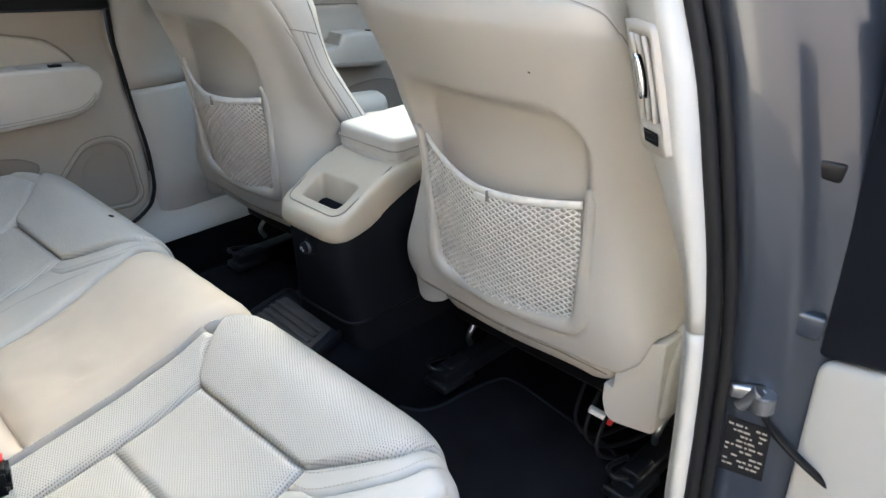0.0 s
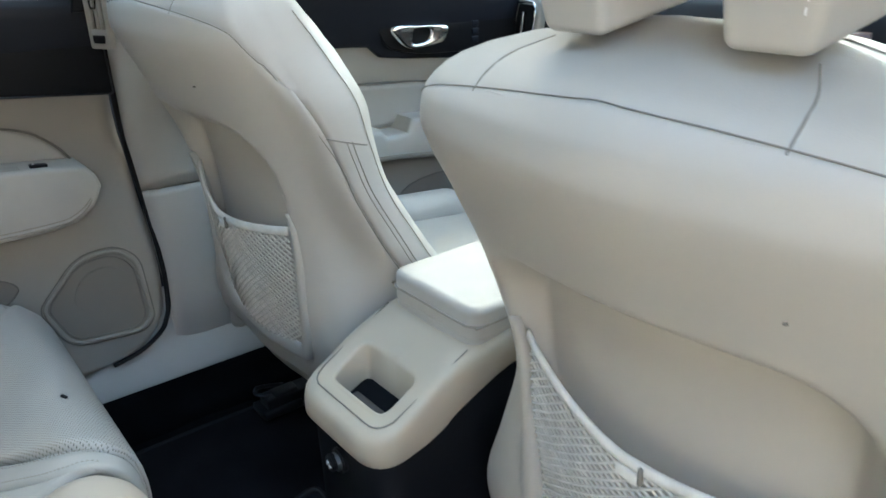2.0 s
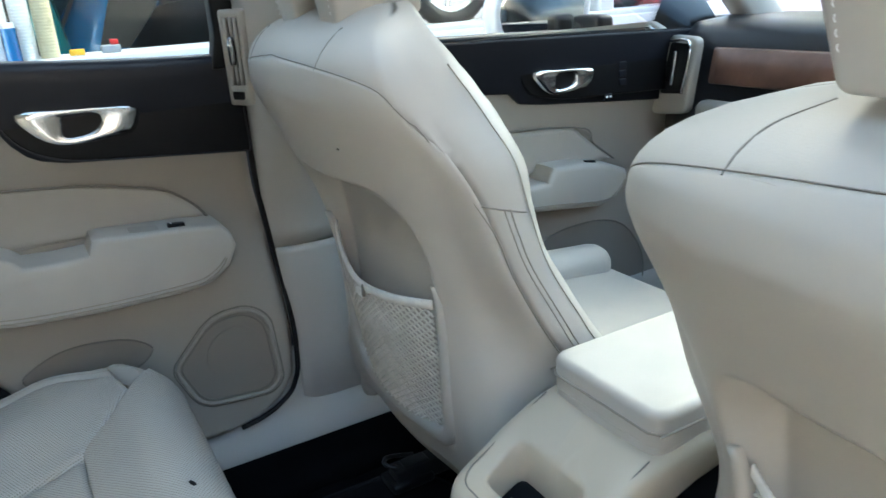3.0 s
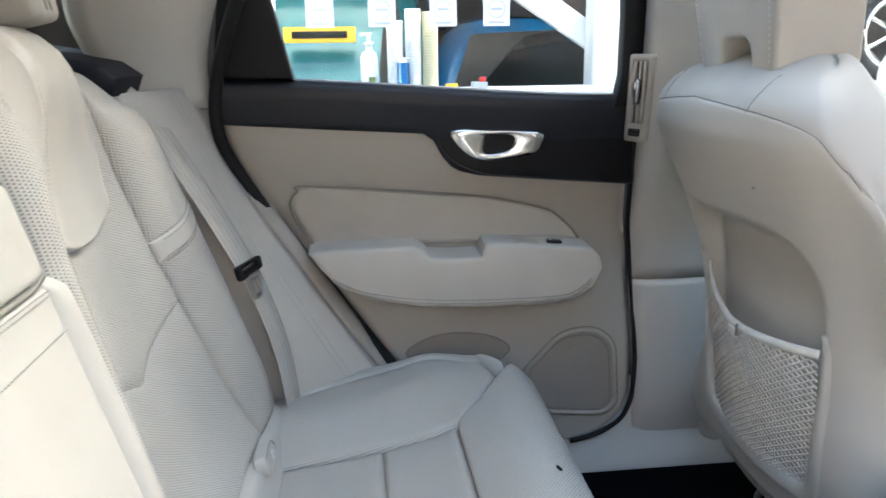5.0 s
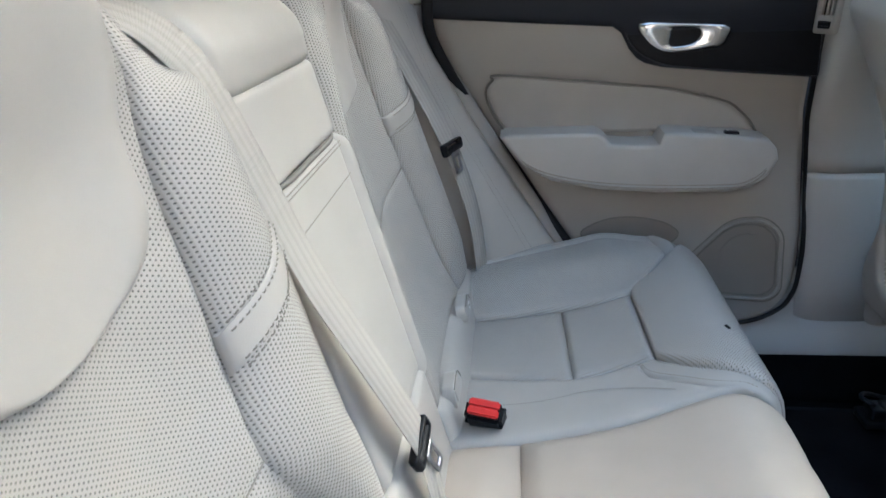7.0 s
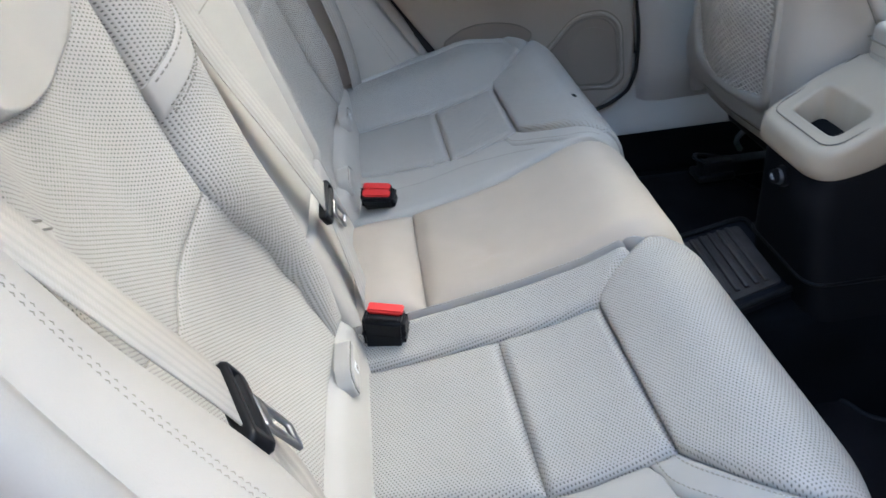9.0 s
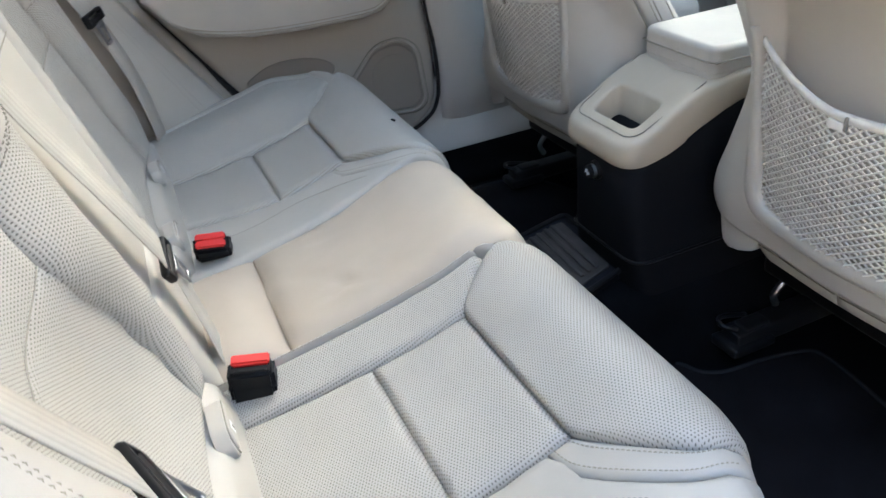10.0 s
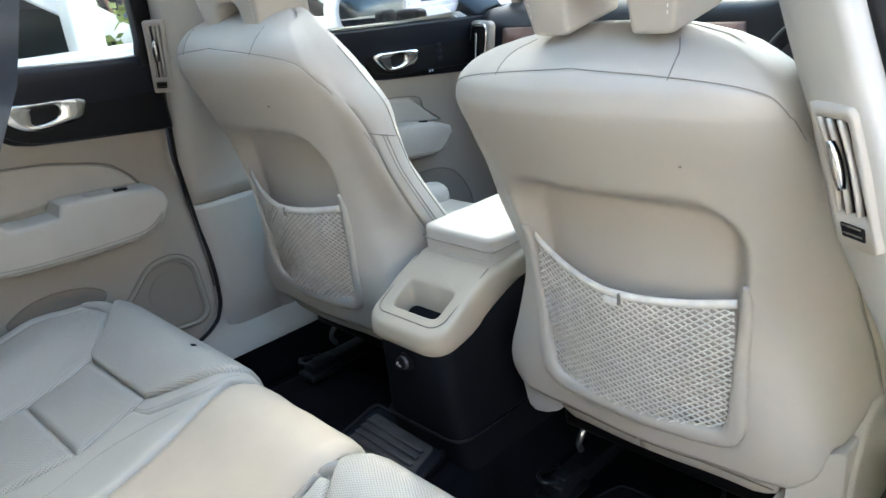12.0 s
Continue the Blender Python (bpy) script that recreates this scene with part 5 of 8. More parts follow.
    put(block("seat_frame", (0.42, 0.42, 0.07), (xc, 0.42, 0.185), M_BLACK, bevel=0.01), t)
    for s in (-1, 1):
        rx = xc + s * 0.205
        put(block("riser", (0.03, 0.30, 0.09), (rx, 0.45, 0.12), M_RAIL, bevel=0.004), t)
        put(block("rail", (0.040, 0.52, 0.035), (rx, 0.42, 0.045 - dz), M_RAIL, bevel=0.004), t)
        put(block("rail_foot", (0.058, 0.085, 0.018), (rx, 0.190, 0.034 - dz), M_RAIL, bevel=0.005), t)
        put(block("rail_end", (0.030, 0.05, 0.024), (rx, 0.205, 0.055 - dz), M_RAIL, bevel=0.004), t)
        for by in (0.168, 0.205):
            put(disc("bolt", 0.0085, 0.008, (rx + 0.004, by, 0.047 - dz), M_STEEL, seg=6, bevel=0.001), t)
        put(tube("link", [(rx, 0.25, 0.075), (rx + 0.008, 0.235, 0.105), (rx + 0.012, 0.26, 0.14)], 0.006, M_STEEL), t)
        put(tube("handle_loop", [(rx - 0.025, 0.215, 0.05), (rx - 0.030, 0.165, 0.060), (rx - 0.01, 0.150, 0.062), (rx + 0.004, 0.17, 0.055)], 0.004, M_RAIL), t)
    for q in range(3):
        x = xc + 0.05 + 0.035 * q
        put(tube("cable", [(x, 0.30, 0.15), (x + 0.02, 0.22 - 0.02 * q, 0.07), (x + 0.05, 0.24, 0.03), (x + 0.09, 0.33, 0.04)], 0.0035, M_RUBBER), t)
    put(block("plug", (0.030, 0.012, 0.010), (xc + 0.115, 0.215, 0.105), M_WHITE, bevel=0.002, turn=(0, 25, 30)), t)
    put(block("plug", (0.010, 0.010, 0.012), (xc + 0.136, 0.222, 0.095), M_RED, bevel=0.002, turn=(0, 25, 30)), t)
    # headrest: padded block on two stout feet
    lean = Matrix.Translation((xc + 0.010, 0.066, 0.852 + hz)) @ Euler((radians(10), 0, 0)).to_matrix().to_4x4()
    out = rounded([(-0.086, -0.014), (-0.038, -0.014), (-0.035, 0.032), (0.035, 0.032), (0.038, -0.014), (0.086, -0.014), (0.110, 0.10), (0.105, 0.195), (-0.105, 0.195), (-0.110, 0.10)], [0.008, 0.008, 0.018, 0.018, 0.008, 0.008, 0.05, 0.05, 0.05, 0.05], 7)
    bm = bmesh.new()
    vs = [bm.verts.new((a, -0.052, b)) for a, b in out]
    f = bm.faces.new(vs)
    ret = bmesh.ops.extrude_face_region(bm, geom=[f])
    bmesh.ops.translate(bm, verts=[g for g in ret["geom"] if isinstance(g, bmesh.types.BMVert)], vec=(0, 0.105, 0))
    ed = [e for e in bm.edges if abs(e.verts[0].co.y - e.verts[1].co.y) < 1e-6]
    bmesh.ops.bevel(bm, geom=ed, offset=0.014, segments=4, profile=0.5, affect="EDGES", clamp_overlap=True)
    bmesh.ops.transform(bm, matrix=lean, verts=bm.verts)
    put(part("headrest", bm, M_LEATHER, smooth=True, angle=60), t)
    for s in (-1, 1):
        S = lambda a, b, s=s: lean @ Vector((s * 0.078 + a, -0.0525, b))
        S.flip = 1
        put(stitches("stitching", S, [(s * 0.004, 0.006), (s * 0.01, 0.06), (s * 0.012, 0.12), (0, 0.16)], None, mat=M_WHITE, lift=0.0012, gap=0.0065, size=0.0036, width=0.0005), t)
    # one seat is set taller above its pocket
    for ob in t.children:
        for v in ob.data.vertices:
            v.co.z += tall * max(0.0, v.co.z - 0.50)
    t.location = (xc, 0.2 + dy, dz)
    return t


front_seat(-0.350, -1, -0.012, 0.022, 0.11, -0.020, 0.812, 0.80)
front_seat(0.371, 1, 0.0, 0.0, 0.0, 0.0, 0.830, 0.70)


# ---- centre console ----
def console():
    t = thing("centre_console", "centre console with blond cap, open tray and black lower body", "console", (0.005, 0.15, 0.0))
    xc = 0.006
    TOP = line([(-0.03, 0.388), (0.0, 0.398), (0.035, 0.412), (0.08, 0.438), (0.14, 0.464), (0.22, 0.474), (0.40, 0.476)])
    BOT = line([(-0.03, 0.362), (0.0, 0.362), (0.06, 0.372), (0.13, 0.405), (0.20, 0.430), (0.40, 0.45)])
    hw = 0.088
    n = 72
    cx, cy = xc, 0.060
    hole = rounded([(-0.053, 0.030), (0.053, 0.030), (0.056, 0.082), (-0.056, 0.082)], 0.012, 5)
    outer = rounded([(-hw, -0.006), (hw, -0.006), (hw + 0.006, 0.42), (-hw - 0.006, 0.42)], [0.042, 0.042, 0.01, 0.01], 10)

    def on(poly, ang):
        d = Vector((math.cos(ang), math.sin(ang)))
        best = None
        for (ax, ay), (bx, by) in zip(poly, poly[1:] + poly[:1]):
            p, e = Vector((ax, ay - cy)), Vector((bx - ax, by - ay))
            den = d.x * e.y - d.y * e.x
            if abs(den) < 1e-9:
                continue
            s = (p.x * e.y - p.y * e.x) / den
            q = (p.x * d.y - p.y * d.x) / den
            if s > 0 and -1e-6 <= q <= 1 + 1e-6 and (best is None or s > best):
                best = s
        return d.x * best, d.y * best + cy

    angs = sorted([2 * math.pi * k / n for k in range(n)] + [math.atan2(0.42 - cy, s * (hw + 0.006)) % (2 * math.pi) for s in (-1, 1)])
    n = len(angs)
    H, O = [on(hole, a) for a in angs], [on(outer, a) for a in angs]
    rings = []

    def ring(f, dz, pts=None):
        out = []
        for (hx, hy), (ox, oy) in zip(H, O):
            x, y = hx + (ox - hx) * f, hy + (oy - hy) * f
            out.append((xc + x, y, TOP(y) + dz))
        return out

    rings.append([(xc + x * 0.93, cy + (y - cy) * 0.9, TOP(y) - 0.052) for x, y in H])
    rings.append([(xc + x * 0.97, cy + (y - cy) * 0.96, TOP(y) - 0.004) for x, y in H])
    rings += [ring(0.03, 0.0), ring(0.12, 0.0), ring(0.20, 0.0005), ring(0.28, 0.001)]
    rings += [ring(0.36, 0.0014), ring(0.44, 0.0017), ring(0.52, 0.0019), ring(0.6, 0.002), ring(0.68, 0.0018), ring(0.77, 0.0012), ring(0.86, 0.0), ring(0.95, -0.004), ring(0.985, -0.010), ring(1.0, -0.020)]
    low = []
    for (ox, oy) in O:
        low.append((xc + ox, oy, BOT(oy)))
    rings.append([(x, y, z + 0.006) for x, y, z in low])
    rings.append([(xc + (x - xc) * 0.97, y + (0.004 if y < 0.1 else 0), z) for x, y, z in low])
    put(loft_ring("cap", rings, M_CAP, cap=False, label="blond satin plastic cap with a groove"), t)
    groove = rounded([(-0.078, 0.134), (-0.074, 0.012), (0.074, 0.012), (0.078, 0.134)], [0, 0.026, 0.026, 0], 8)
    put(tube("groove", [(xc + a, b, TOP(b) + 0.0031) for a, b in groove], 0.0009, M_PIPING, n=5, per=2), t)
    well = rounded([(-0.052, 0.031), (0.052, 0.031), (0.055, 0.081), (-0.055, 0.081)], 0.01, 4)
    put(slab("tray_mat", well, M_RIBMAT, None, lambda a, b, d: (xc + a, b, d), 0.366, 0.372, bevel=0.002, label="dark rubber tray mat"), t)
    put(block("tray_step", (0.085, 0.020, 0.016), (xc + 0.004, 0.048, 0.378), M_RIBMAT, bevel=0.005, turn=(20, 0, 0)), t)
    # padded lid
    lo = rounded([(-0.080, 0.140), (0.082, 0.140), (0.084, 0.42), (-0.082, 0.42)], [0.022, 0.022, 0.012, 0.012], 6)
    put(slab("lid_base", lo, M_SHELL, None, lambda a, b, d: (xc + a * 0.985, b, d), 0.458, 0.474, bevel=0.003), t)
    put(slab("lid", lo, M_LEATHER, None, lambda a, b, d: (xc + a, b, d), 0.474, 0.512, bevel=0.016, seg=5, label="padded blond leather lid"), t)
    edge = [(xc + a * 1.004, b + (-0.001 if b < 0.2 else 0), 0.490) for a, b in lo]
    put(tube("seam", edge, 0.0014, M_STITCH, n=5, closed=True, per=2), t)
    # black lower body
    rings = []
    for z, w, y0 in ((0.0, 0.112, 0.03), (0.10, 0.105, 0.024), (0.185, 0.096, 0.016), (0.20, 0.092, 0.012), (0.28, 0.084, 0.007), (0.358, 0.080, 0.002), (0.44, 0.080, -0.0)):
        yr = y0 if z < 0.4 else 0.2
        sec = rounded([(-w, yr), (w, yr), (w + 0.004, 0.95), (-w - 0.004, 0.95)], [0.035, 0.035, 0.01, 0.01], 6)
        rings.append([(xc + 0.006 + a, b, z) for a, b in sec])
    put(loft_ring("lower_body", rings, M_MATT, label="black plastic lower body"), t)
    rr = [(xc + 0.006 + a, b, 0.205) for a, b in rounded([(-0.0935, 0.010), (0.0935, 0.010), (0.097, 0.8), (-0.097, 0.8)], [0.035, 0.035, 0.01, 0.01], 6)]
    put(tube("joint", rr, 0.0025, M_BLACK, n=5, closed=True, per=1), t)
    # socket with cap
    put(disc("socket_ring", 0.0155, 0.012, (0.009, 0.003, 0.334), M_BLACK, turn=(90, 0, 0)), t)
    put(disc("socket_ring", 0.0115, 0.008, (0.009, -0.003, 0.334), M_STEEL, turn=(90, 0, 0)), t)
    put(disc("socket_cap", 0.0105, 0.010, (0.007, -0.008, 0.334), M_BLACK, turn=(90, 0, 0), label="black socket cap with a white mark"), t)
    for dx, dz, w, h, rot in ((-0.003, 0.001, 0.0014, 0.007, 15), (0.001, 0.0, 0.0014, 0.009, -10), (0.0045, -0.001, 0.004, 0.0013, 20)):
        put(block("mark", (w, 0.0006, h), (0.007 + dx, -0.0134, 0.334 + dz), M_WHITE, bevel=0, turn=(0, rot, 0)), t)


console()


def tunnel_mat():
    t = thing("tunnel_mat", "dark ribbed rubber mat on the centre tunnel", "rubber mat", (0.0, -0.1, 0.15))
    out = rounded([(-0.085, -0.27), (0.135, -0.27), (0.052, 0.034), (-0.146, 0.042)], 0.018)

    def at(a, b, d):
        return (a, b, 0.168 + d - 0.06 * max(0, -0.02 - b))

    bm = bmesh.new()
    vs = [bm.verts.new(at(a, b, 0.0)) for a, b in out]
    f = bm.faces.new(vs)
    ret = bmesh.ops.extrude_face_region(bm, geom=[f])
    bmesh.ops.translate(bm, verts=[g for g in ret["geom"] if isinstance(g, bmesh.types.BMVert)], vec=(0, 0, -0.04))
    put(part("base", bm, M_CHARCOAL), t)
    rim = [at(a, b, 0.002) for a, b in out]
    put(tube("rim", rim, 0.005, M_RUBBER, n=6, closed=True, per=1), t)
    put(slab("panel", rounded([(-0.066, -0.25), (0.112, -0.25), (0.038, 0.014), (-0.126, 0.022)], 0.010), M_RIBMAT, None, lambda a, b, d: at(a, b, d), -0.002, 0.003, bevel=0.0015), t)
    for k in range(11):
        b = -0.006 - 0.0165 * k
        p = at(0, b, 0.0045)
        put(block("rib", (0.152, 0.0085, 0.005), (-0.044 - b * 0.25, b, p[2]), M_RIBMAT, bevel=0.002, seg=2, turn=(0, 0, -2)), t)


tunnel_mat()


def floor_mat(sign):
    pts = [(0.62, -0.30), (0.62, 0.12), (0.60, 0.20), (0.50, 0.255), (0.40, 0.270), (0.30, 0.285), (0.245, 0.287), (0.222, 0.272), (0.205, 0.20), (0.198, 0.13), (0.180, 0.095), (0.15, 0.080), (0.135, 0.06), (0.128, 0.0), (0.126, -0.30)]
    out = [(sign * a + (0.012 if sign < 0 else 0), b) for a, b in ((p.x, p.y) for p in catmull([(*q, 0) for q in pts], 4))]
    t = thing("floor_mat", "black needle-felt floor mat with a bound edge", "floor mat", (sign * 0.38, 0.0, 0.0), group="floor mats")
    put(slab("felt", out, M_MAT, None, top_z, 0.004, 0.014, bevel=0.003), t)
    put(tube("binding", [(a, b, 0.0135) for a, b in out], 0.0040, M_BINDING, n=6, closed=True, per=1), t)


floor_mat(1)
floor_mat(-1)


# ---- doors ----
DX = line([(0.10, 0.715), (0.20, 0.722), (0.35, 0.733), (0.46, 0.738), (0.58, 0.728), (0.65, 0.702), (0.72, 0.678), (0.78, 0.664), (0.86, 0.650), (1.2, 0.60)])
DL = line([(0.10, -0.245), (0.17, -0.297), (0.25, -0.355), (0.345, -0.428), (0.48, -0.520), (0.62, -0.612), (0.73, -0.668), (0.79, -0.682), (0.86, -0.676)])
DR = line([(0.148, -0.100), (0.163, -0.03), (0.192, 0.020), (0.240, 0.042), (0.31, 0.046), (0.49, 0.030), (0.66, 0.006), (0.86, -0.008)])


HANDLE_OUT = [(-0.314, 0.768), (-0.250, 0.766), (-0.205, 0.764), (-0.158, 0.760), (-0.160, 0.742), (-0.170, 0.727), (-0.205, 0.720), (-0.245, 0.717), (-0.275, 0.722), (-0.300, 0.740)]
HANDLE_HOLE = [(-0.253, 0.757), (-0.215, 0.758), (-0.206, 0.748), (-0.214, 0.735), (-0.228, 0.729), (-0.250, 0.727), (-0.259, 0.732), (-0.257, 0.745)]


def polar(poly, cx, cy, ang):
    """Outermost point of a polygon in one direction from a centre."""
    d = Vector((math.cos(ang), math.sin(ang)))
    best = 0
    for (ax, ay), (bx, by) in zip(poly, poly[1:] + poly[:1]):
        p, e = Vector((ax - cx, ay - cy)), Vector((bx - ax, by - ay))
        den = d.x * e.y - d.y * e.x
        if abs(den) < 1e-12:
            continue
        s, q = (p.x * e.y - p.y * e.x) / den, (p.x * d.y - p.y * d.x) / den
        if s > 0 and -1e-6 <= q <= 1 + 1e-6:
            best = max(best, s)
    return cx + d.x * best, cy + d.y * best


def rear_door():
    t = thing("rear_door", "closed rear door with blond and charcoal trim, armrest and speaker", "car door", (-0.72, -0.3, 0.1))
    S = lambda a, b: Vector((-DX(b), a, b))
    S.flip = 1

    def sheet(name, zs, fl, fr, mat, lift=0.0, nu=30, nv=40, label="", thick=0.02):
        verts, faces = [], []
        for layer in (0, 1):
            for j in range(nv + 1):
                z = zs[0] + (zs[1] - zs[0]) * j / nv
                for i in range(nu + 1):
                    y = fl(z) + (fr(z) - fl(z)) * i / nu
                    e = min(i / nu, 1 - i / nu) * (fr(z) - fl(z))
                    rim = 0.012 * (1 - min(1, e / 0.014)) ** 2
                    verts.append((-DX(z) + lift - rim - layer * thick, y, z))
        k = (nu + 1) * (nv + 1)
        for layer in (0, 1):
            for j in range(nv):
                for i in range(nu):
                    b = layer * k + j * (nu + 1) + i
                    faces.append((b, b + 1, b + nu + 2, b + nu + 1))
        rim = [i for i in range(nu + 1)] + [(j + 1) * (nu + 1) + nu for j in range(nv)] + [nv * (nu + 1) + i for i in range(nu - 1, -1, -1)] + [j * (nu + 1) for j in range(nv - 1, 0, -1)]
        for a, b in zip(rim, rim[1:] + rim[:1]):
            faces.append((a, b, b + k, a + k))
        return put(ob_mesh(name, verts, faces, mat, label=label), t)

    sheet("lower_panel", (0.148, 0.792), DL, DR, M_TRIM, nu=40, nv=70, label="blond soft door panel")
    # charcoal upper trim with the sill under the glass
    up = [(-0.684, 0.785), (-0.50, 0.772), (-0.352, 0.762), (-0.335, 0.745), (-0.322, 0.715), (-0.300, 0.697), (-0.262, 0.687), (-0.15, 0.676), (0.002, 0.663), (-0.008, 0.80)]
    zt = lambda y: 0.858 - 0.036 * smooth(-0.70, 0.0, y)
    n = 44
    rings = []
    low = lambda y: float(np.interp(y, [p[0] for p in up[:9]], [p[1] for p in up[:9]]))
    for k in range(n + 1):
        y = -0.686 + (0.690) * k / n
        zl, zh = low(y), zt(y)
        q = lambda z: -DX(z)
        pts = [(q(zl) - 0.015, zl + 0.001), (q(zl) + 0.002, zl), (q(zl) + 0.006, zl + 0.003)]
        for f in (0.2, 0.4, 0.6, 0.75):
            z = zl + (zh - 0.02 - zl) * f
            pts.append((q(z) + 0.006, z))
        pts += [(q(zh - 0.03) + 0.006, zh - 0.03), (q(zh - 0.016) + 0.004, zh - 0.014), (q(zh) - 0.004, zh - 0.004), (q(zh) - 0.018, zh), (q(zh) - 0.05, zh - 0.002), (q(zh) - 0.06, zh - 0.03)]
        rings.append([(x, y, z) for x, z in pts])
    put(loft_ring("upper_trim", rings, M_UPPER, label="charcoal soft upper door trim"), t)

    # handle bezel and chrome pull
    def flat(a, b, d):
        return (-DX(0.735) + d, a, b)

    bez = rounded([(-0.352, 0.788), (0.000, 0.778), (0.004, 0.668), (-0.262, 0.692), (-0.318, 0.718)], [0.02, 0.01, 0.006, 0.05, 0.03], 6)
    put(slab("bezel", bez, M_BLACK, None, flat, -0.01, 0.009, bevel=0.004), t)
    put(tube("bezel_edge", [flat(a, b, 0.0088) for a, b in bez], 0.0013, M_DASH, n=6, closed=True, per=1), t)
    put(tube("bezel_groove", [flat(a, b, 0.0098) for a, b in ((-0.325, 0.775), (-0.20, 0.7715), (-0.01, 0.766))], 0.0012, M_DASH, n=6), t)
    cup = rounded([(-0.320, 0.772), (-0.150, 0.764), (-0.158, 0.722), (-0.265, 0.712)], [0.008, 0.012, 0.03, 0.03], 6)
    put(slab("handle_cup", cup, M_BLACK, None, flat, 0.0, 0.0105, bevel=0.002), t)
    han = [(p.x, p.y) for p in catmull([(*q, 0) for q in HANDLE_OUT], 4, closed=True)]
    hole = [(p.x, p.y) for p in catmull([(*q, 0) for q in HANDLE_HOLE], 4, closed=True)]
    N = 64
    hit = lambda poly, ang: polar(poly, -0.232, 0.742, ang)
    I, O = [hit(hole, 2 * math.pi * k / N) for k in range(N)], [hit(han, 2 * math.pi * k / N) for k in range(N)]

    def mix(f, d):
        return [flat(i[0] + (o[0] - i[0]) * f, i[1] + (o[1] - i[1]) * f, d) for i, o in zip(I, O)]

    put(loft_ring("handle", [mix(0.0, 0.010), mix(0.0, 0.018), mix(0.10, 0.0205), mix(0.55, 0.0195), mix(0.92, 0.021), mix(0.99, 0.018), mix(1.0, 0.008)], M_CHROME, cap=False, label="chrome pull handle"), t)
    # padded swoosh above the armrest
    zs = [0.572, 0.600, 0.63, 0.655, 0.672, 0.679]
    lf = [(-0.545, 0.560), (-0.566, 0.59), (-0.581, 0.625), (-0.583, 0.650), (-0.570, 0.668), (-0.545, 0.678)]
    rf = [(-0.070, 0.556), (-0.085, 0.578), (-0.108, 0.600), (-0.135, 0.618), (-0.19, 0.634), (-0.27, 0.650)]
    L = [(a, b) for a, b in lf]
    R = [(a, b) for a, b in rf]
    SF = lambda a, b: Vector((-DX(b) + 0.002, a, b))
    SF.flip = 1
    pr = SF(-0.3, 0.6)
    nn = (SF(-0.298, 0.6) - pr).cross(SF(-0.3, 0.602) - pr)
    SF.flip = 1 if nn.x > 0 else -1
    put(panel("inlay", SF, L, R, M_LEATHER, None, nu=40, nv=20, puff=0.004, sink=0.004, r=0.010), t)
    edge = [SF(a, b) + Vector((0.0035, 0, 0)) for a, b in lf + rf[::-1]]
    put(tube("inlay_seam", edge, 0.0022, M_PIPING, n=6), t)
    # armrest
    arm = [(-0.556, 0.566), (-0.545, 0.572), (-0.46, 0.573), (-0.378, 0.574), (-0.362, 0.566), (-0.350, 0.552), (-0.31, 0.549), (-0.262, 0.550), (-0.254, 0.572), (-0.240, 0.574), (-0.12, 0.565), (-0.066, 0.558), (-0.050, 0.540), (-0.045, 0.520), (-0.060, 0.488), (-0.090, 0.466), (-0.13, 0.458), (-0.25, 0.457), (-0.366, 0.464), (-0.46, 0.482), (-0.515, 0.512)]
    put(slab("armrest", arm, M_LEATHER, None, side_x, -0.745, -0.655, bevel=0.018, seg=5, label="padded blond leather armrest"), t)
    low = [(-0.540, 0.545), (-0.505, 0.510), (-0.455, 0.489), (-0.366, 0.473), (-0.25, 0.467), (-0.13, 0.468), (-0.095, 0.475), (-0.070, 0.494), (-0.056, 0.520)]
    put(tube("seam", [(-0.6540, a, b) if k not in (0, 8) else (-0.662, a, b) for k, (a, b) in enumerate(low)], 0.0011, M_STITCH, n=5), t)
    put(tube("seam", [(-0.6545, a, b + 0.006) if k not in (0, 8) else (-0.662, a, b) for k, (a, b) in enumerate(low)], 0.0009, M_STITCH, n=5), t)
    put(slab("switch_plate", rounded([(-0.200, -0.700), (-0.076, -0.694), (-0.080, -0.664), (-0.200, -0.664)], 0.006), M_TRIM, None, lambda a, b, d: (b, a, d - (a + 0.20) * 0.11), 0.565, 0.5725, bevel=0.002), t)
    put(block("window_switch", (0.014, 0.026, 0.008), (-0.676, -0.130, 0.5668), M_BLACK, bevel=0.002, turn=(-6, 0, 0)), t)
    put(block("switch_mark", (0.006, 0.003, 0.001), (-0.676, -0.137, 0.5714), M_WHITE, bevel=0, turn=(-6, 0, 0)), t)

    # oval pocket insert and speaker
    def skin(lift):
        return lambda a, b, d: (-DX(b) + lift + d, a, b)

    ov = [(-0.392, 0.345), (-0.375, 0.363), (-0.335, 0.379), (-0.285, 0.382), (-0.230, 0.372), (-0.198, 0.352), (-0.202, 0.335), (-0.23, 0.318), (-0.29, 0.305), (-0.36, 0.315)]
    ov = [(p.x, p.y) for p in catmull([(*q, 0) for q in ov], 4, closed=True)]
    put(slab("pocket_insert", ov, M_SPEAKER, None, skin(0), -0.006, 0.0015, bevel=0.001), t)
    put(tube("pocket_rim", [skin(0.001)(a, b, 0) for a, b in ov], 0.0016, M_PIPING, n=5, closed=True, per=1), t)
    sp = rounded([(-0.170, 0.295), (-0.095, 0.373), (-0.030, 0.376), (0.006, 0.345), (0.012, 0.225), (-0.012, 0.205), (-0.135, 0.215)], [0.02, 0.03, 0.03, 0.025, 0.03, 0.02, 0.03], 6)
    put(slab("speaker_grille", sp, M_SPEAKER, None, skin(0.0015), -0.012, 0.001, bevel=0), t)
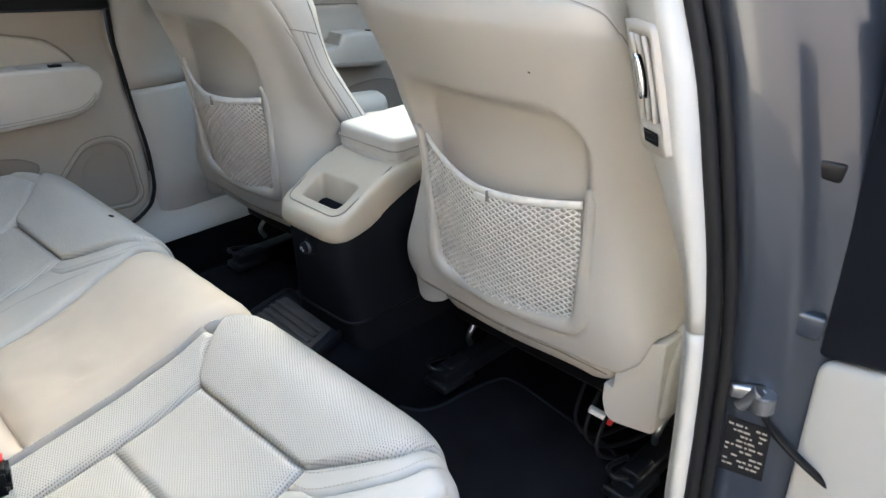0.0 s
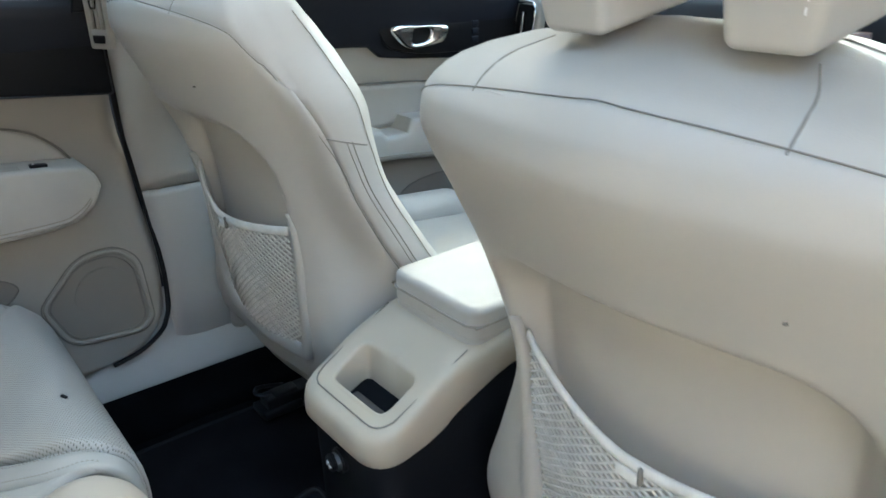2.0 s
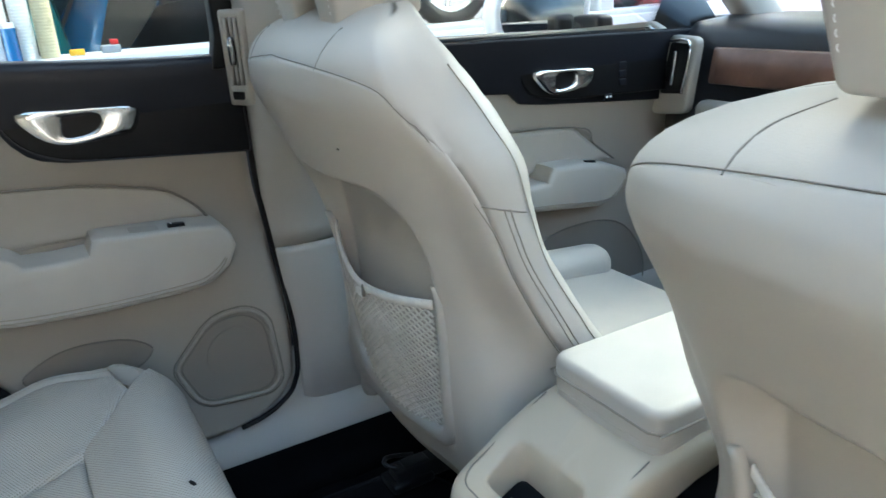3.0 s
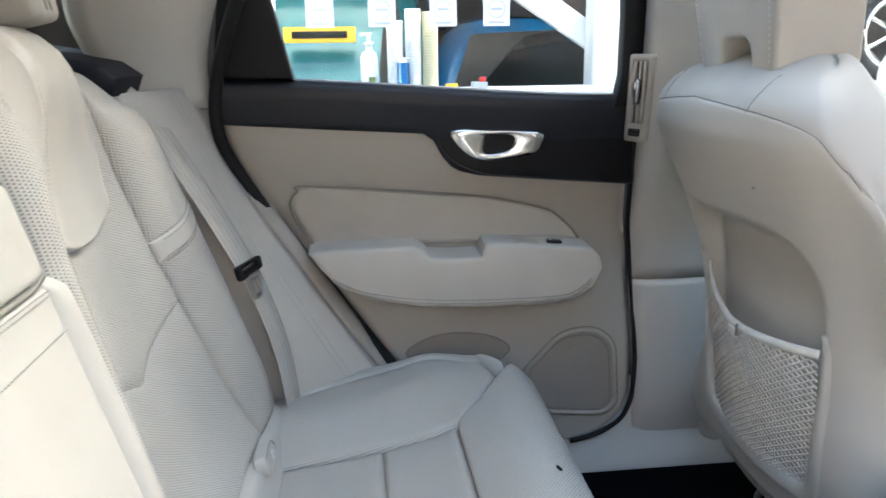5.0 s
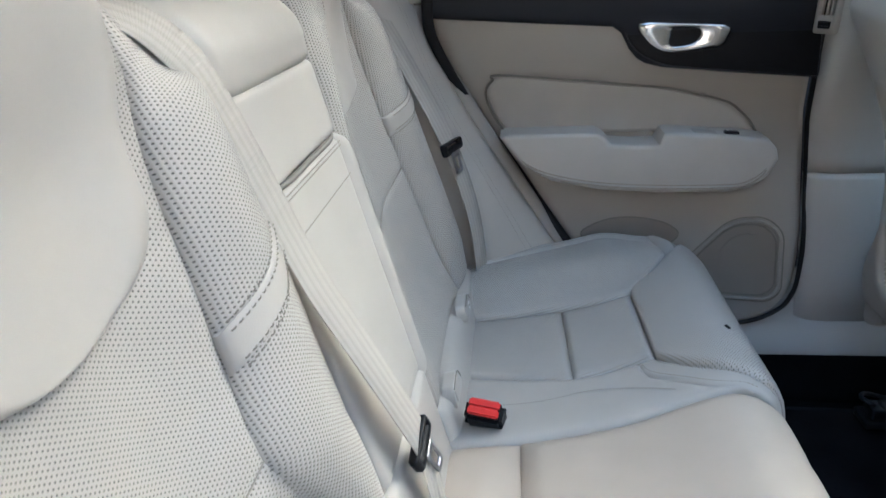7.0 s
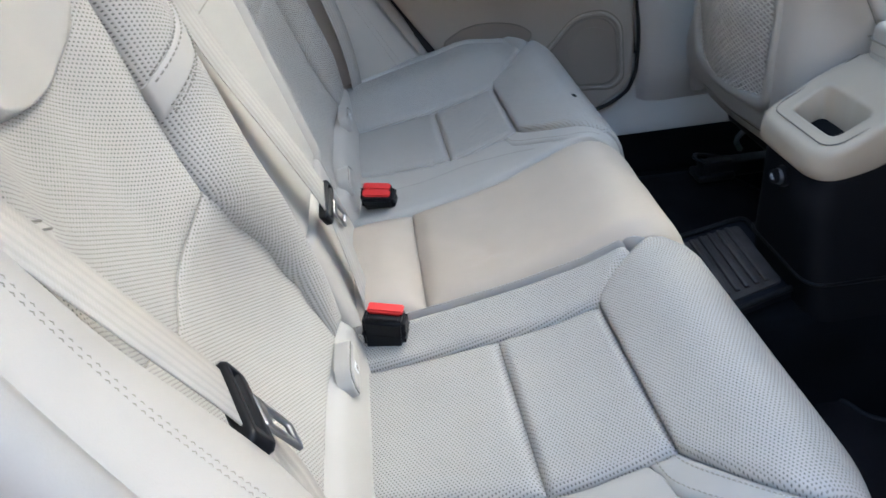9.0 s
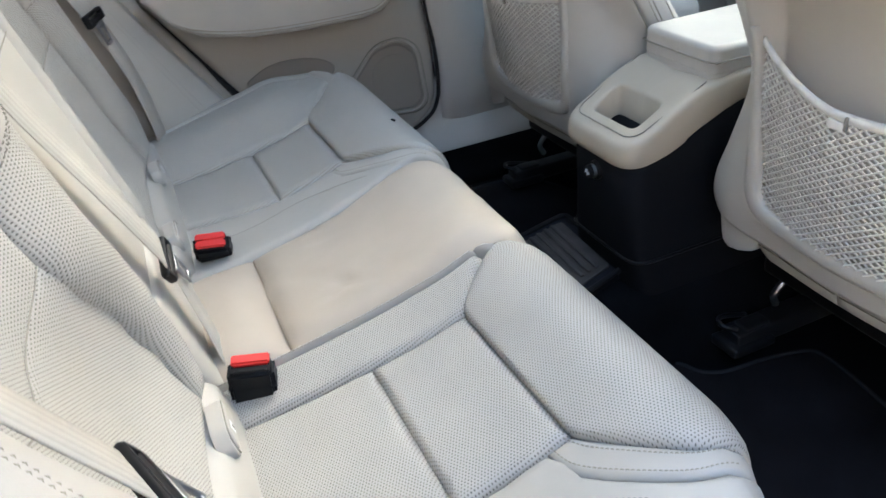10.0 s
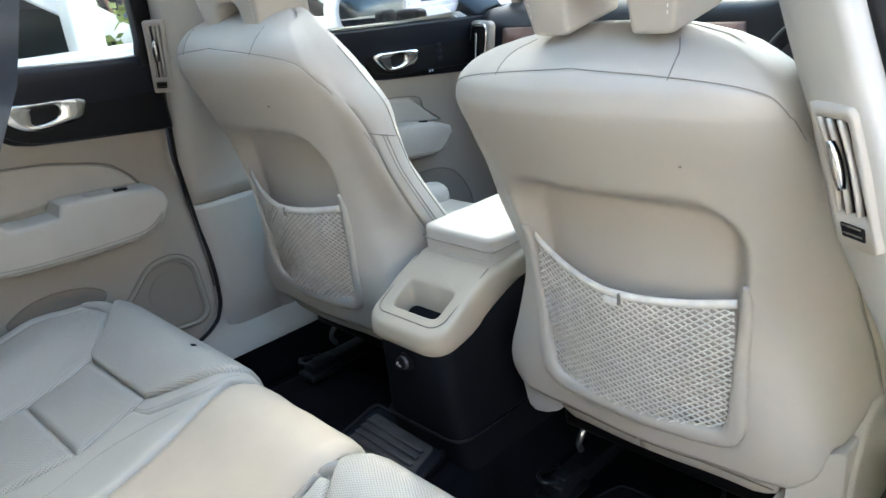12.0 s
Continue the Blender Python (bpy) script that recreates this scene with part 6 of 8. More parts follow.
    put(tube("speaker_rim", [(-DX(b) + 0.002, a, b) for a, b in sp], 0.0042, M_TRIM, n=8, closed=True, per=1), t)
    put(tube("speaker_groove", [skin(0.0035)(-0.081 + (a + 0.081) * 0.90, 0.29 + (b - 0.29) * 0.90, 0) for a, b in sp], 0.0016, M_PIPING, n=5, closed=True, per=1), t)
    put(tube("speaker_groove", [skin(0.0012)(-0.081 + (a + 0.081) * 1.075, 0.29 + (b - 0.29) * 1.075, 0) for a, b in sp], 0.0014, M_PIPING, n=5, closed=True, per=1), t)
    put(disc("speaker_dish", 0.055, 0.004, (-0.7262, -0.060, 0.295), M_SPEAKER, turn=(0, 90, 0), seg=40, bevel=0.0018), t)
    # seal round the door's edge, run on low down in place of a shadow
    seal = [(-DX(z) + 0.008, DL(z) - 0.002, z) for z in (0.10, 0.17, 0.25, 0.345, 0.48, 0.62, 0.73, 0.79)] + [(-0.645, -0.672, 0.87), (-0.61, -0.63, 0.97), (-0.58, -0.565, 1.10), (-0.56, -0.45, 1.19)]
    put(tube("seal", seal, 0.0105, M_RUBBER, n=8, flat=1.0), t)
    # the lowest stretch of this black tube draws the shadow under the door corner
    seal = [(-DX(z) + 0.001, DR(z) + 0.0045, z - 0.003) for z in (0.152, 0.160, 0.172, 0.192, 0.212, 0.24, 0.29, 0.33, 0.40, 0.49, 0.58, 0.66, 0.76)] + [(-0.645, 0.004, 0.86), (-0.61, -0.004, 0.98), (-0.58, -0.02, 1.15)]
    put(tube("seal", seal, 0.0048, M_RUBBER, n=8), t)
    # window frame: dark quarter piece, post at the pillar, top rail
    q = [(-0.684, 0.855), (-0.560, 0.853), (-0.570, 0.90), (-0.585, 0.97), (-0.590, 1.10), (-0.62, 1.12), (-0.66, 1.0)]
    put(slab("quarter_panel", q, M_BLACK, None, lambda a, b, d: (-0.672 + 0.10 * (b - 0.85) * 1.2 + d, a, b), 0.0, 0.028, bevel=0.006), t)
    ps = [(-0.040, 0.80), (0.012, 0.80), (0.004, 0.95), (-0.012, 1.15), (-0.055, 1.15), (-0.036, 0.95), (-0.032, 0.85)]
    put(slab("window_post", ps, M_BLACK, None, lambda a, b, d: (-0.672 + 0.12 * (b - 0.85) + d, a, b), 0.0, 0.030, bevel=0.005), t)
    tp = [(-0.62, 1.09), (-0.03, 1.13), (-0.03, 1.19), (-0.60, 1.16)]
    put(slab("window_rail", tp, M_BLACK, None, lambda a, b, d: (-0.64 + d, a, b), 0.0, 0.03, bevel=0.005), t)
    pane = ob_mesh("window_pane", [(-0.668, -0.64, 0.80), (-0.668, 0.0, 0.80), (-0.628, -0.02, 1.14), (-0.628, -0.60, 1.14)], [(0, 1, 2, 3)], M_PANE, smooth=False)
    pane.visible_shadow = False
    put(pane, t)
    put(block("door_skin", (0.012, 0.74, 0.80), (-0.80, -0.31, 0.40), M_PAINT, bevel=0.004), t)


rear_door()

# ---- belts, buckles, anchor covers, rear headrests ----
def axes(at, across, normal):
    """Place with x along across, y along normal and z up the remaining way."""
    x, y = Vector(across).normalized(), Vector(normal)
    y = (y - x * y.dot(x)).normalized()
    z = x.cross(y)
    return Matrix(((x.x, y.x, z.x, at[0]), (x.y, y.y, z.y, at[1]), (x.z, y.z, z.z, at[2]), (0, 0, 0, 1)))


def tongue(t, at, across, normal, size=1.0):
    """Black slotted slider through which the strap runs, lying along across, with its steel latch plate."""
    m = axes(at, across, normal) @ Matrix.Scale(size, 4)

    def loop(name, out, inn, d0, d1, bev, mat, label):
        k = len(out)
        verts, faces = [], []
        rows = [(inn, d0, 0), (out, d0, bev), (out, d0 + bev, 0), (out, d1 - bev, 0), (out, d1, bev), (inn, d1, 0)]
        for ring, d, ins in rows:
            for a, b in ring:
                f = 1 - ins / max(0.008, math.hypot(a, b)) if ins else 1.0
                verts.append(m @ Vector((a * f, d, b * f)))
        for r in range(len(rows)):
            q = (r + 1) % len(rows)
            for i in range(k):
                faces.append((r * k + i, r * k + (i + 1) % k, q * k + (i + 1) % k, q * k + i))
        return put(ob_mesh(name, verts, faces, mat, smooth=True, label=label), t)

    loop("slider", rounded([(-0.034, -0.014), (0.034, -0.016), (0.036, 0.010), (-0.036, 0.008)], 0.006), rounded([(-0.025, -0.003), (0.025, -0.003), (0.025, 0.004), (-0.025, 0.004)], 0.001), -0.006, 0.0065, 0.003, M_BLACK, "black plastic slider")
    loop("latch", rounded([(-0.015, -0.012), (0.015, -0.012), (0.012, -0.058), (-0.012, -0.058)], 0.004), rounded([(-0.007, -0.024), (0.007, -0.024), (0.007, -0.050), (-0.007, -0.050)], 0.002), 0.0035, 0.0065, 0.0004, M_STEEL, "steel latch plate")


def belts():
    t = thing("seat_belt", "pale woven centre seat belt hanging with its latch", "seat belt", (0.2, -0.7, 0.3), group="rear seat belts")
    put(strap("webbing", [(0.30, -0.850, 0.858), (0.255, -0.806, 0.868), (0.222, -0.780, 0.858), (0.204, -0.757, 0.832), (0.199, -0.741, 0.80), (0.192, -0.725, 0.757), (0.176, -0.692, 0.656), (0.150, -0.665, 0.578), (0.120, -0.640, 0.499), (0.092, -0.620, 0.425), (0.094, -0.604, 0.34), (0.112, -0.590, 0.26)], 0.044, M_BELT, None, face=[(0.2, 0.2, 0.95), (0.2, 0.3, 0.9), (0.2, 0.55, 0.75), (0.15, 0.85, 0.45), (0.12, 0.95, 0.35)] + [(0.10, 1, 0.3)] * 7), t)
    tongue(t, (0.096, -0.624, 0.436), (0.88, -0.06, -0.40), (0.12, 1, 0.3), 0.82)
    t = thing("seat_belt", "pale woven seat belt across the near backrest with its latch", "seat belt", (0.6, -0.68, 0.3), group="rear seat belts")
    lean = (-0.30, 0.86, 0.42)
    put(strap("webbing", [(0.655, -0.752, 0.885), (0.633, -0.730, 0.812), (0.610, -0.704, 0.738), (0.583, -0.674, 0.650), (0.556, -0.645, 0.561), (0.552, -0.636, 0.52), (0.545, -0.622, 0.45), (0.556, -0.606, 0.36), (0.58, -0.595, 0.27)], 0.048, M_BELT, None, face=[lean] * 5 + [(-0.2, 0.88, 0.40), (0.0, 0.95, 0.25), (0.09, 0.97, 0.23), (0.09, 0.97, 0.23)]), t)
    tongue(t, (0.557, -0.643, 0.556), (0.92, 0.38, -0.12), lean, 0.95)
    t = thing("seat_belt", "pale woven far seat belt along the side bolster", "seat belt", (-0.58, -0.66, 0.3), group="rear seat belts")
    put(strap("webbing", [(-0.545, -0.790, 0.842), (-0.550, -0.765, 0.815), (-0.560, -0.722, 0.74), (-0.575, -0.655, 0.60), (-0.590, -0.620, 0.50), (-0.61, -0.60, 0.40), (-0.63, -0.59, 0.28)], 0.047, M_BELT, None, face=(0.45, 1, 0.2)), t)
    tongue(t, (-0.573, -0.641, 0.575), (0.88, -0.42, -0.1), (0.45, 1, 0.2), 0.9)


belts()


def buckle(at, across, up, deep, label, double=False):
    t = thing("belt_buckle", label, "belt buckle", at, group="belt buckles")
    x, z = Vector(across).normalized(), Vector(up).normalized()
    m = axes(at, x, z.cross(x))

    def bx(name, size, loc, mat, bev, lab=""):
        bm = bmesh.new()
        bmesh.ops.create_cube(bm, size=1.0)
        bmesh.ops.scale(bm, vec=size, verts=bm.verts)
        bmesh.ops.bevel(bm, geom=bm.edges[:], offset=bev, segments=3, affect="EDGES", clamp_overlap=True)
        bmesh.ops.transform(bm, matrix=m @ Matrix.Translation(loc), verts=bm.verts)
        put(part(name, bm, mat, smooth=True, label=lab), t)

    bx("housing", (0.052, 0.028, deep), (0, 0, -deep / 2 - 0.001), M_BLACK, 0.005)
    bx("collar", (0.0530, 0.0290, 0.003), (0, 0, -0.024), M_BLACK, 0.001)
    # sloping red button let into the housing's rim, with the latch slot beside it
    for f, d, h in (((0.0, 0.0055), 0.0125, 0.0045),) if not double else (((0.0, 0.0068), 0.0085, 0.0045), ((0.0, -0.0045), 0.0085, 0.0045)):
        bm = bmesh.new()
        bmesh.ops.create_cube(bm, size=1.0)
        bmesh.ops.scale(bm, vec=(0.044, d, 0.020), verts=bm.verts)
        for v in bm.verts:
            if v.co.z < 0:
                v.co.x *= 0.74
            if v.co.y > 0:
                v.co.y += 0.0032
        bmesh.ops.bevel(bm, geom=bm.edges[:], offset=0.0022, segments=3, affect="EDGES", clamp_overlap=True)
        bmesh.ops.transform(bm, matrix=m @ Matrix.Translation((f[0], f[1], h - 0.010)), verts=bm.verts)
        put(part("button", bm, M_RED, smooth=True, label="red release button"), t)
    bx("slot", (0.036, 0.0045, 0.004), (0, -0.0085, -0.0008), M_BLACK, 0.001)


buckle((-0.128, -0.570, 0.322), (0.2, 0.97, -0.06), (0.62, -0.12, 0.77), 0.055, "red and black belt buckle in the seat gap", True)
buckle((0.186, -0.572, 0.326), (0.25, 0.96, -0.09), (0.12, 0.0, 0.99), 0.055, "red and black belt buckle standing in the seat gap")


def anchor_cover(x, z, y, mark, side):
    t = thing("anchor_cover", "blond plastic child seat anchor flap between cushion and backrest", "anchor cover", (x, y, z), group="anchor covers")
    m = pose(x, y, z, 14, 0, 0)
    out = rounded([(-0.036, 0.004), (-0.030, 0.016), (0.020, 0.017), (0.037, 0.002), (0.037, -0.012), (0.026, -0.017), (-0.034, -0.015)], [0.006, 0.008, 0.012, 0.006, 0.006, 0.006, 0.006])

    def to3(a, b, d):
        return m @ Vector((a * side, d, b))

    put(slab("plate", out, M_SHELL, None, to3, -0.014, 0.0030, bevel=0.002), t)
    put(slab("flap", rounded([(-0.028, 0.010), (0.018, 0.011), (0.030, 0.000), (0.030, -0.008), (-0.028, -0.009)], 0.004), M_SHELL, None, to3, 0.000, 0.0052, bevel=0.0018), t)
    put(tube("groove", [to3(a, b, 0.0034) for a, b in ((-0.028, 0.0125), (0.019, 0.0135), (0.033, 0.001), (0.033, -0.010))], 0.0009, M_PIPING, n=5, per=3), t)
    if mark:
        put(slab("mark", [(-0.002, -0.005), (0.010, -0.005), (0.010, 0.006), (-0.002, 0.006)], M_WHITE, None, to3, 0.0045, 0.0056, bevel=0.0003), t)
        put(slab("mark", [(0.001, -0.002), (0.006, -0.003), (0.006, 0.002), (0.002, 0.003)], M_STITCH, None, to3, 0.0052, 0.0061, bevel=0), t)


anchor_cover(0.262, 0.318, -0.612, True, 1)
anchor_cover(-0.440, 0.322, -0.612, True, -1)
anchor_cover(-0.190, 0.318, -0.612, False, -1)


def rear_headrest(x, y, z, tall):
    t = thing("rear_headrest", "raised blond leather rear headrest on two stout feet", "headrest", (x, y, z), group="rear headrests")
    lean = Matrix.Translation((x, y, z)) @ Euler((radians(12), 0, 0)).to_matrix().to_4x4()
    out = rounded([(-0.105, -0.010), (-0.050, -0.010), (-0.042, 0.045), (0.042, 0.045), (0.050, -0.010), (0.105, -0.010), (0.120, 0.07), (0.105, tall), (-0.105, tall), (-0.120, 0.07)], [0.012, 0.012, 0.02, 0.02, 0.012, 0.012, 0.05, 0.05, 0.05, 0.05], 7)
    bm = bmesh.new()
    f = bm.faces.new([bm.verts.new((a, -0.06, b)) for a, b in out])
    ret = bmesh.ops.extrude_face_region(bm, geom=[f])
    bmesh.ops.translate(bm, verts=[g for g in ret["geom"] if isinstance(g, bmesh.types.BMVert)], vec=(0, 0.115, 0))
    ed = [e for e in bm.edges if abs(e.verts[0].co.y - e.verts[1].co.y) < 1e-6]
    bmesh.ops.bevel(bm, geom=ed, offset=0.016, segments=4, profile=0.5, affect="EDGES", clamp_overlap=True)
    bmesh.ops.transform(bm, matrix=lean, verts=bm.verts)
    put(part("pad", bm, M_LEATHER, smooth=True, angle=60), t)
    for s in (-1, 1):
        for dx in (0.0, 0.012):
            pts = [lean @ Vector((s * (0.066 + dx), 0.0560, q)) for q in (0.0, 0.04, 0.08, 0.13)]
            put(tube("seam", pts, 0.0011, M_STITCH, n=5), t)


rear_headrest(-0.262, -0.842, 0.930, 0.16)
rear_headrest(0.385, -0.832, 0.888, 0.16)

# ---- rear body: pillar trims, luggage cover, tailgate ----
for sign in (-1, 1):
    lo = [(sign * 0.672, -0.690, 0.812), (sign * 0.655, -0.690, 0.88), (sign * 0.625, -0.665, 0.96), (sign * 0.59, -0.61, 1.08), (sign * 0.565, -0.53, 1.19), (sign * 0.555, -0.42, 1.25)]
    hi = [(sign * 0.600, -0.815, 0.812), (sign * 0.600, -0.835, 0.88), (sign * 0.595, -0.86, 0.96), (sign * 0.575, -0.84, 1.08), (sign * 0.56, -0.78, 1.19), (sign * 0.55, -0.70, 1.25)]
    tagged(ruled("trim", lo, hi, M_PILLAR, None, nu=8, nv=26, thick=0.03, bow=0.012, way=(-sign * 0.8, 0.6, 0)), "pale grey rear pillar trim", "pillar trim", kind="structure")
    more = 0.0 if sign < 0 else 0.034
    lo2 = [(sign * 0.675 + more, -0.690, 0.808), (sign * 0.682 + more, -0.66, 0.70), (sign * 0.69 + more, -0.60, 0.58)]
    hi2 = [(sign * 0.600, -0.815, 0.808), (sign * 0.605, -0.80, 0.70), (sign * 0.61, -0.77, 0.58)]
    tagged(ruled("trim", lo2, hi2, M_PILLAR, None, nu=8, nv=16, thick=0.03, bow=0.010, way=(-sign * 0.8, 0.6, 0)), "pale grey lower rear pillar trim", "pillar trim", kind="structure")
    # charcoal ledge below the rear side window, and the side wall of the boot
    tagged(slab("trim", [(-1.80, 0.84), (-0.785, 0.84), (-0.775, 0.865), (-0.80, 0.885), (-1.0, 0.925), (-1.80, 0.925)], M_CHARCOAL, None, side_x, sign * 0.70, sign * 0.48, bevel=0.012), "charcoal ledge below the rear side window", "side trim", kind="structure")
    tagged(block("wall", (0.05, 1.10, 0.86), (sign * 0.66, -1.32, 0.43), M_CHARCOAL, bevel=0.01), "charcoal boot side lining", "side wall", kind="structure")
    tagged(slab("trim", [(-1.85, 0.92), (-1.55, 0.92), (-1.35, 1.16), (-1.45, 1.20), (-1.85, 1.05)], M_PILLAR, None, side_x, sign * 0.62, sign * 0.55, bevel=0.012), "pale grey tail pillar trim", "pillar trim", kind="structure")
tagged(block("tailgate", (1.16, 0.07, 0.90), (0, -1.86, 0.45), M_CHARCOAL, bevel=0.02), "charcoal tailgate lining at the boot end", "tailgate")


# panes behind the rear seats, darkened to hold back light from behind
for name, pts in (("window_rear", [(-0.58, -1.86, 0.90), (0.58, -1.86, 0.90), (0.56, -1.72, 1.15), (-0.56, -1.72, 1.15)]), ("window_quarter", [(-0.63, -1.80, 0.90), (-0.63, -0.80, 0.86), (-0.58, -0.80, 1.22), (-0.58, -1.72, 1.12)]), ("window_quarter", [(0.63, -1.80, 0.90), (0.63, -0.80, 0.86), (0.58, -0.80, 1.22), (0.58, -1.72, 1.12)])):
    tagged(ob_mesh(name, pts, [(0, 1, 2, 3)], M_REARCUT, smooth=False), "glass behind the rear seats, darkened to cut light", "window", kind="structure")


def luggage_cover():
    t = thing("luggage_cover", "tan fabric luggage cover pulled out behind the rear seats", "luggage cover", (0, -1.3, 0.88))
    put(block("cassette", (1.10, 0.10, 0.075), (0, -1.00, 0.855), M_COVER, bevel=0.018), t)
    put(block("cover", (1.08, 0.76, 0.012), (0, -1.42, 0.905), M_COVER, bevel=0.004), t)
    put(block("edge", (1.08, 0.012, 0.016), (0, -1.046, 0.905), M_COVER, bevel=0.005), t)
    put(tube("handle", [(-0.235, -1.14, 0.912), (-0.245, -1.14, 0.928), (-0.275, -1.145, 0.934), (-0.32, -1.15, 0.930), (-0.335, -1.15, 0.912)], 0.006, M_STEEL), t)
    put(disc("knob", 0.009, 0.012, (-0.325, -1.13, 0.935), M_TRIM_DULL, turn=(90, 0, 0)), t)


luggage_cover()

# ---- near side: seals, painted jamb, open door ----
def near_jamb():
    xs, ys = PIL_X[1], PIL_R[1]
    zs = [0.05, 0.15, 0.25, 0.35, 0.45, 0.55, 0.65, 0.75, 0.85, 0.95, 1.05, 1.15]
    g = thing("door_seal", "black rubber door seal along the pillar", "door seal", (0.72, 0.03, 0.1), group="door seals")
    put(tube("seal", [(xs(z) + 0.005, ys(z) + 0.003, z) for z in zs], 0.008, M_RUBBER, n=10), g)
    g = thing("door_seal", "black rubber door seal with a lip beside the painted pillar", "door seal", (0.74, 0.03, 0.1), group="door seals")
    put(tube("seal", [(xs(z) + 0.018, ys(z) + 0.013, z) for z in zs], 0.0072, M_RUBBER, n=10), g)
    rings = []
    for z in zs:
        x, y = xs(z) + 0.021, ys(z) + 0.013
        wide = 1.0
        sec = [(x, y), (x + 0.020, y + 0.010), (x + 0.045, y + 0.022), (x + 0.058, y + 0.033), (x + 0.066, y + 0.048), (x + 0.090, y + 0.060), (x + 0.105, y + 0.075), (x + 0.112, y + 0.13), (x + 0.0, y + 0.16)]
        rings.append([(a, b, z) for a, b in sec])
    tagged(loft_ring("pillar", rings, M_PAINT), "dark grey-blue painted door pillar", "pillar", kind="structure")

    def onj(z, k):
        x, y = xs(z) + 0.021, ys(z) + 0.013
        return Vector((x + 0.045 * k, y + 0.022 * k, z))

    # rating plate
    lab = thing("rating_plate", "black rating plate sticker with pale print on the door pillar", "sticker", tuple(onj(0.33, 0.5)))
    n = Vector((0.44, -0.9, 0))
    a, b, c, d = (onj(0.375, 0.12), onj(0.365, 1.06), onj(0.292, 1.06), onj(0.300, 0.10))
    put(ob_mesh("sheet", [p + n * 0.0015 for p in (a, b, c, d)] + [p - n * 0.001 for p in (a, b, c, d)], [(0, 1, 2, 3), (0, 4, 5, 1), (1, 5, 6, 2), (2, 6, 7, 3), (3, 7, 4, 0)], M_BLACK, smooth=False), lab)
    random.seed(5)
    for row in range(9):
        f = 0.08 + 0.094 * row
        q = 0.06
        while q < 0.86:
            w = random.uniform(0.05, 0.16)
            if random.random() < 0.8:
                p = [a.lerp(b, u).lerp(d.lerp(c, u), v) + n * 0.0022 for u, v in ((q, f), (min(0.93, q + w), f), (min(0.93, q + w), f + 0.035), (q, f + 0.035))]
                put(ob_mesh("print", p, [(0, 1, 2, 3)], M_STITCH, smooth=False), lab)
            q += w + random.uniform(0.02, 0.05)
    # check strap with its bolts
    st = thing("door_check", "dark steel door check strap with a hinged bolt", "door check", (0.76, 0.05, 0.40))
    put(disc("pivot", 0.013, 0.022, tuple(onj(0.408, 0.75) + n * 0.010), M_STEEL), st)
    put(disc("pivot", 0.008, 0.034, tuple(onj(0.408, 0.5) + n * 0.008), M_STEEL, turn=(0, 35, 0)), st)
    put(block("bracket", (0.036, 0.010, 0.016), tuple(onj(0.414, 0.45) + n * 0.006), M_STEEL, bevel=0.003, turn=(0, 0, 26)), st)
    put(tube("strap", [onj(0.405, 0.75) + n * 0.014, (0.800, 0.045, 0.372), (0.840, 0.055, 0.338), (0.90, 0.08, 0.29)], 0.0065, M_BLACK, flat=0.6), st)


near_jamb()


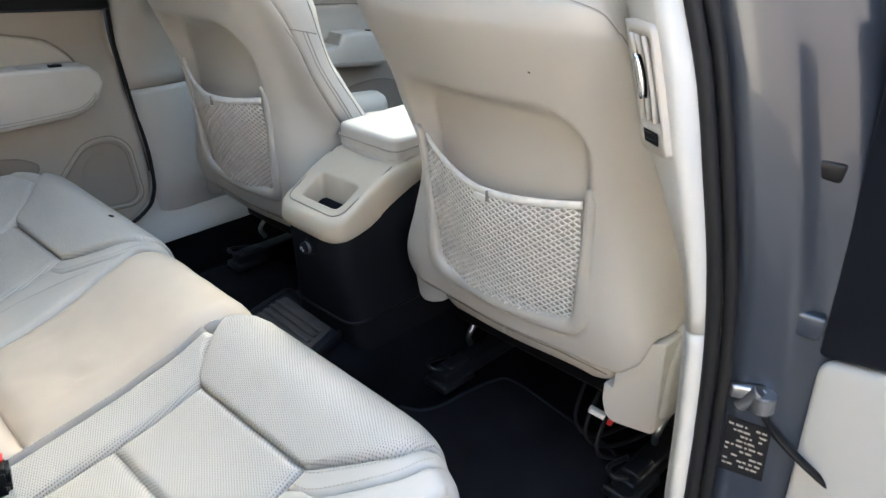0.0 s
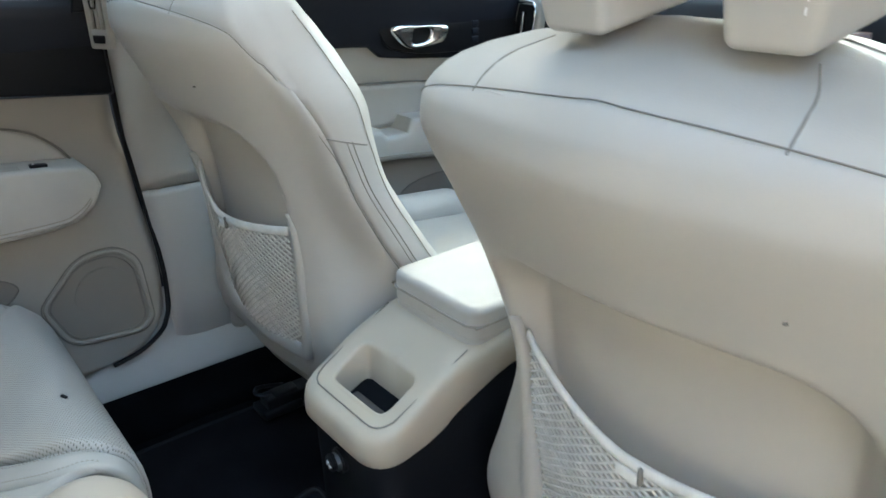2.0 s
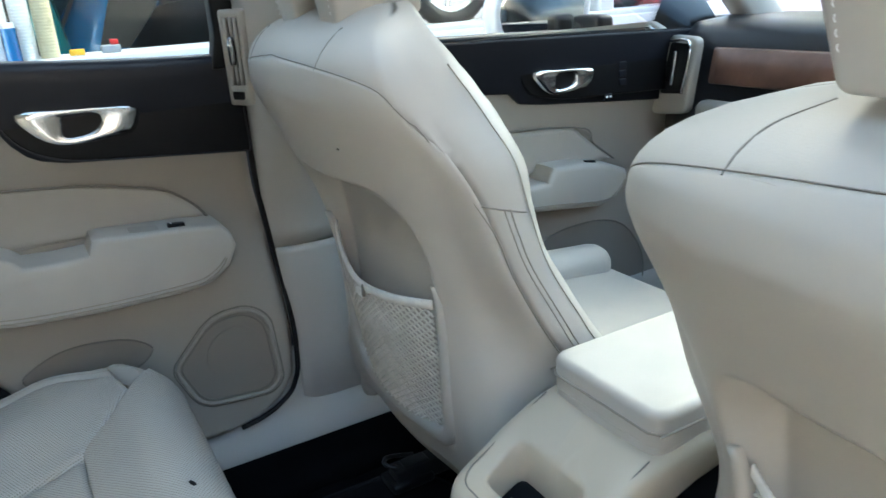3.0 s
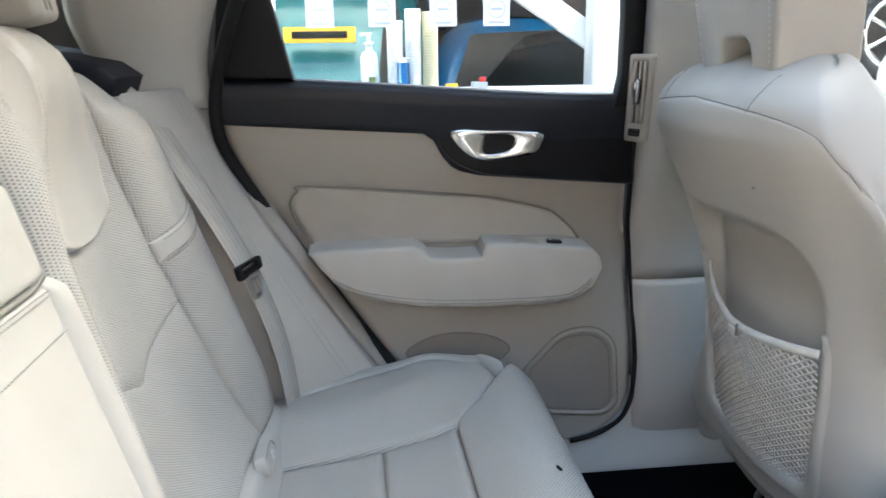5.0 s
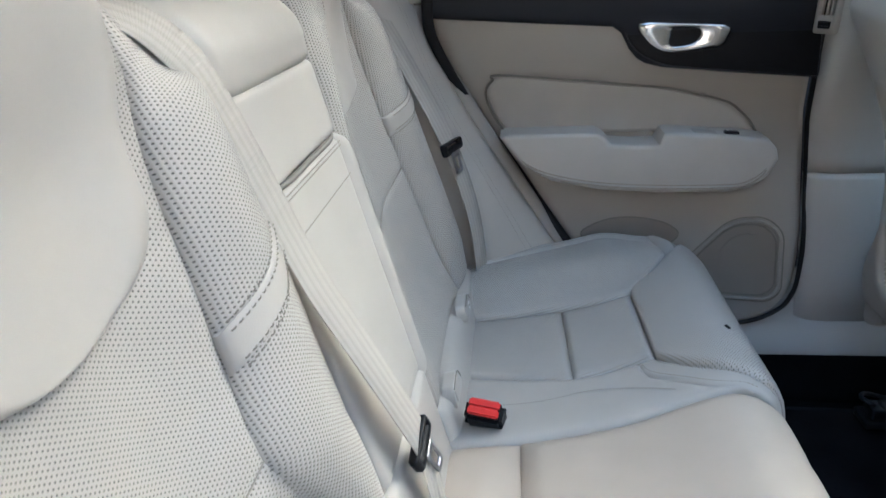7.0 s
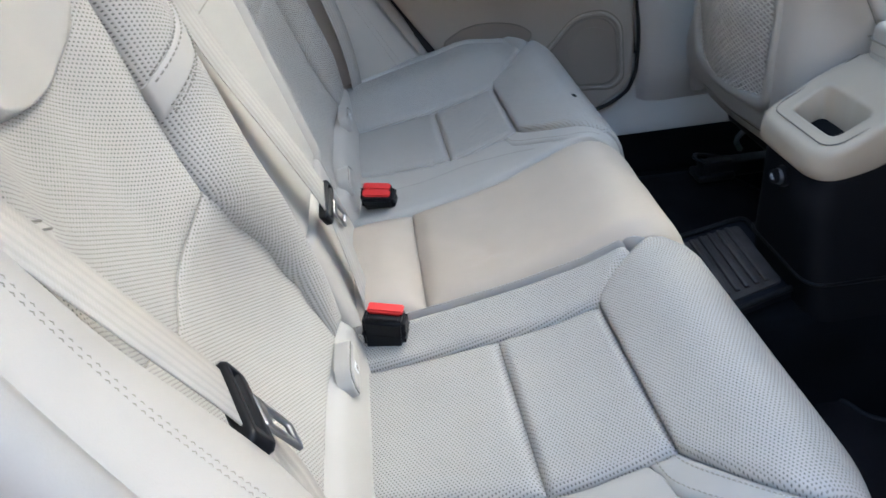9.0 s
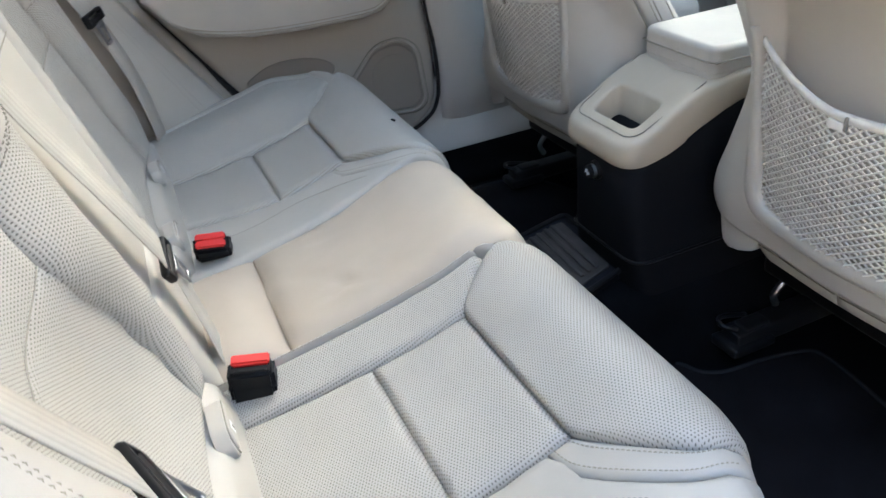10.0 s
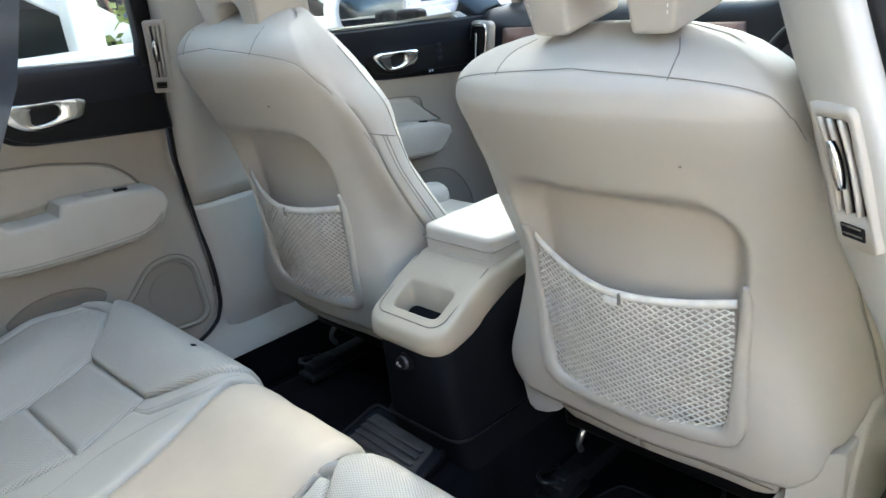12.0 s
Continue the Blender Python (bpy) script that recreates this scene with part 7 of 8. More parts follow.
def open_door():
    """The near rear door, swung out from its hinges."""
    t = thing("rear_door", "opened rear door with blond lower and charcoal upper trim", "car door", (0.86, 0.12, 0.1))
    ang = radians(68)
    u = Vector((math.sin(ang), -math.cos(ang), 0))
    n = Vector((-math.cos(ang), -math.sin(ang), 0))
    o = Vector((0.805, 0.125, 0))

    def to3(a, b, d):
        return tuple(o + u * a + n * d + Vector((0, 0, b)))

    low = rounded([(0.035, 0.16), (0.50, 0.10), (0.62, 0.32), (0.74, 0.60), (0.74, 0.72), (0.030, 0.455)], 0.02)
    put(slab("lower_panel", low, M_PILLAR, None, to3, -0.03, 0.040, bevel=0.012, label="blond lower door panel"), t)
    up = rounded([(0.028, 0.458), (0.74, 0.724), (0.74, 0.84), (0.024, 0.80)], 0.012)
    put(slab("upper_trim", up, M_CHARCOAL, None, to3, -0.03, 0.040, bevel=0.012, label="charcoal upper door trim"), t)
    body = rounded([(-0.01, 0.06), (0.52, 0.04), (0.66, 0.30), (0.78, 0.60), (0.78, 0.84), (-0.01, 0.80)], 0.02)
    put(slab("door_shell", body, M_PAINT, None, to3, -0.15, -0.02, bevel=0.01), t)
    put(slab("door_edge", [(-0.030, 0.10), (0.032, 0.10), (0.030, 1.05), (-0.020, 1.05)], M_BLACK, None, to3, -0.06, 0.020, bevel=0.006), t)
    put(block("hinge", (0.044, 0.020, 0.028), (0.798, 0.064, 0.50), M_PAINT, bevel=0.004, turn=(0, 8, 20)), t)
    put(block("hinge", (0.026, 0.016, 0.020), (0.790, 0.070, 0.66), M_BLACK, bevel=0.004, turn=(0, 8, 20)), t)
    edge = [to3(0.004, z, 0.0) for z in (0.08, 0.3, 0.5, 0.7, 0.9, 1.1)]
    put(tube("seal", edge, 0.012, M_RUBBER, n=8), t)
    edge = [to3(-0.012, z, -0.05) for z in (0.08, 0.3, 0.5, 0.7, 0.9, 1.1)]
    put(tube("seal", edge, 0.010, M_RUBBER, n=8), t)
    put(slab("window_post", [(-0.005, 0.78), (0.055, 0.78), (0.075, 1.12), (0.02, 1.12)], M_BLACK, None, to3, -0.06, 0.01, bevel=0.006), t)
    put(slab("window_rail", [(0.02, 1.10), (0.62, 1.10), (0.60, 1.16), (0.03, 1.17)], M_BLACK, None, to3, -0.06, 0.0, bevel=0.006), t)
    pane = ob_mesh("window_pane", [to3(0.05, 0.82, -0.03), to3(0.74, 0.82, -0.03), to3(0.62, 1.12, -0.03), to3(0.06, 1.12, -0.03)], [(0, 1, 2, 3)], M_PANE, smooth=False)
    pane.visible_shadow = False
    put(pane, t)


open_door()


def near_rear_body():
    """Painted rear edge of the near door opening."""
    A = [(0.77, -0.40, 0.10), (0.775, -0.46, 0.22), (0.775, -0.54, 0.35), (0.772, -0.62, 0.50), (0.762, -0.675, 0.65), (0.748, -0.690, 0.76), (0.738, -0.655, 0.86), (0.732, -0.6330, 0.897), (0.729, -0.6180, 0.93), (0.715, -0.598, 1.0), (0.70, -0.575, 1.06), (0.66, -0.53, 1.15), (0.61, -0.45, 1.22)]
    B = [(p[0] + 0.06, p[1] - 0.16, p[2]) for p in A]
    tagged(ruled("wall", A, B, M_PAINT, None, nu=6, nv=40, thick=0.06, bow=0.02, way=(1, 0.2, 0)), "dark grey-blue painted body edge of the door opening", "body panel", kind="structure")
    g = thing("door_seal", "black rubber seal round the rear of the door opening", "door seal", (0.74, -0.5, 0.1), group="door seals")
    put(tube("seal", [(p[0] - 0.022, p[1] - 0.004, p[2]) for p in A], 0.008, M_RUBBER, n=8), g)


near_rear_body()

# ---- far front door, dashboard, windscreen ----
FX = line([(0.05, 0.735), (0.30, 0.755), (0.45, 0.765), (0.56, 0.758), (0.63, 0.735), (0.70, 0.722), (0.79, 0.700), (1.2, 0.62)])


def front_door(sign):
    far = sign < 0
    t = thing("front_door", "closed front door with blond and charcoal trim and chrome handle", "car door", (sign * 0.74, 0.6, 0.1), group="front doors")
    y0, y1 = 0.16, 1.16
    nv, nu = 40, 20
    verts, faces = [], []
    for layer in (0, 0.03):
        for j in range(nv + 1):
            z = 0.06 + 0.74 * j / nv
            for i in range(nu + 1):
                verts.append((sign * (FX(z) + layer), y0 + (y1 - y0) * i / nu, z))
    k = (nu + 1) * (nv + 1)
    for layer in (0, 1):
        for j in range(nv):
            for i in range(nu):
                b = layer * k + j * (nu + 1) + i
                faces.append((b, b + 1, b + nu + 2, b + nu + 1))
    put(ob_mesh("lower_panel", verts, faces, M_TRIM, label="blond soft door panel"), t)
    to3 = lambda a, b, d: (sign * (FX(b) - d), a, b)
    up = [(y0, 0.705), (0.50, 0.692), (0.545, 0.688), (0.575, 0.664), (0.64, 0.655), (0.98, 0.625), (1.16, 0.615), (1.16, 0.775), (0.99, 0.780), (0.50, 0.797), (y0, 0.805)]
    put(slab("upper_trim", up, M_CHARCOAL, None, to3, -0.01, 0.012, bevel=0.005, label="charcoal upper door trim"), t)
    put(slab("sill", [(y0, 0.795), (1.16, 0.765), (1.16, 0.785), (0.50, 0.806), (y0, 0.815)], M_CHARCOAL, None, lambda a, b, d: (sign * (0.712 - d), a, b), -0.05, 0.014, bevel=0.006), t)
    if not far:
        return
    flat = lambda a, b, d: (-0.712 + d, a, b)
    put(slab("bezel", rounded([(0.545, 0.760), (0.79, 0.745), (0.99, 0.735), (0.99, 0.650), (0.68, 0.662), (0.585, 0.680)], [0.02, 0.01, 0.01, 0.01, 0.03, 0.03]), M_BLACK, None, flat, -0.01, 0.008, bevel=0.004), t)
    out = [(p.x + 0.905, p.y - 0.040) for p in catmull([(*q, 0) for q in HANDLE_OUT], 4, closed=True)]
    hole = [(p.x + 0.905, p.y - 0.040) for p in catmull([(*q, 0) for q in HANDLE_HOLE], 4, closed=True)]
    N = 64
    ray = lambda poly, k: polar(poly, 0.673, 0.702, 2 * math.pi * k / N)
    I, O = [ray(hole, k) for k in range(N)], [ray(out, k) for k in range(N)]
    mix = lambda f, d: [flat(i[0] + (o[0] - i[0]) * f, i[1] + (o[1] - i[1]) * f, d) for i, o in zip(I, O)]
    put(loft_ring("handle", [mix(0, 0.008), mix(0, 0.017), mix(0.1, 0.0195), mix(0.55, 0.0185), mix(0.92, 0.020), mix(0.99, 0.017), mix(1, 0.006)], M_CHROME, cap=False, label="chrome pull handle"), t)
    for q in range(3):
        put(block("memory_button", (0.004, 0.020, 0.014), (-0.703, 0.835, 0.718 - 0.018 * q), M_CHARCOAL, bevel=0.002), t)
    put(block("lock_button", (0.004, 0.022, 0.012), (-0.703, 0.795, 0.655), M_CHARCOAL, bevel=0.002), t)
    for q in range(2):
        put(block("mark", (0.001, 0.005, 0.004), (-0.7005, 0.790 + 0.010 * q, 0.655), M_WHITE, bevel=0), t)
    SF = lambda a, b: Vector((-FX(b) + 0.003, a, b))
    SF.flip = 1
    pr = SF(0.6, 0.6)
    nn = (SF(0.602, 0.6) - pr).cross(SF(0.6, 0.602) - pr)
    SF.flip = 1 if nn.x > 0 else -1
    L = [(0.33, 0.50), (0.32, 0.56), (0.34, 0.615)]
    R = [(0.865, 0.50), (0.80, 0.545), (0.735, 0.592)]
    put(panel("inlay", SF, L, R, M_LEATHER, None, nu=30, nv=14, puff=0.004, sink=0.004, r=0.010), t)
    put(tube("inlay_seam", [SF(a, b) + Vector((0.003, 0, 0)) for a, b in L + R[::-1]], 0.002, M_PIPING, n=6), t)
    arm = [(0.30, 0.505), (0.50, 0.512), (0.555, 0.512), (0.570, 0.495), (0.625, 0.495), (0.640, 0.525), (0.72, 0.522), (0.80, 0.508), (0.845, 0.490), (0.852, 0.468), (0.82, 0.430), (0.77, 0.415), (0.60, 0.435), (0.30, 0.45)]
    put(slab("armrest", arm, M_LEATHER, None, side_x, -0.775, -0.690, bevel=0.014, seg=4, label="padded blond leather armrest"), t)
    put(tube("seam", [(-0.689, a, b) for a, b in ((0.32, 0.465), (0.60, 0.449), (0.77, 0.430), (0.81, 0.440), (0.838, 0.468))], 0.0011, M_STITCH, n=5), t)
    put(block("window_switch", (0.012, 0.028, 0.006), (-0.715, 0.755, 0.517), M_BLACK, bevel=0.002, turn=(-8, 0, 0)), t)
    sp = [(0.60, 0.20), (0.64, 0.33), (0.78, 0.36), (0.90, 0.33), (0.96, 0.22), (0.90, 0.12), (0.68, 0.10)]
    sp = [(p.x, p.y) for p in catmull([(*q, 0) for q in sp], 4, closed=True)]
    put(slab("door_pocket", sp, M_SPEAKER, None, to3, -0.008, 0.002, bevel=0.001), t)
    put(tube("pocket_rim", [to3(a, b, 0.003) for a, b in sp], 0.002, M_PIPING, n=5, closed=True, per=1), t)
    pane = ob_mesh("window_pane", [(-0.70, 0.12, 0.80), (-0.70, 1.14, 0.77), (-0.62, 0.72, 1.12), (-0.60, 0.10, 1.22)], [(0, 1, 2, 3)], M_PANE, smooth=False)
    pane.visible_shadow = False
    put(pane, t)


front_door(-1)
front_door(1)


def dashboard():
    t = thing("dashboard", "dashboard with charcoal top, wood inlay and upright air vents", "dashboard", (0, 1.1, 0.4))
    rings = []
    n = 30
    for k in range(n + 1):
        x = -0.72 + 1.44 * k / n
        hood = 0.075 * math.exp(-(((x - 0.38) / 0.17) ** 4))
        sec = [(1.00, 0.46), (0.985, 0.56), (1.0, 0.66), (1.015, 0.735), (1.02 - hood * 0.8, 0.770 + hood * 0.7), (1.05 - hood * 0.6, 0.792 + hood), (1.15, 0.80 + hood * 0.7), (1.35, 0.795), (1.60, 0.78), (1.60, 0.46)]
        rings.append([(x, y, z) for y, z in sec])
    put(loft_ring("top", rings, M_DASH, label="charcoal dashboard top"), t)
    rings = []
    for k in range(n + 1):
        x = -0.60 + 0.70 * k / n
        rings.append([(x, 0.992, 0.668), (x, 0.984, 0.672), (x, 0.996, 0.740), (x, 1.006, 0.744), (x, 1.012, 0.70)])
    put(loft_ring("inlay", rings, M_WOOD, label="brown wood inlay strip"), t)
    for x in (-0.675, 0.64):
        put(slab("vent_frame", rounded([(x - 0.075, 0.590), (x + 0.03, 0.600), (x + 0.055, 0.765), (x - 0.030, 0.770)], 0.02), M_TRIM, None, lambda a, b, d: (a, 0.99 - d, b), 0.0, 0.022, bevel=0.008, label="pale vent surround"), t)
        put(slab("vent_hole", rounded([(x - 0.045, 0.640), (x + 0.020, 0.645), (x + 0.036, 0.752), (x - 0.018, 0.755)], 0.008), M_BLACK, None, lambda a, b, d: (a, 0.99 - d, b), 0.010, 0.024, bevel=0.002), t)
        put(tube("vent_ring", [(x + 0.022, 0.962, 0.645), (x + 0.040, 0.962, 0.752), (x - 0.018, 0.962, 0.757)], 0.003, M_CHROME, n=6), t)
        put(block("vent_slider", (0.010, 0.012, 0.075), (x + 0.0, 0.960, 0.70), M_CHROME, bevel=0.003, turn=(0, 8, 0)), t)
    put(block("glove_box", (0.40, 0.05, 0.15), (-0.42, 0.985, 0.56), M_TRIM, bevel=0.02), t)


dashboard()


def steering_wheel():
    t = thing("steering_wheel", "black leather steering wheel in front of the driver's seat", "steering wheel", (0.37, 0.86, 0.6))
    m = pose(0.37, 0.86, 0.62, 65, 0, 0)
    put(tube("rim", [m @ Vector((0.185 * math.cos(2 * math.pi * k / 20), 0.185 * math.sin(2 * math.pi * k / 20), 0)) for k in range(20)], 0.016, M_BLACK, closed=True, n=10, per=3), t)
    put(disc("hub", 0.065, 0.04, (0.37, 0.87, 0.62), M_CHARCOAL, turn=(65, 0, 0), bevel=0.01), t)
    for s in (-1, 1):
        put(tube("spoke", [m @ Vector((s * 0.05, 0, 0)), m @ Vector((s * 0.18, 0.01, 0))], 0.014, M_CHARCOAL), t)
    put(tube("column", [(0.37, 0.88, 0.61), (0.37, 1.05, 0.56)], 0.03, M_BLACK), t)


steering_wheel()
ws = ob_mesh("window_front", [(-0.68, 1.55, 0.78), (0.68, 1.55, 0.78), (0.56, 0.62, 1.20), (-0.56, 0.62, 1.20)], [(0, 1, 2, 3)], M_SCREEN, smooth=False)
tagged(ws, "clear windscreen above the dashboard", "window", kind="structure")


def wing_mirror():
    t = thing("wing_mirror", "white painted wing mirror with a black foot", "wing mirror", (-0.92, 0.80, 0.83))
    out = rounded([(-0.12, -0.070), (0.10, -0.085), (0.125, 0.03), (0.09, 0.085), (-0.08, 0.085), (-0.135, 0.02)], 0.045, 8)
    m = pose(-0.935, 0.80, 0.832, 0, 0, 78)

    def to3(a, b, d):
        return m @ Vector((a, d, b))

    N = len(out)
    ring = lambda f, d: [to3(a * f, b * f, d) for a, b in out]
    put(loft_ring("shell", [ring(0.86, -0.010), ring(0.90, -0.018), ring(1.0, -0.010), ring(1.02, 0.02), ring(0.95, 0.07), ring(0.7, 0.10), ring(0.3, 0.112)], M_WHITE, cap=True, label="white painted shell"), t)
    put(ob_mesh("glass", ring(0.865, -0.0125), [tuple(range(N))], M_MIRROR, smooth=False, label="mirror glass"), t)
    put(block("foot", (0.10, 0.05, 0.06), (-0.83, 0.86, 0.79), M_BLACK, bevel=0.015), t)


wing_mirror()

# ---- outside ----
M_ASPHALT = surface("asphalt", (0.055, 0.055, 0.057), 0.9, vary=0.3, stain=1.5, grain=120, bump=0.6, depth=0.004)
M_FRAME = surface("white_shop_frame", (0.62, 0.63, 0.63), 0.45, vary=0.04, stain=4, grain=300)
M_RENDER = surface("pale_wall", (0.62, 0.60, 0.56), 0.85, vary=0.08, stain=2, grain=150, bump=0.4, depth=0.002)
M_TEAL = surface("teal_car_paint", (0.015, 0.13, 0.15), 0.25, metal=0.2, vary=0.05, bump=0, coat=0.5)
M_BLUE = surface("blue_car_paint", (0.01, 0.12, 0.30), 0.25, metal=0.2, vary=0.05, bump=0, coat=0.5)
M_DARKCAR = surface("dark_car_paint", (0.03, 0.028, 0.035), 0.25, metal=0.2, vary=0.05, bump=0, coat=0.5)
M_REDCAR = surface("red_car_paint", (0.45, 0.012, 0.02), 0.25, vary=0.05, bump=0, coat=0.6)
M_SILVER = surface("silver_car_paint", (0.45, 0.46, 0.48), 0.3, metal=0.5, vary=0.05, bump=0, coat=0.5)
M_YELLOW = surface("yellow_plastic", (0.75, 0.42, 0.02), 0.45, vary=0.04, bump=0)
M_LAMP = surface("red_lamp_lens", (0.5, 0.03, 0.03), 0.2, vary=0.03, bump=0)
M_CREAM = surface("cream_cardboard", (0.62, 0.55, 0.36), 0.7, vary=0.06)
M_GREY = surface("grey_print", (0.35, 0.36, 0.38), 0.7, vary=0.05, bump=0)
M_DARKIN = surface("shop_interior", (0.16, 0.15, 0.155), 0.7, vary=0.3, stain=1.2, grain=60, bump=0)
M_LEAF = surface("leaf_green", (0.16, 0.20, 0.045), 0.6, vary=0.3, stain=6, grain=90)

tagged(flat_grid("ground", -60, 60, -60, 60, lambda x, y: -0.42, M_ASPHALT, 4, 4, "grey asphalt forecourt and street"), category="ground")


def car_shape(name, label, at, turn, paint, long=4.2, wide=1.75, high=1.45, group="parked cars", plate=True, plate_z=0.60):
    """A plain saloon outline with windows, wheels, lamps and a plate bar; its tail is at -y."""
    t = thing(name, label, "car", at, group=group)
    m = pose(*at, 0, 0, turn)
    prof = [(-long / 2, 0.35), (-long / 2 - 0.02, 0.75), (-long / 2 + 0.10, 0.95), (-long / 2 + 0.55, high * 0.97), (-long * 0.12, high), (long * 0.10, high * 0.96), (long * 0.26, 0.95), (long * 0.45, 0.82), (long / 2, 0.62), (long / 2, 0.30), (long * 0.3, 0.22), (-long * 0.35, 0.22)]
    P = catmull([(a, b, 0) for a, b in prof], 4, closed=True)
    rings = []
    for k in range(9):
        q = -1 + k / 4
        w = q * wide / 2
        f = 1 - 0.10 * abs(q) ** 6
        rings.append([m @ Vector((w * (1 - 0.16 * smooth(0.85, high, p.y)), p.x * f, 0.6 + (p.y - 0.6) * (1 - 0.05 * abs(q) ** 4))) for p in P])
    put(loft_ring("body", rings, paint), t)
    for s in (-1, 1):
        gl = [(-long / 2 + 0.60, high * 0.90), (-long * 0.10, high * 0.93), (long * 0.09, high * 0.89), (long * 0.22, 0.98), (-long / 2 + 0.40, 0.98)]
        put(ob_mesh("side_window", [m @ Vector((s * (wide / 2 * (1 - 0.15 * smooth(0.85, high, b)) + 0.004), a, b)) for a, b in gl], [tuple(range(5))], M_BLACK, smooth=False), t)
        for a in (-long * 0.31, long * 0.31):
            put(disc("tyre", 0.32, 0.20, tuple(m @ Vector((s * (wide / 2 - 0.08), a, 0.32))), M_RUBBER, turn=(0, 90, turn), bevel=0.03), t)
            put(disc("rim", 0.21, 0.212, tuple(m @ Vector((s * (wide / 2 - 0.08), a, 0.32))), M_STEEL, turn=(0, 90, turn), bevel=0.01), t)
        put(block("tail_lamp", (0.16, 0.06, 0.30), tuple(m @ Vector((s * (wide / 2 - 0.17), -long / 2 + 0.03, 0.82))), M_LAMP, bevel=0.02, turn=(0, 0, turn)), t)
        put(block("head_lamp", (0.30, 0.10, 0.14), tuple(m @ Vector((s * (wide / 2 - 0.28), long / 2 - 0.06, 0.66))), M_CHROME, bevel=0.03, turn=(0, 0, turn)), t)
    put(ob_mesh("rear_window", [m @ Vector((s * wide * k, -long / 2 + a, b)) for s, k, a, b in ((-1, 0.38, 0.12, 1.0), (1, 0.38, 0.12, 1.0), (1, 0.32, 0.43, high * 0.93), (-1, 0.32, 0.43, high * 0.93))], [(0, 1, 2, 3)], M_BLACK, smooth=False), t)
    if plate:
        put(block("plate", (0.52, 0.02, 0.11), tuple(m @ Vector((0, -long / 2 - 0.03, plate_z))), M_YELLOW, bevel=0.004, turn=(0, 0, turn)), t)
        put(block("plate_print", (0.40, 0.01, 0.05), tuple(m @ Vector((0, -long / 2 - 0.043, plate_z))), M_BLACK, bevel=0.002, turn=(0, 0, turn)), t)
    return t


# shop front beside the car
def shop_front():
    X = -2.75
    w = thing("shop_front", "white framed shop window with posters beside the forecourt", "shop front", (X, 0.5, -0.42))
    put(block("stall_riser", (0.16, 9.0, 1.12), (X, 0.9, 0.14), M_FRAME, bevel=0.01), w)
    put(block("fascia", (0.30, 9.0, 0.8), (X, 0.9, 2.75), M_FRAME, bevel=0.02), w)
    put(block("wall_above", (0.30, 9.0, 2.4), (X - 0.1, 0.9, 4.35), M_RENDER, bevel=0.02), w)
    for y in (-3.5, -0.86, 1.30, 2.6, 3.9, 5.3):
        put(block("mullion", (0.12, 0.10, 1.8), (X, y, 1.55), M_FRAME, bevel=0.012), w)
    put(block("sill_board", (0.34, 9.0, 0.03), (X - 0.10, 0.9, 0.712), M_FRAME, bevel=0.006), w)
    for a, b in ((-3.45, -0.91), (-0.81, 1.25), (1.35, 2.55), (2.65, 3.85), (3.95, 5.25)):
        pane = ob_mesh("pane", [(X + 0.03, a, 0.70), (X + 0.03, b, 0.70), (X + 0.03, b, 2.4), (X + 0.03, a, 2.4)], [(0, 1, 2, 3)], M_PANE, smooth=False)
        pane.visible_shadow = False
        put(pane, w)
    # dim room behind
    put(block("back_wall", (0.1, 9.0, 3.2), (X - 9.0, 0.9, 1.1), M_DARKIN, bevel=0), w)
    put(block("room_ceiling", (7.6, 9.0, 0.1), (X - 5.2, 0.9, 2.72), M_DARKIN, bevel=0), w)
    for y in (-3.6, 5.4):
        put(block("side_wall", (9.0, 0.1, 3.2), (X - 4.5, y, 1.1), M_DARKIN, bevel=0), w)
    put(block("floor_slab", (9.0, 9.0, 0.06), (X - 4.5, 0.9, -0.43), M_DARKIN, bevel=0), w)
    # slanting white brace and column inside
    put(block("brace", (0.05, 1.25, 0.12), (X - 0.35, 0.62, 0.98), M_FRAME, bevel=0.01, turn=(-33, 0, 0)), w)
    put(block("column", (0.16, 0.14, 2.2), (X - 0.25, 0.70, 1.1), M_FRAME, bevel=0.02), w)
    # notices on the glass
    random.seed(3)
    for y in (-0.98, -0.62, -0.36, -0.10, 0.13, 2.0, 3.2):
        nt = thing("notice", "white paper notice with grey ring and print on glass", "notice", (X + 0.05, y, 1.07), group="window notices")
        put(block("paper", (0.003, 0.115, 0.16), (X + 0.045, y, 1.075), M_FRAME, bevel=0), nt)
        put(tube("ring", [(X + 0.048, y + 0.036 * math.cos(k * 0.785), 1.065 + 0.036 * math.sin(k * 0.785)) for k in range(8)], 0.0022, M_GREY, n=5, closed=True), nt)
        put(block("print", (0.002, 0.07, 0.010), (X + 0.0475, y, 1.010), M_GREY, bevel=0), nt)
        put(block("print", (0.002, 0.05, 0.010), (X + 0.0475, y, 1.065), M_GREY, bevel=0), nt)


shop_front()


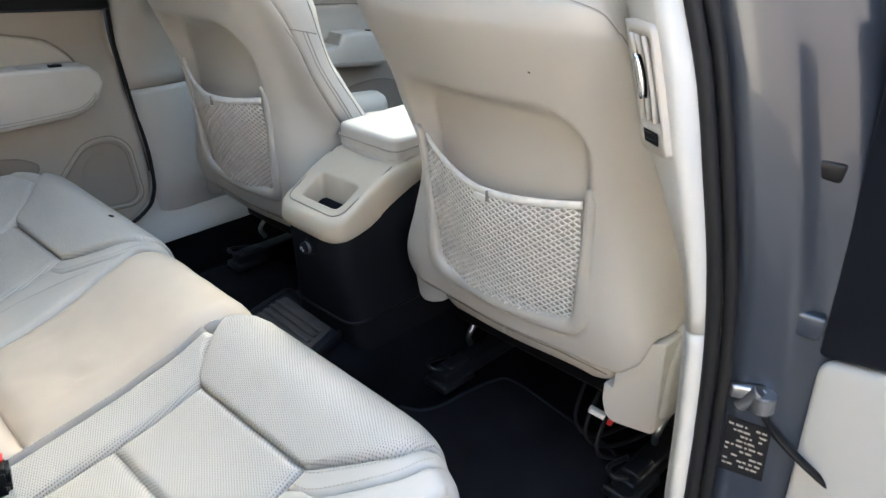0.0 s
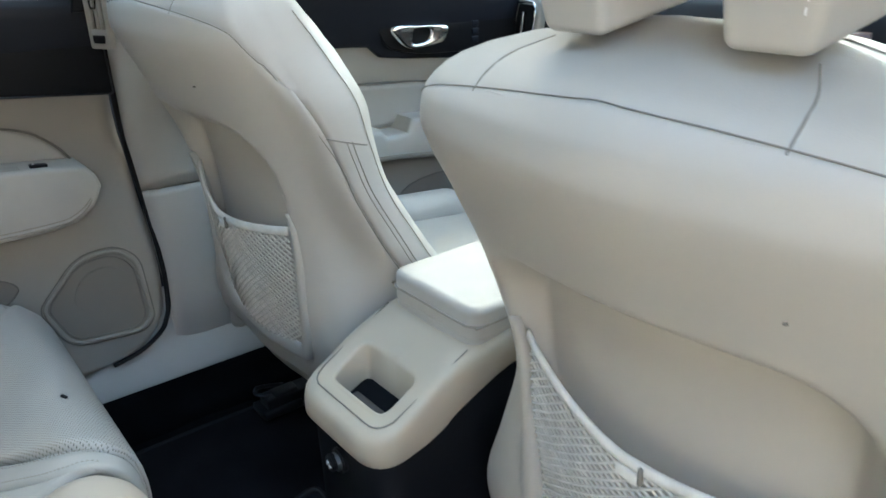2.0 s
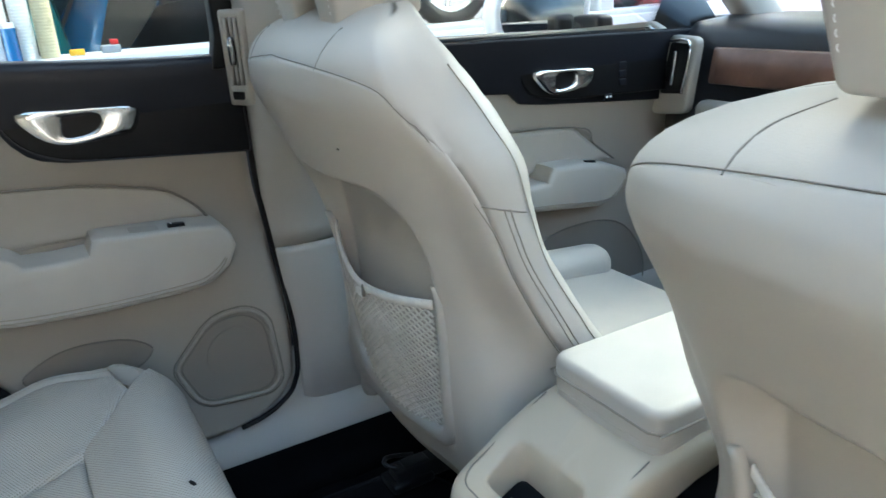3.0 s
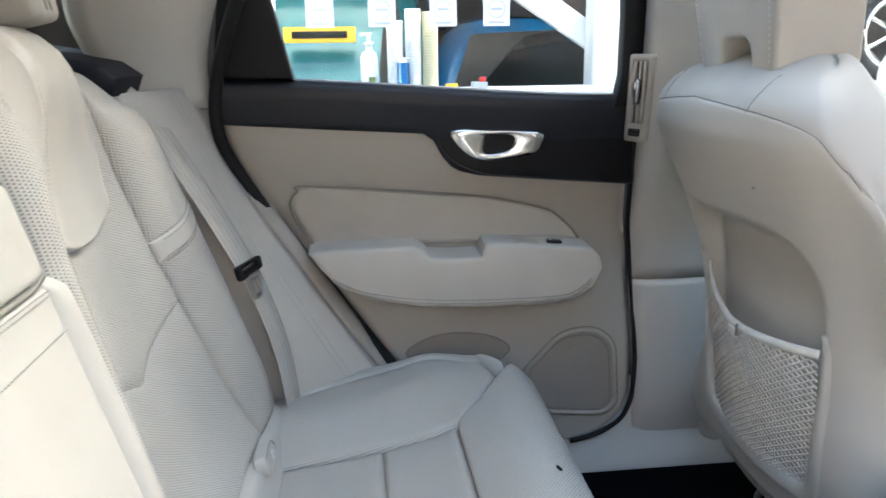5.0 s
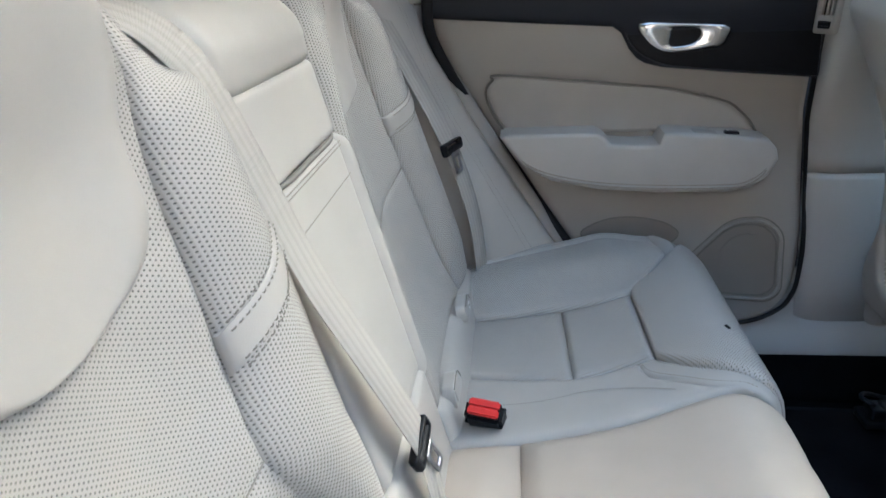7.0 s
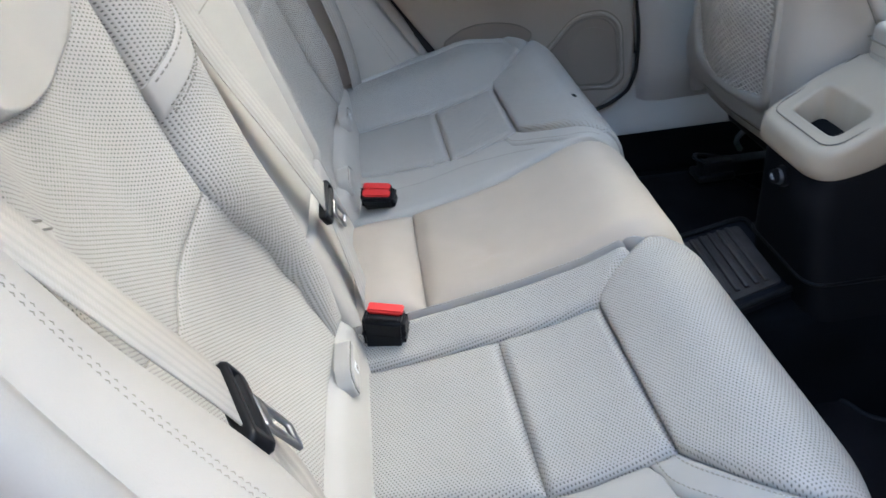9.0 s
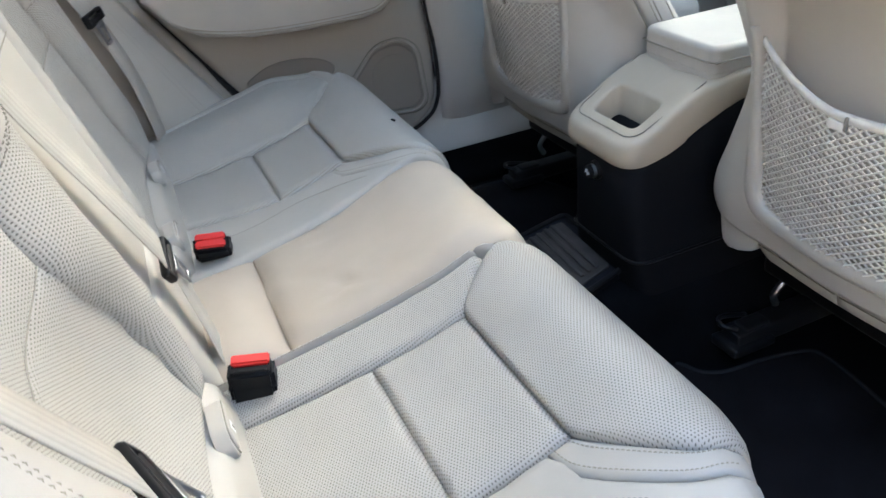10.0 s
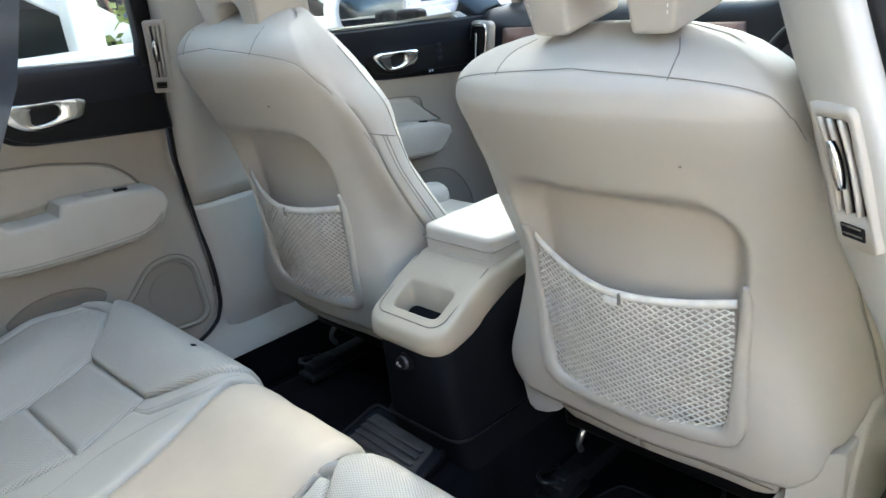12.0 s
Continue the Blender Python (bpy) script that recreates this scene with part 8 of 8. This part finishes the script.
def sill_things():
    X = -2.80
    z = 0.728
    b = thing("pump_bottle", "white plastic pump bottle with a green label on the sill", "bottle", (X, -0.42, z))
    prof = [(0.036, 0.0), (0.038, 0.01), (0.038, 0.115), (0.030, 0.135), (0.014, 0.142), (0.014, 0.160), (0.018, 0.162), (0.018, 0.172), (0.006, 0.174), (0.006, 0.195)]
    rings = [[(X + r * math.cos(2 * math.pi * k / 20), -0.42 + r * math.sin(2 * math.pi * k / 20), z + h * 1.2) for k in range(20)] for r, h in prof]
    put(loft_ring("bottle", rings, M_WHITE), b)
    put(block("nozzle", (0.014, 0.050, 0.012), (X, -0.432, z + 0.240), M_WHITE, bevel=0.004), b)
    put(block("label_patch", (0.004, 0.030, 0.040), (X + 0.037, -0.41, z + 0.04), M_LEAF, bevel=0.001), b)
    for y, h, mat in ((-0.225, 0.35, M_WHITE), (-0.150, 0.34, M_CREAM), (-0.305, 0.31, M_WHITE)):
        c = thing("cup_stack", "tall stack of paper cups on the sill", "cup stack", (X, y, z), group="cup stacks")
        rings = []
        for q in range(int(h / 0.012)):
            for r, dz in ((0.034, 0.0), (0.037, 0.004), (0.034, 0.008)):
                rings.append([(X + r * math.cos(2 * math.pi * k / 16), y + r * math.sin(2 * math.pi * k / 16), z + q * 0.012 + dz) for k in range(16)])
        put(loft_ring("cups", rings, mat), c)
    k = thing("tin", "small blue and white tin on the sill", "tin", (X + 0.06, -0.275, z))
    put(disc("can", 0.028, 0.12, (X + 0.06, -0.275, z + 0.06), M_BLUE), k)
    put(disc("lid", 0.024, 0.02, (X + 0.06, -0.275, z + 0.13), M_WHITE), k)
    k = thing("tag", "yellow plastic tag on the sill", "tag", (X, -0.055, z))
    put(block("plate", (0.012, 0.055, 0.024), (X, -0.055, z + 0.012), M_YELLOW, bevel=0.003), k)
    k = thing("dispenser", "small grey dispenser with a red top on the sill", "dispenser", (X, 0.07, z))
    put(block("box", (0.05, 0.07, 0.030), (X, 0.07, z + 0.015), M_GREY, bevel=0.004), k)
    put(block("top", (0.03, 0.03, 0.022), (X, 0.085, z + 0.041), M_LAMP, bevel=0.004), k)


sill_things()
car_shape("parked_van", "teal van seen from behind through the shop glass", (-7.2, -0.75, -0.40), 90, M_TEAL, high=2.1, plate_z=1.42)
car_shape("parked_car", "dark car inside behind the shop glass", (-5.1, 1.55, -0.40), 100, M_DARKCAR)
car_shape("parked_car", "blue car inside behind the shop glass", (-7.4, 1.9, -0.40), 10, M_BLUE, high=1.6)
car_shape("parked_car", "white car parked beyond the rear window", (-2.0, -3.4, -0.42), 10, M_WHITE)
car_shape("parked_car", "red car parked ahead of the windscreen", (-0.9, 6.2, -0.42), 8, M_REDCAR)
car_shape("parked_car", "silver car parked behind the tailgate", (0.3, -5.4, -0.42), 3, M_SILVER, high=1.6)
car_shape("parked_car", "pale blue estate with bright grille parked on the forecourt", (-3.6, 7.0, -0.42), 160, M_SILVER)


def shrub(at):
    """A bushy plant with many small leaves on forked stems."""
    t = thing("potted_shrub", "bushy yellow-green shrub in a pot behind the shop glass", "shrub", at)
    c = Vector(at)
    rings = [[(c.x + r * math.cos(k * 0.3927), c.y + r * math.sin(k * 0.3927), c.z + h) for k in range(16)] for r, h in ((0.13, 0.0), (0.17, 0.30), (0.18, 0.32), (0.16, 0.32), (0.15, 0.28))]
    put(loft_ring("pot", rings, M_GREY), t)
    random.seed(11)
    for q in range(6):
        a = q * 1.05
        put(tube("stem", [c + Vector((0, 0, 0.28)), c + Vector((0.08 * math.cos(a), 0.08 * math.sin(a), 0.7)), c + Vector((0.20 * math.cos(a), 0.22 * math.sin(a), 1.3 + 0.1 * (q % 3)))], 0.010, M_WOOD, n=6), t)
    verts, faces = [], []
    for q in range(900):
        a, h = random.uniform(0, 6.283), random.uniform(0.5, 1.75)
        r = 0.36 * math.sqrt(random.random()) * (1 - 0.5 * abs(h - 1.15))
        p = c + Vector((r * math.cos(a), r * math.sin(a), h))
        u = Vector((random.uniform(-1, 1), random.uniform(-1, 1), random.uniform(-1, 0.4))).normalized()
        v = u.cross(Vector((random.uniform(-1, 1), random.uniform(-1, 1), random.uniform(-1, 1)))).normalized()
        ln, w = random.uniform(0.05, 0.09), random.uniform(0.014, 0.024)
        b = len(verts)
        verts += [p, p + u * ln * 0.5 + v * w, p + u * ln, p + u * ln * 0.5 - v * w]
        faces.append((b, b + 1, b + 2, b + 3))
    leaves = put(ob_mesh("leaves", verts, faces, M_LEAF, smooth=False), t)
    leaves["kind"] = "stuff"


shrub((-3.15, 1.12, -0.40))


def wheel_display():
    """Alloy wheels leaning in the shop window ahead."""
    for q, (y, z) in enumerate(((1.75, 0.95), (2.15, 0.95), (2.95, 0.95))):
        t = thing("alloy_wheel", "silver spoked alloy wheel on display behind glass", "wheel", (-2.95, y, z), group="display wheels")
        c = Vector((-2.95, y, z))
        put(tube("tyre", [c + Vector((0, 0.21 * math.cos(k * 0.5236), 0.21 * math.sin(k * 0.5236))) for k in range(12)], 0.045, M_RUBBER, closed=True), t)
        put(tube("rim", [c + Vector((0.02, 0.165 * math.cos(k * 0.5236), 0.165 * math.sin(k * 0.5236))) for k in range(12)], 0.016, M_CHROME, closed=True), t)
        for k in range(7):
            a = 2 * math.pi * k / 7
            put(tube("spoke", [c + Vector((0.025, 0.02 * math.cos(a), 0.02 * math.sin(a))), c + Vector((0.03, 0.16 * math.cos(a), 0.16 * math.sin(a)))], 0.011, M_CHROME, n=6), t)


wheel_display()

# walls that close the other sides, two of them added for their light
# added wall: its height and tone limit sky and bounce through the open door
tagged(block("wall_street", (0.4, 40, 4.6), (7.5, 0, 1.9), surface("brown_light_wall", (0.22, 0.19, 0.175), 0.85, vary=0.12, stain=3, grain=60, bump=0.3), bevel=0), "plain brown wall added to shape the near side light", "wall", kind="structure")
tagged(block("wall_end", (40, 0.4, 5.0), (0, 16.0, 2.1), M_RENDER, bevel=0), "plain pale street wall", "wall", kind="structure")
# added reflector wall that fills the seat backs with sunlight from behind
tagged(block("wall_back", (44, 0.4, 7.0), (3.0, -10.0, 3.0), surface("pale_bounce_wall", (0.42, 0.385, 0.34), 0.85, vary=0.10, stain=2, grain=60, bump=0.3), bevel=0), "plain pale wall added to bounce light from behind", "wall", kind="structure")


# ---- small pieces hang under the part that carries them ----
NEST = {
    "front_seat": {"rim_seam": "back_shell", "hole": "back_shell", "pocket_frame": "back_shell", "seam": "back_cushion", "hem": "net", "tag": "net", "tag_loop": "net", "stitching": "headrest", "cover_lug": "side_cover", "rail_foot": "rail", "rail_end": "rail", "bolt": "rail", "valance_lip": "valance"},
    "centre_console": {"groove": "cap", "tray_mat": "cap", "tray_step": "cap", "seam": "lid", "lid_base": "lid", "joint": "lower_body", "socket_ring": "lower_body", "mark": "socket_cap"},
    "rear_door": {"bezel_edge": "bezel", "bezel_groove": "bezel", "handle": "bezel", "handle_cup": "bezel", "inlay_seam": "inlay", "seam": "armrest", "switch_plate": "armrest", "window_switch": "armrest", "switch_mark": "armrest", "pocket_rim": "pocket_insert", "speaker_rim": "speaker_grille", "speaker_groove": "speaker_grille", "speaker_dish": "speaker_grille"},
    "front_door": {"handle": "bezel", "memory_button": "bezel", "lock_button": "bezel", "mark": "bezel", "inlay_seam": "inlay", "seam": "armrest", "window_switch": "armrest", "pocket_rim": "door_pocket"},
    "seat_belt": {"latch": "slider"},
    "belt_buckle": {"slot": "button", "button_edge": "button"},
    "anchor_cover": {"groove": "plate", "mark": "flap"},
    "rear_headrest": {"seam": "pad"},
    "centre_bench_section": {"slit": "main_panel", "stitching": "main_panel"},
    "rear_bench_section": {"stitching": "band"},
    "rear_seat_cushion": {"stitching": "nose_panel"},
    "side_bolster": {"stitching": "pad"},
    "dashboard": {"vent_hole": "vent_frame", "vent_ring": "vent_frame", "vent_slider": "vent_frame"},
    "wing_mirror": {"glass": "shell"},
    "parked_car": {"rim": "tyre", "plate_print": "plate"},
    "parked_van": {"rim": "tyre", "plate_print": "plate"},
    "notice": {"ring": "paper", "print": "paper"},
    "rating_plate": {"print": "sheet"},
    "air_vent": {"rib": "wheel"},
    "alloy_wheel": {"spoke": "rim"},
}


def base_name(ob):
    return ob.name.split(".")[0]


def centre_of(ob):
    c = [Vector(v) for v in ob.bound_box]
    return sum(c, Vector()) / 8


for top in [o for o in bpy.data.objects if o.parent is None and base_name(o) in NEST]:
    kids = list(top.children)
    for kid in kids:
        goal = NEST[base_name(top)].get(base_name(kid))
        hosts = [k for k in kids if base_name(k) == goal]
        if goal and hosts:
            host = min(hosts, key=lambda h: (centre_of(h) - centre_of(kid)).length)
            kid.parent = host
            kid.matrix_parent_inverse = Matrix.Identity(4)
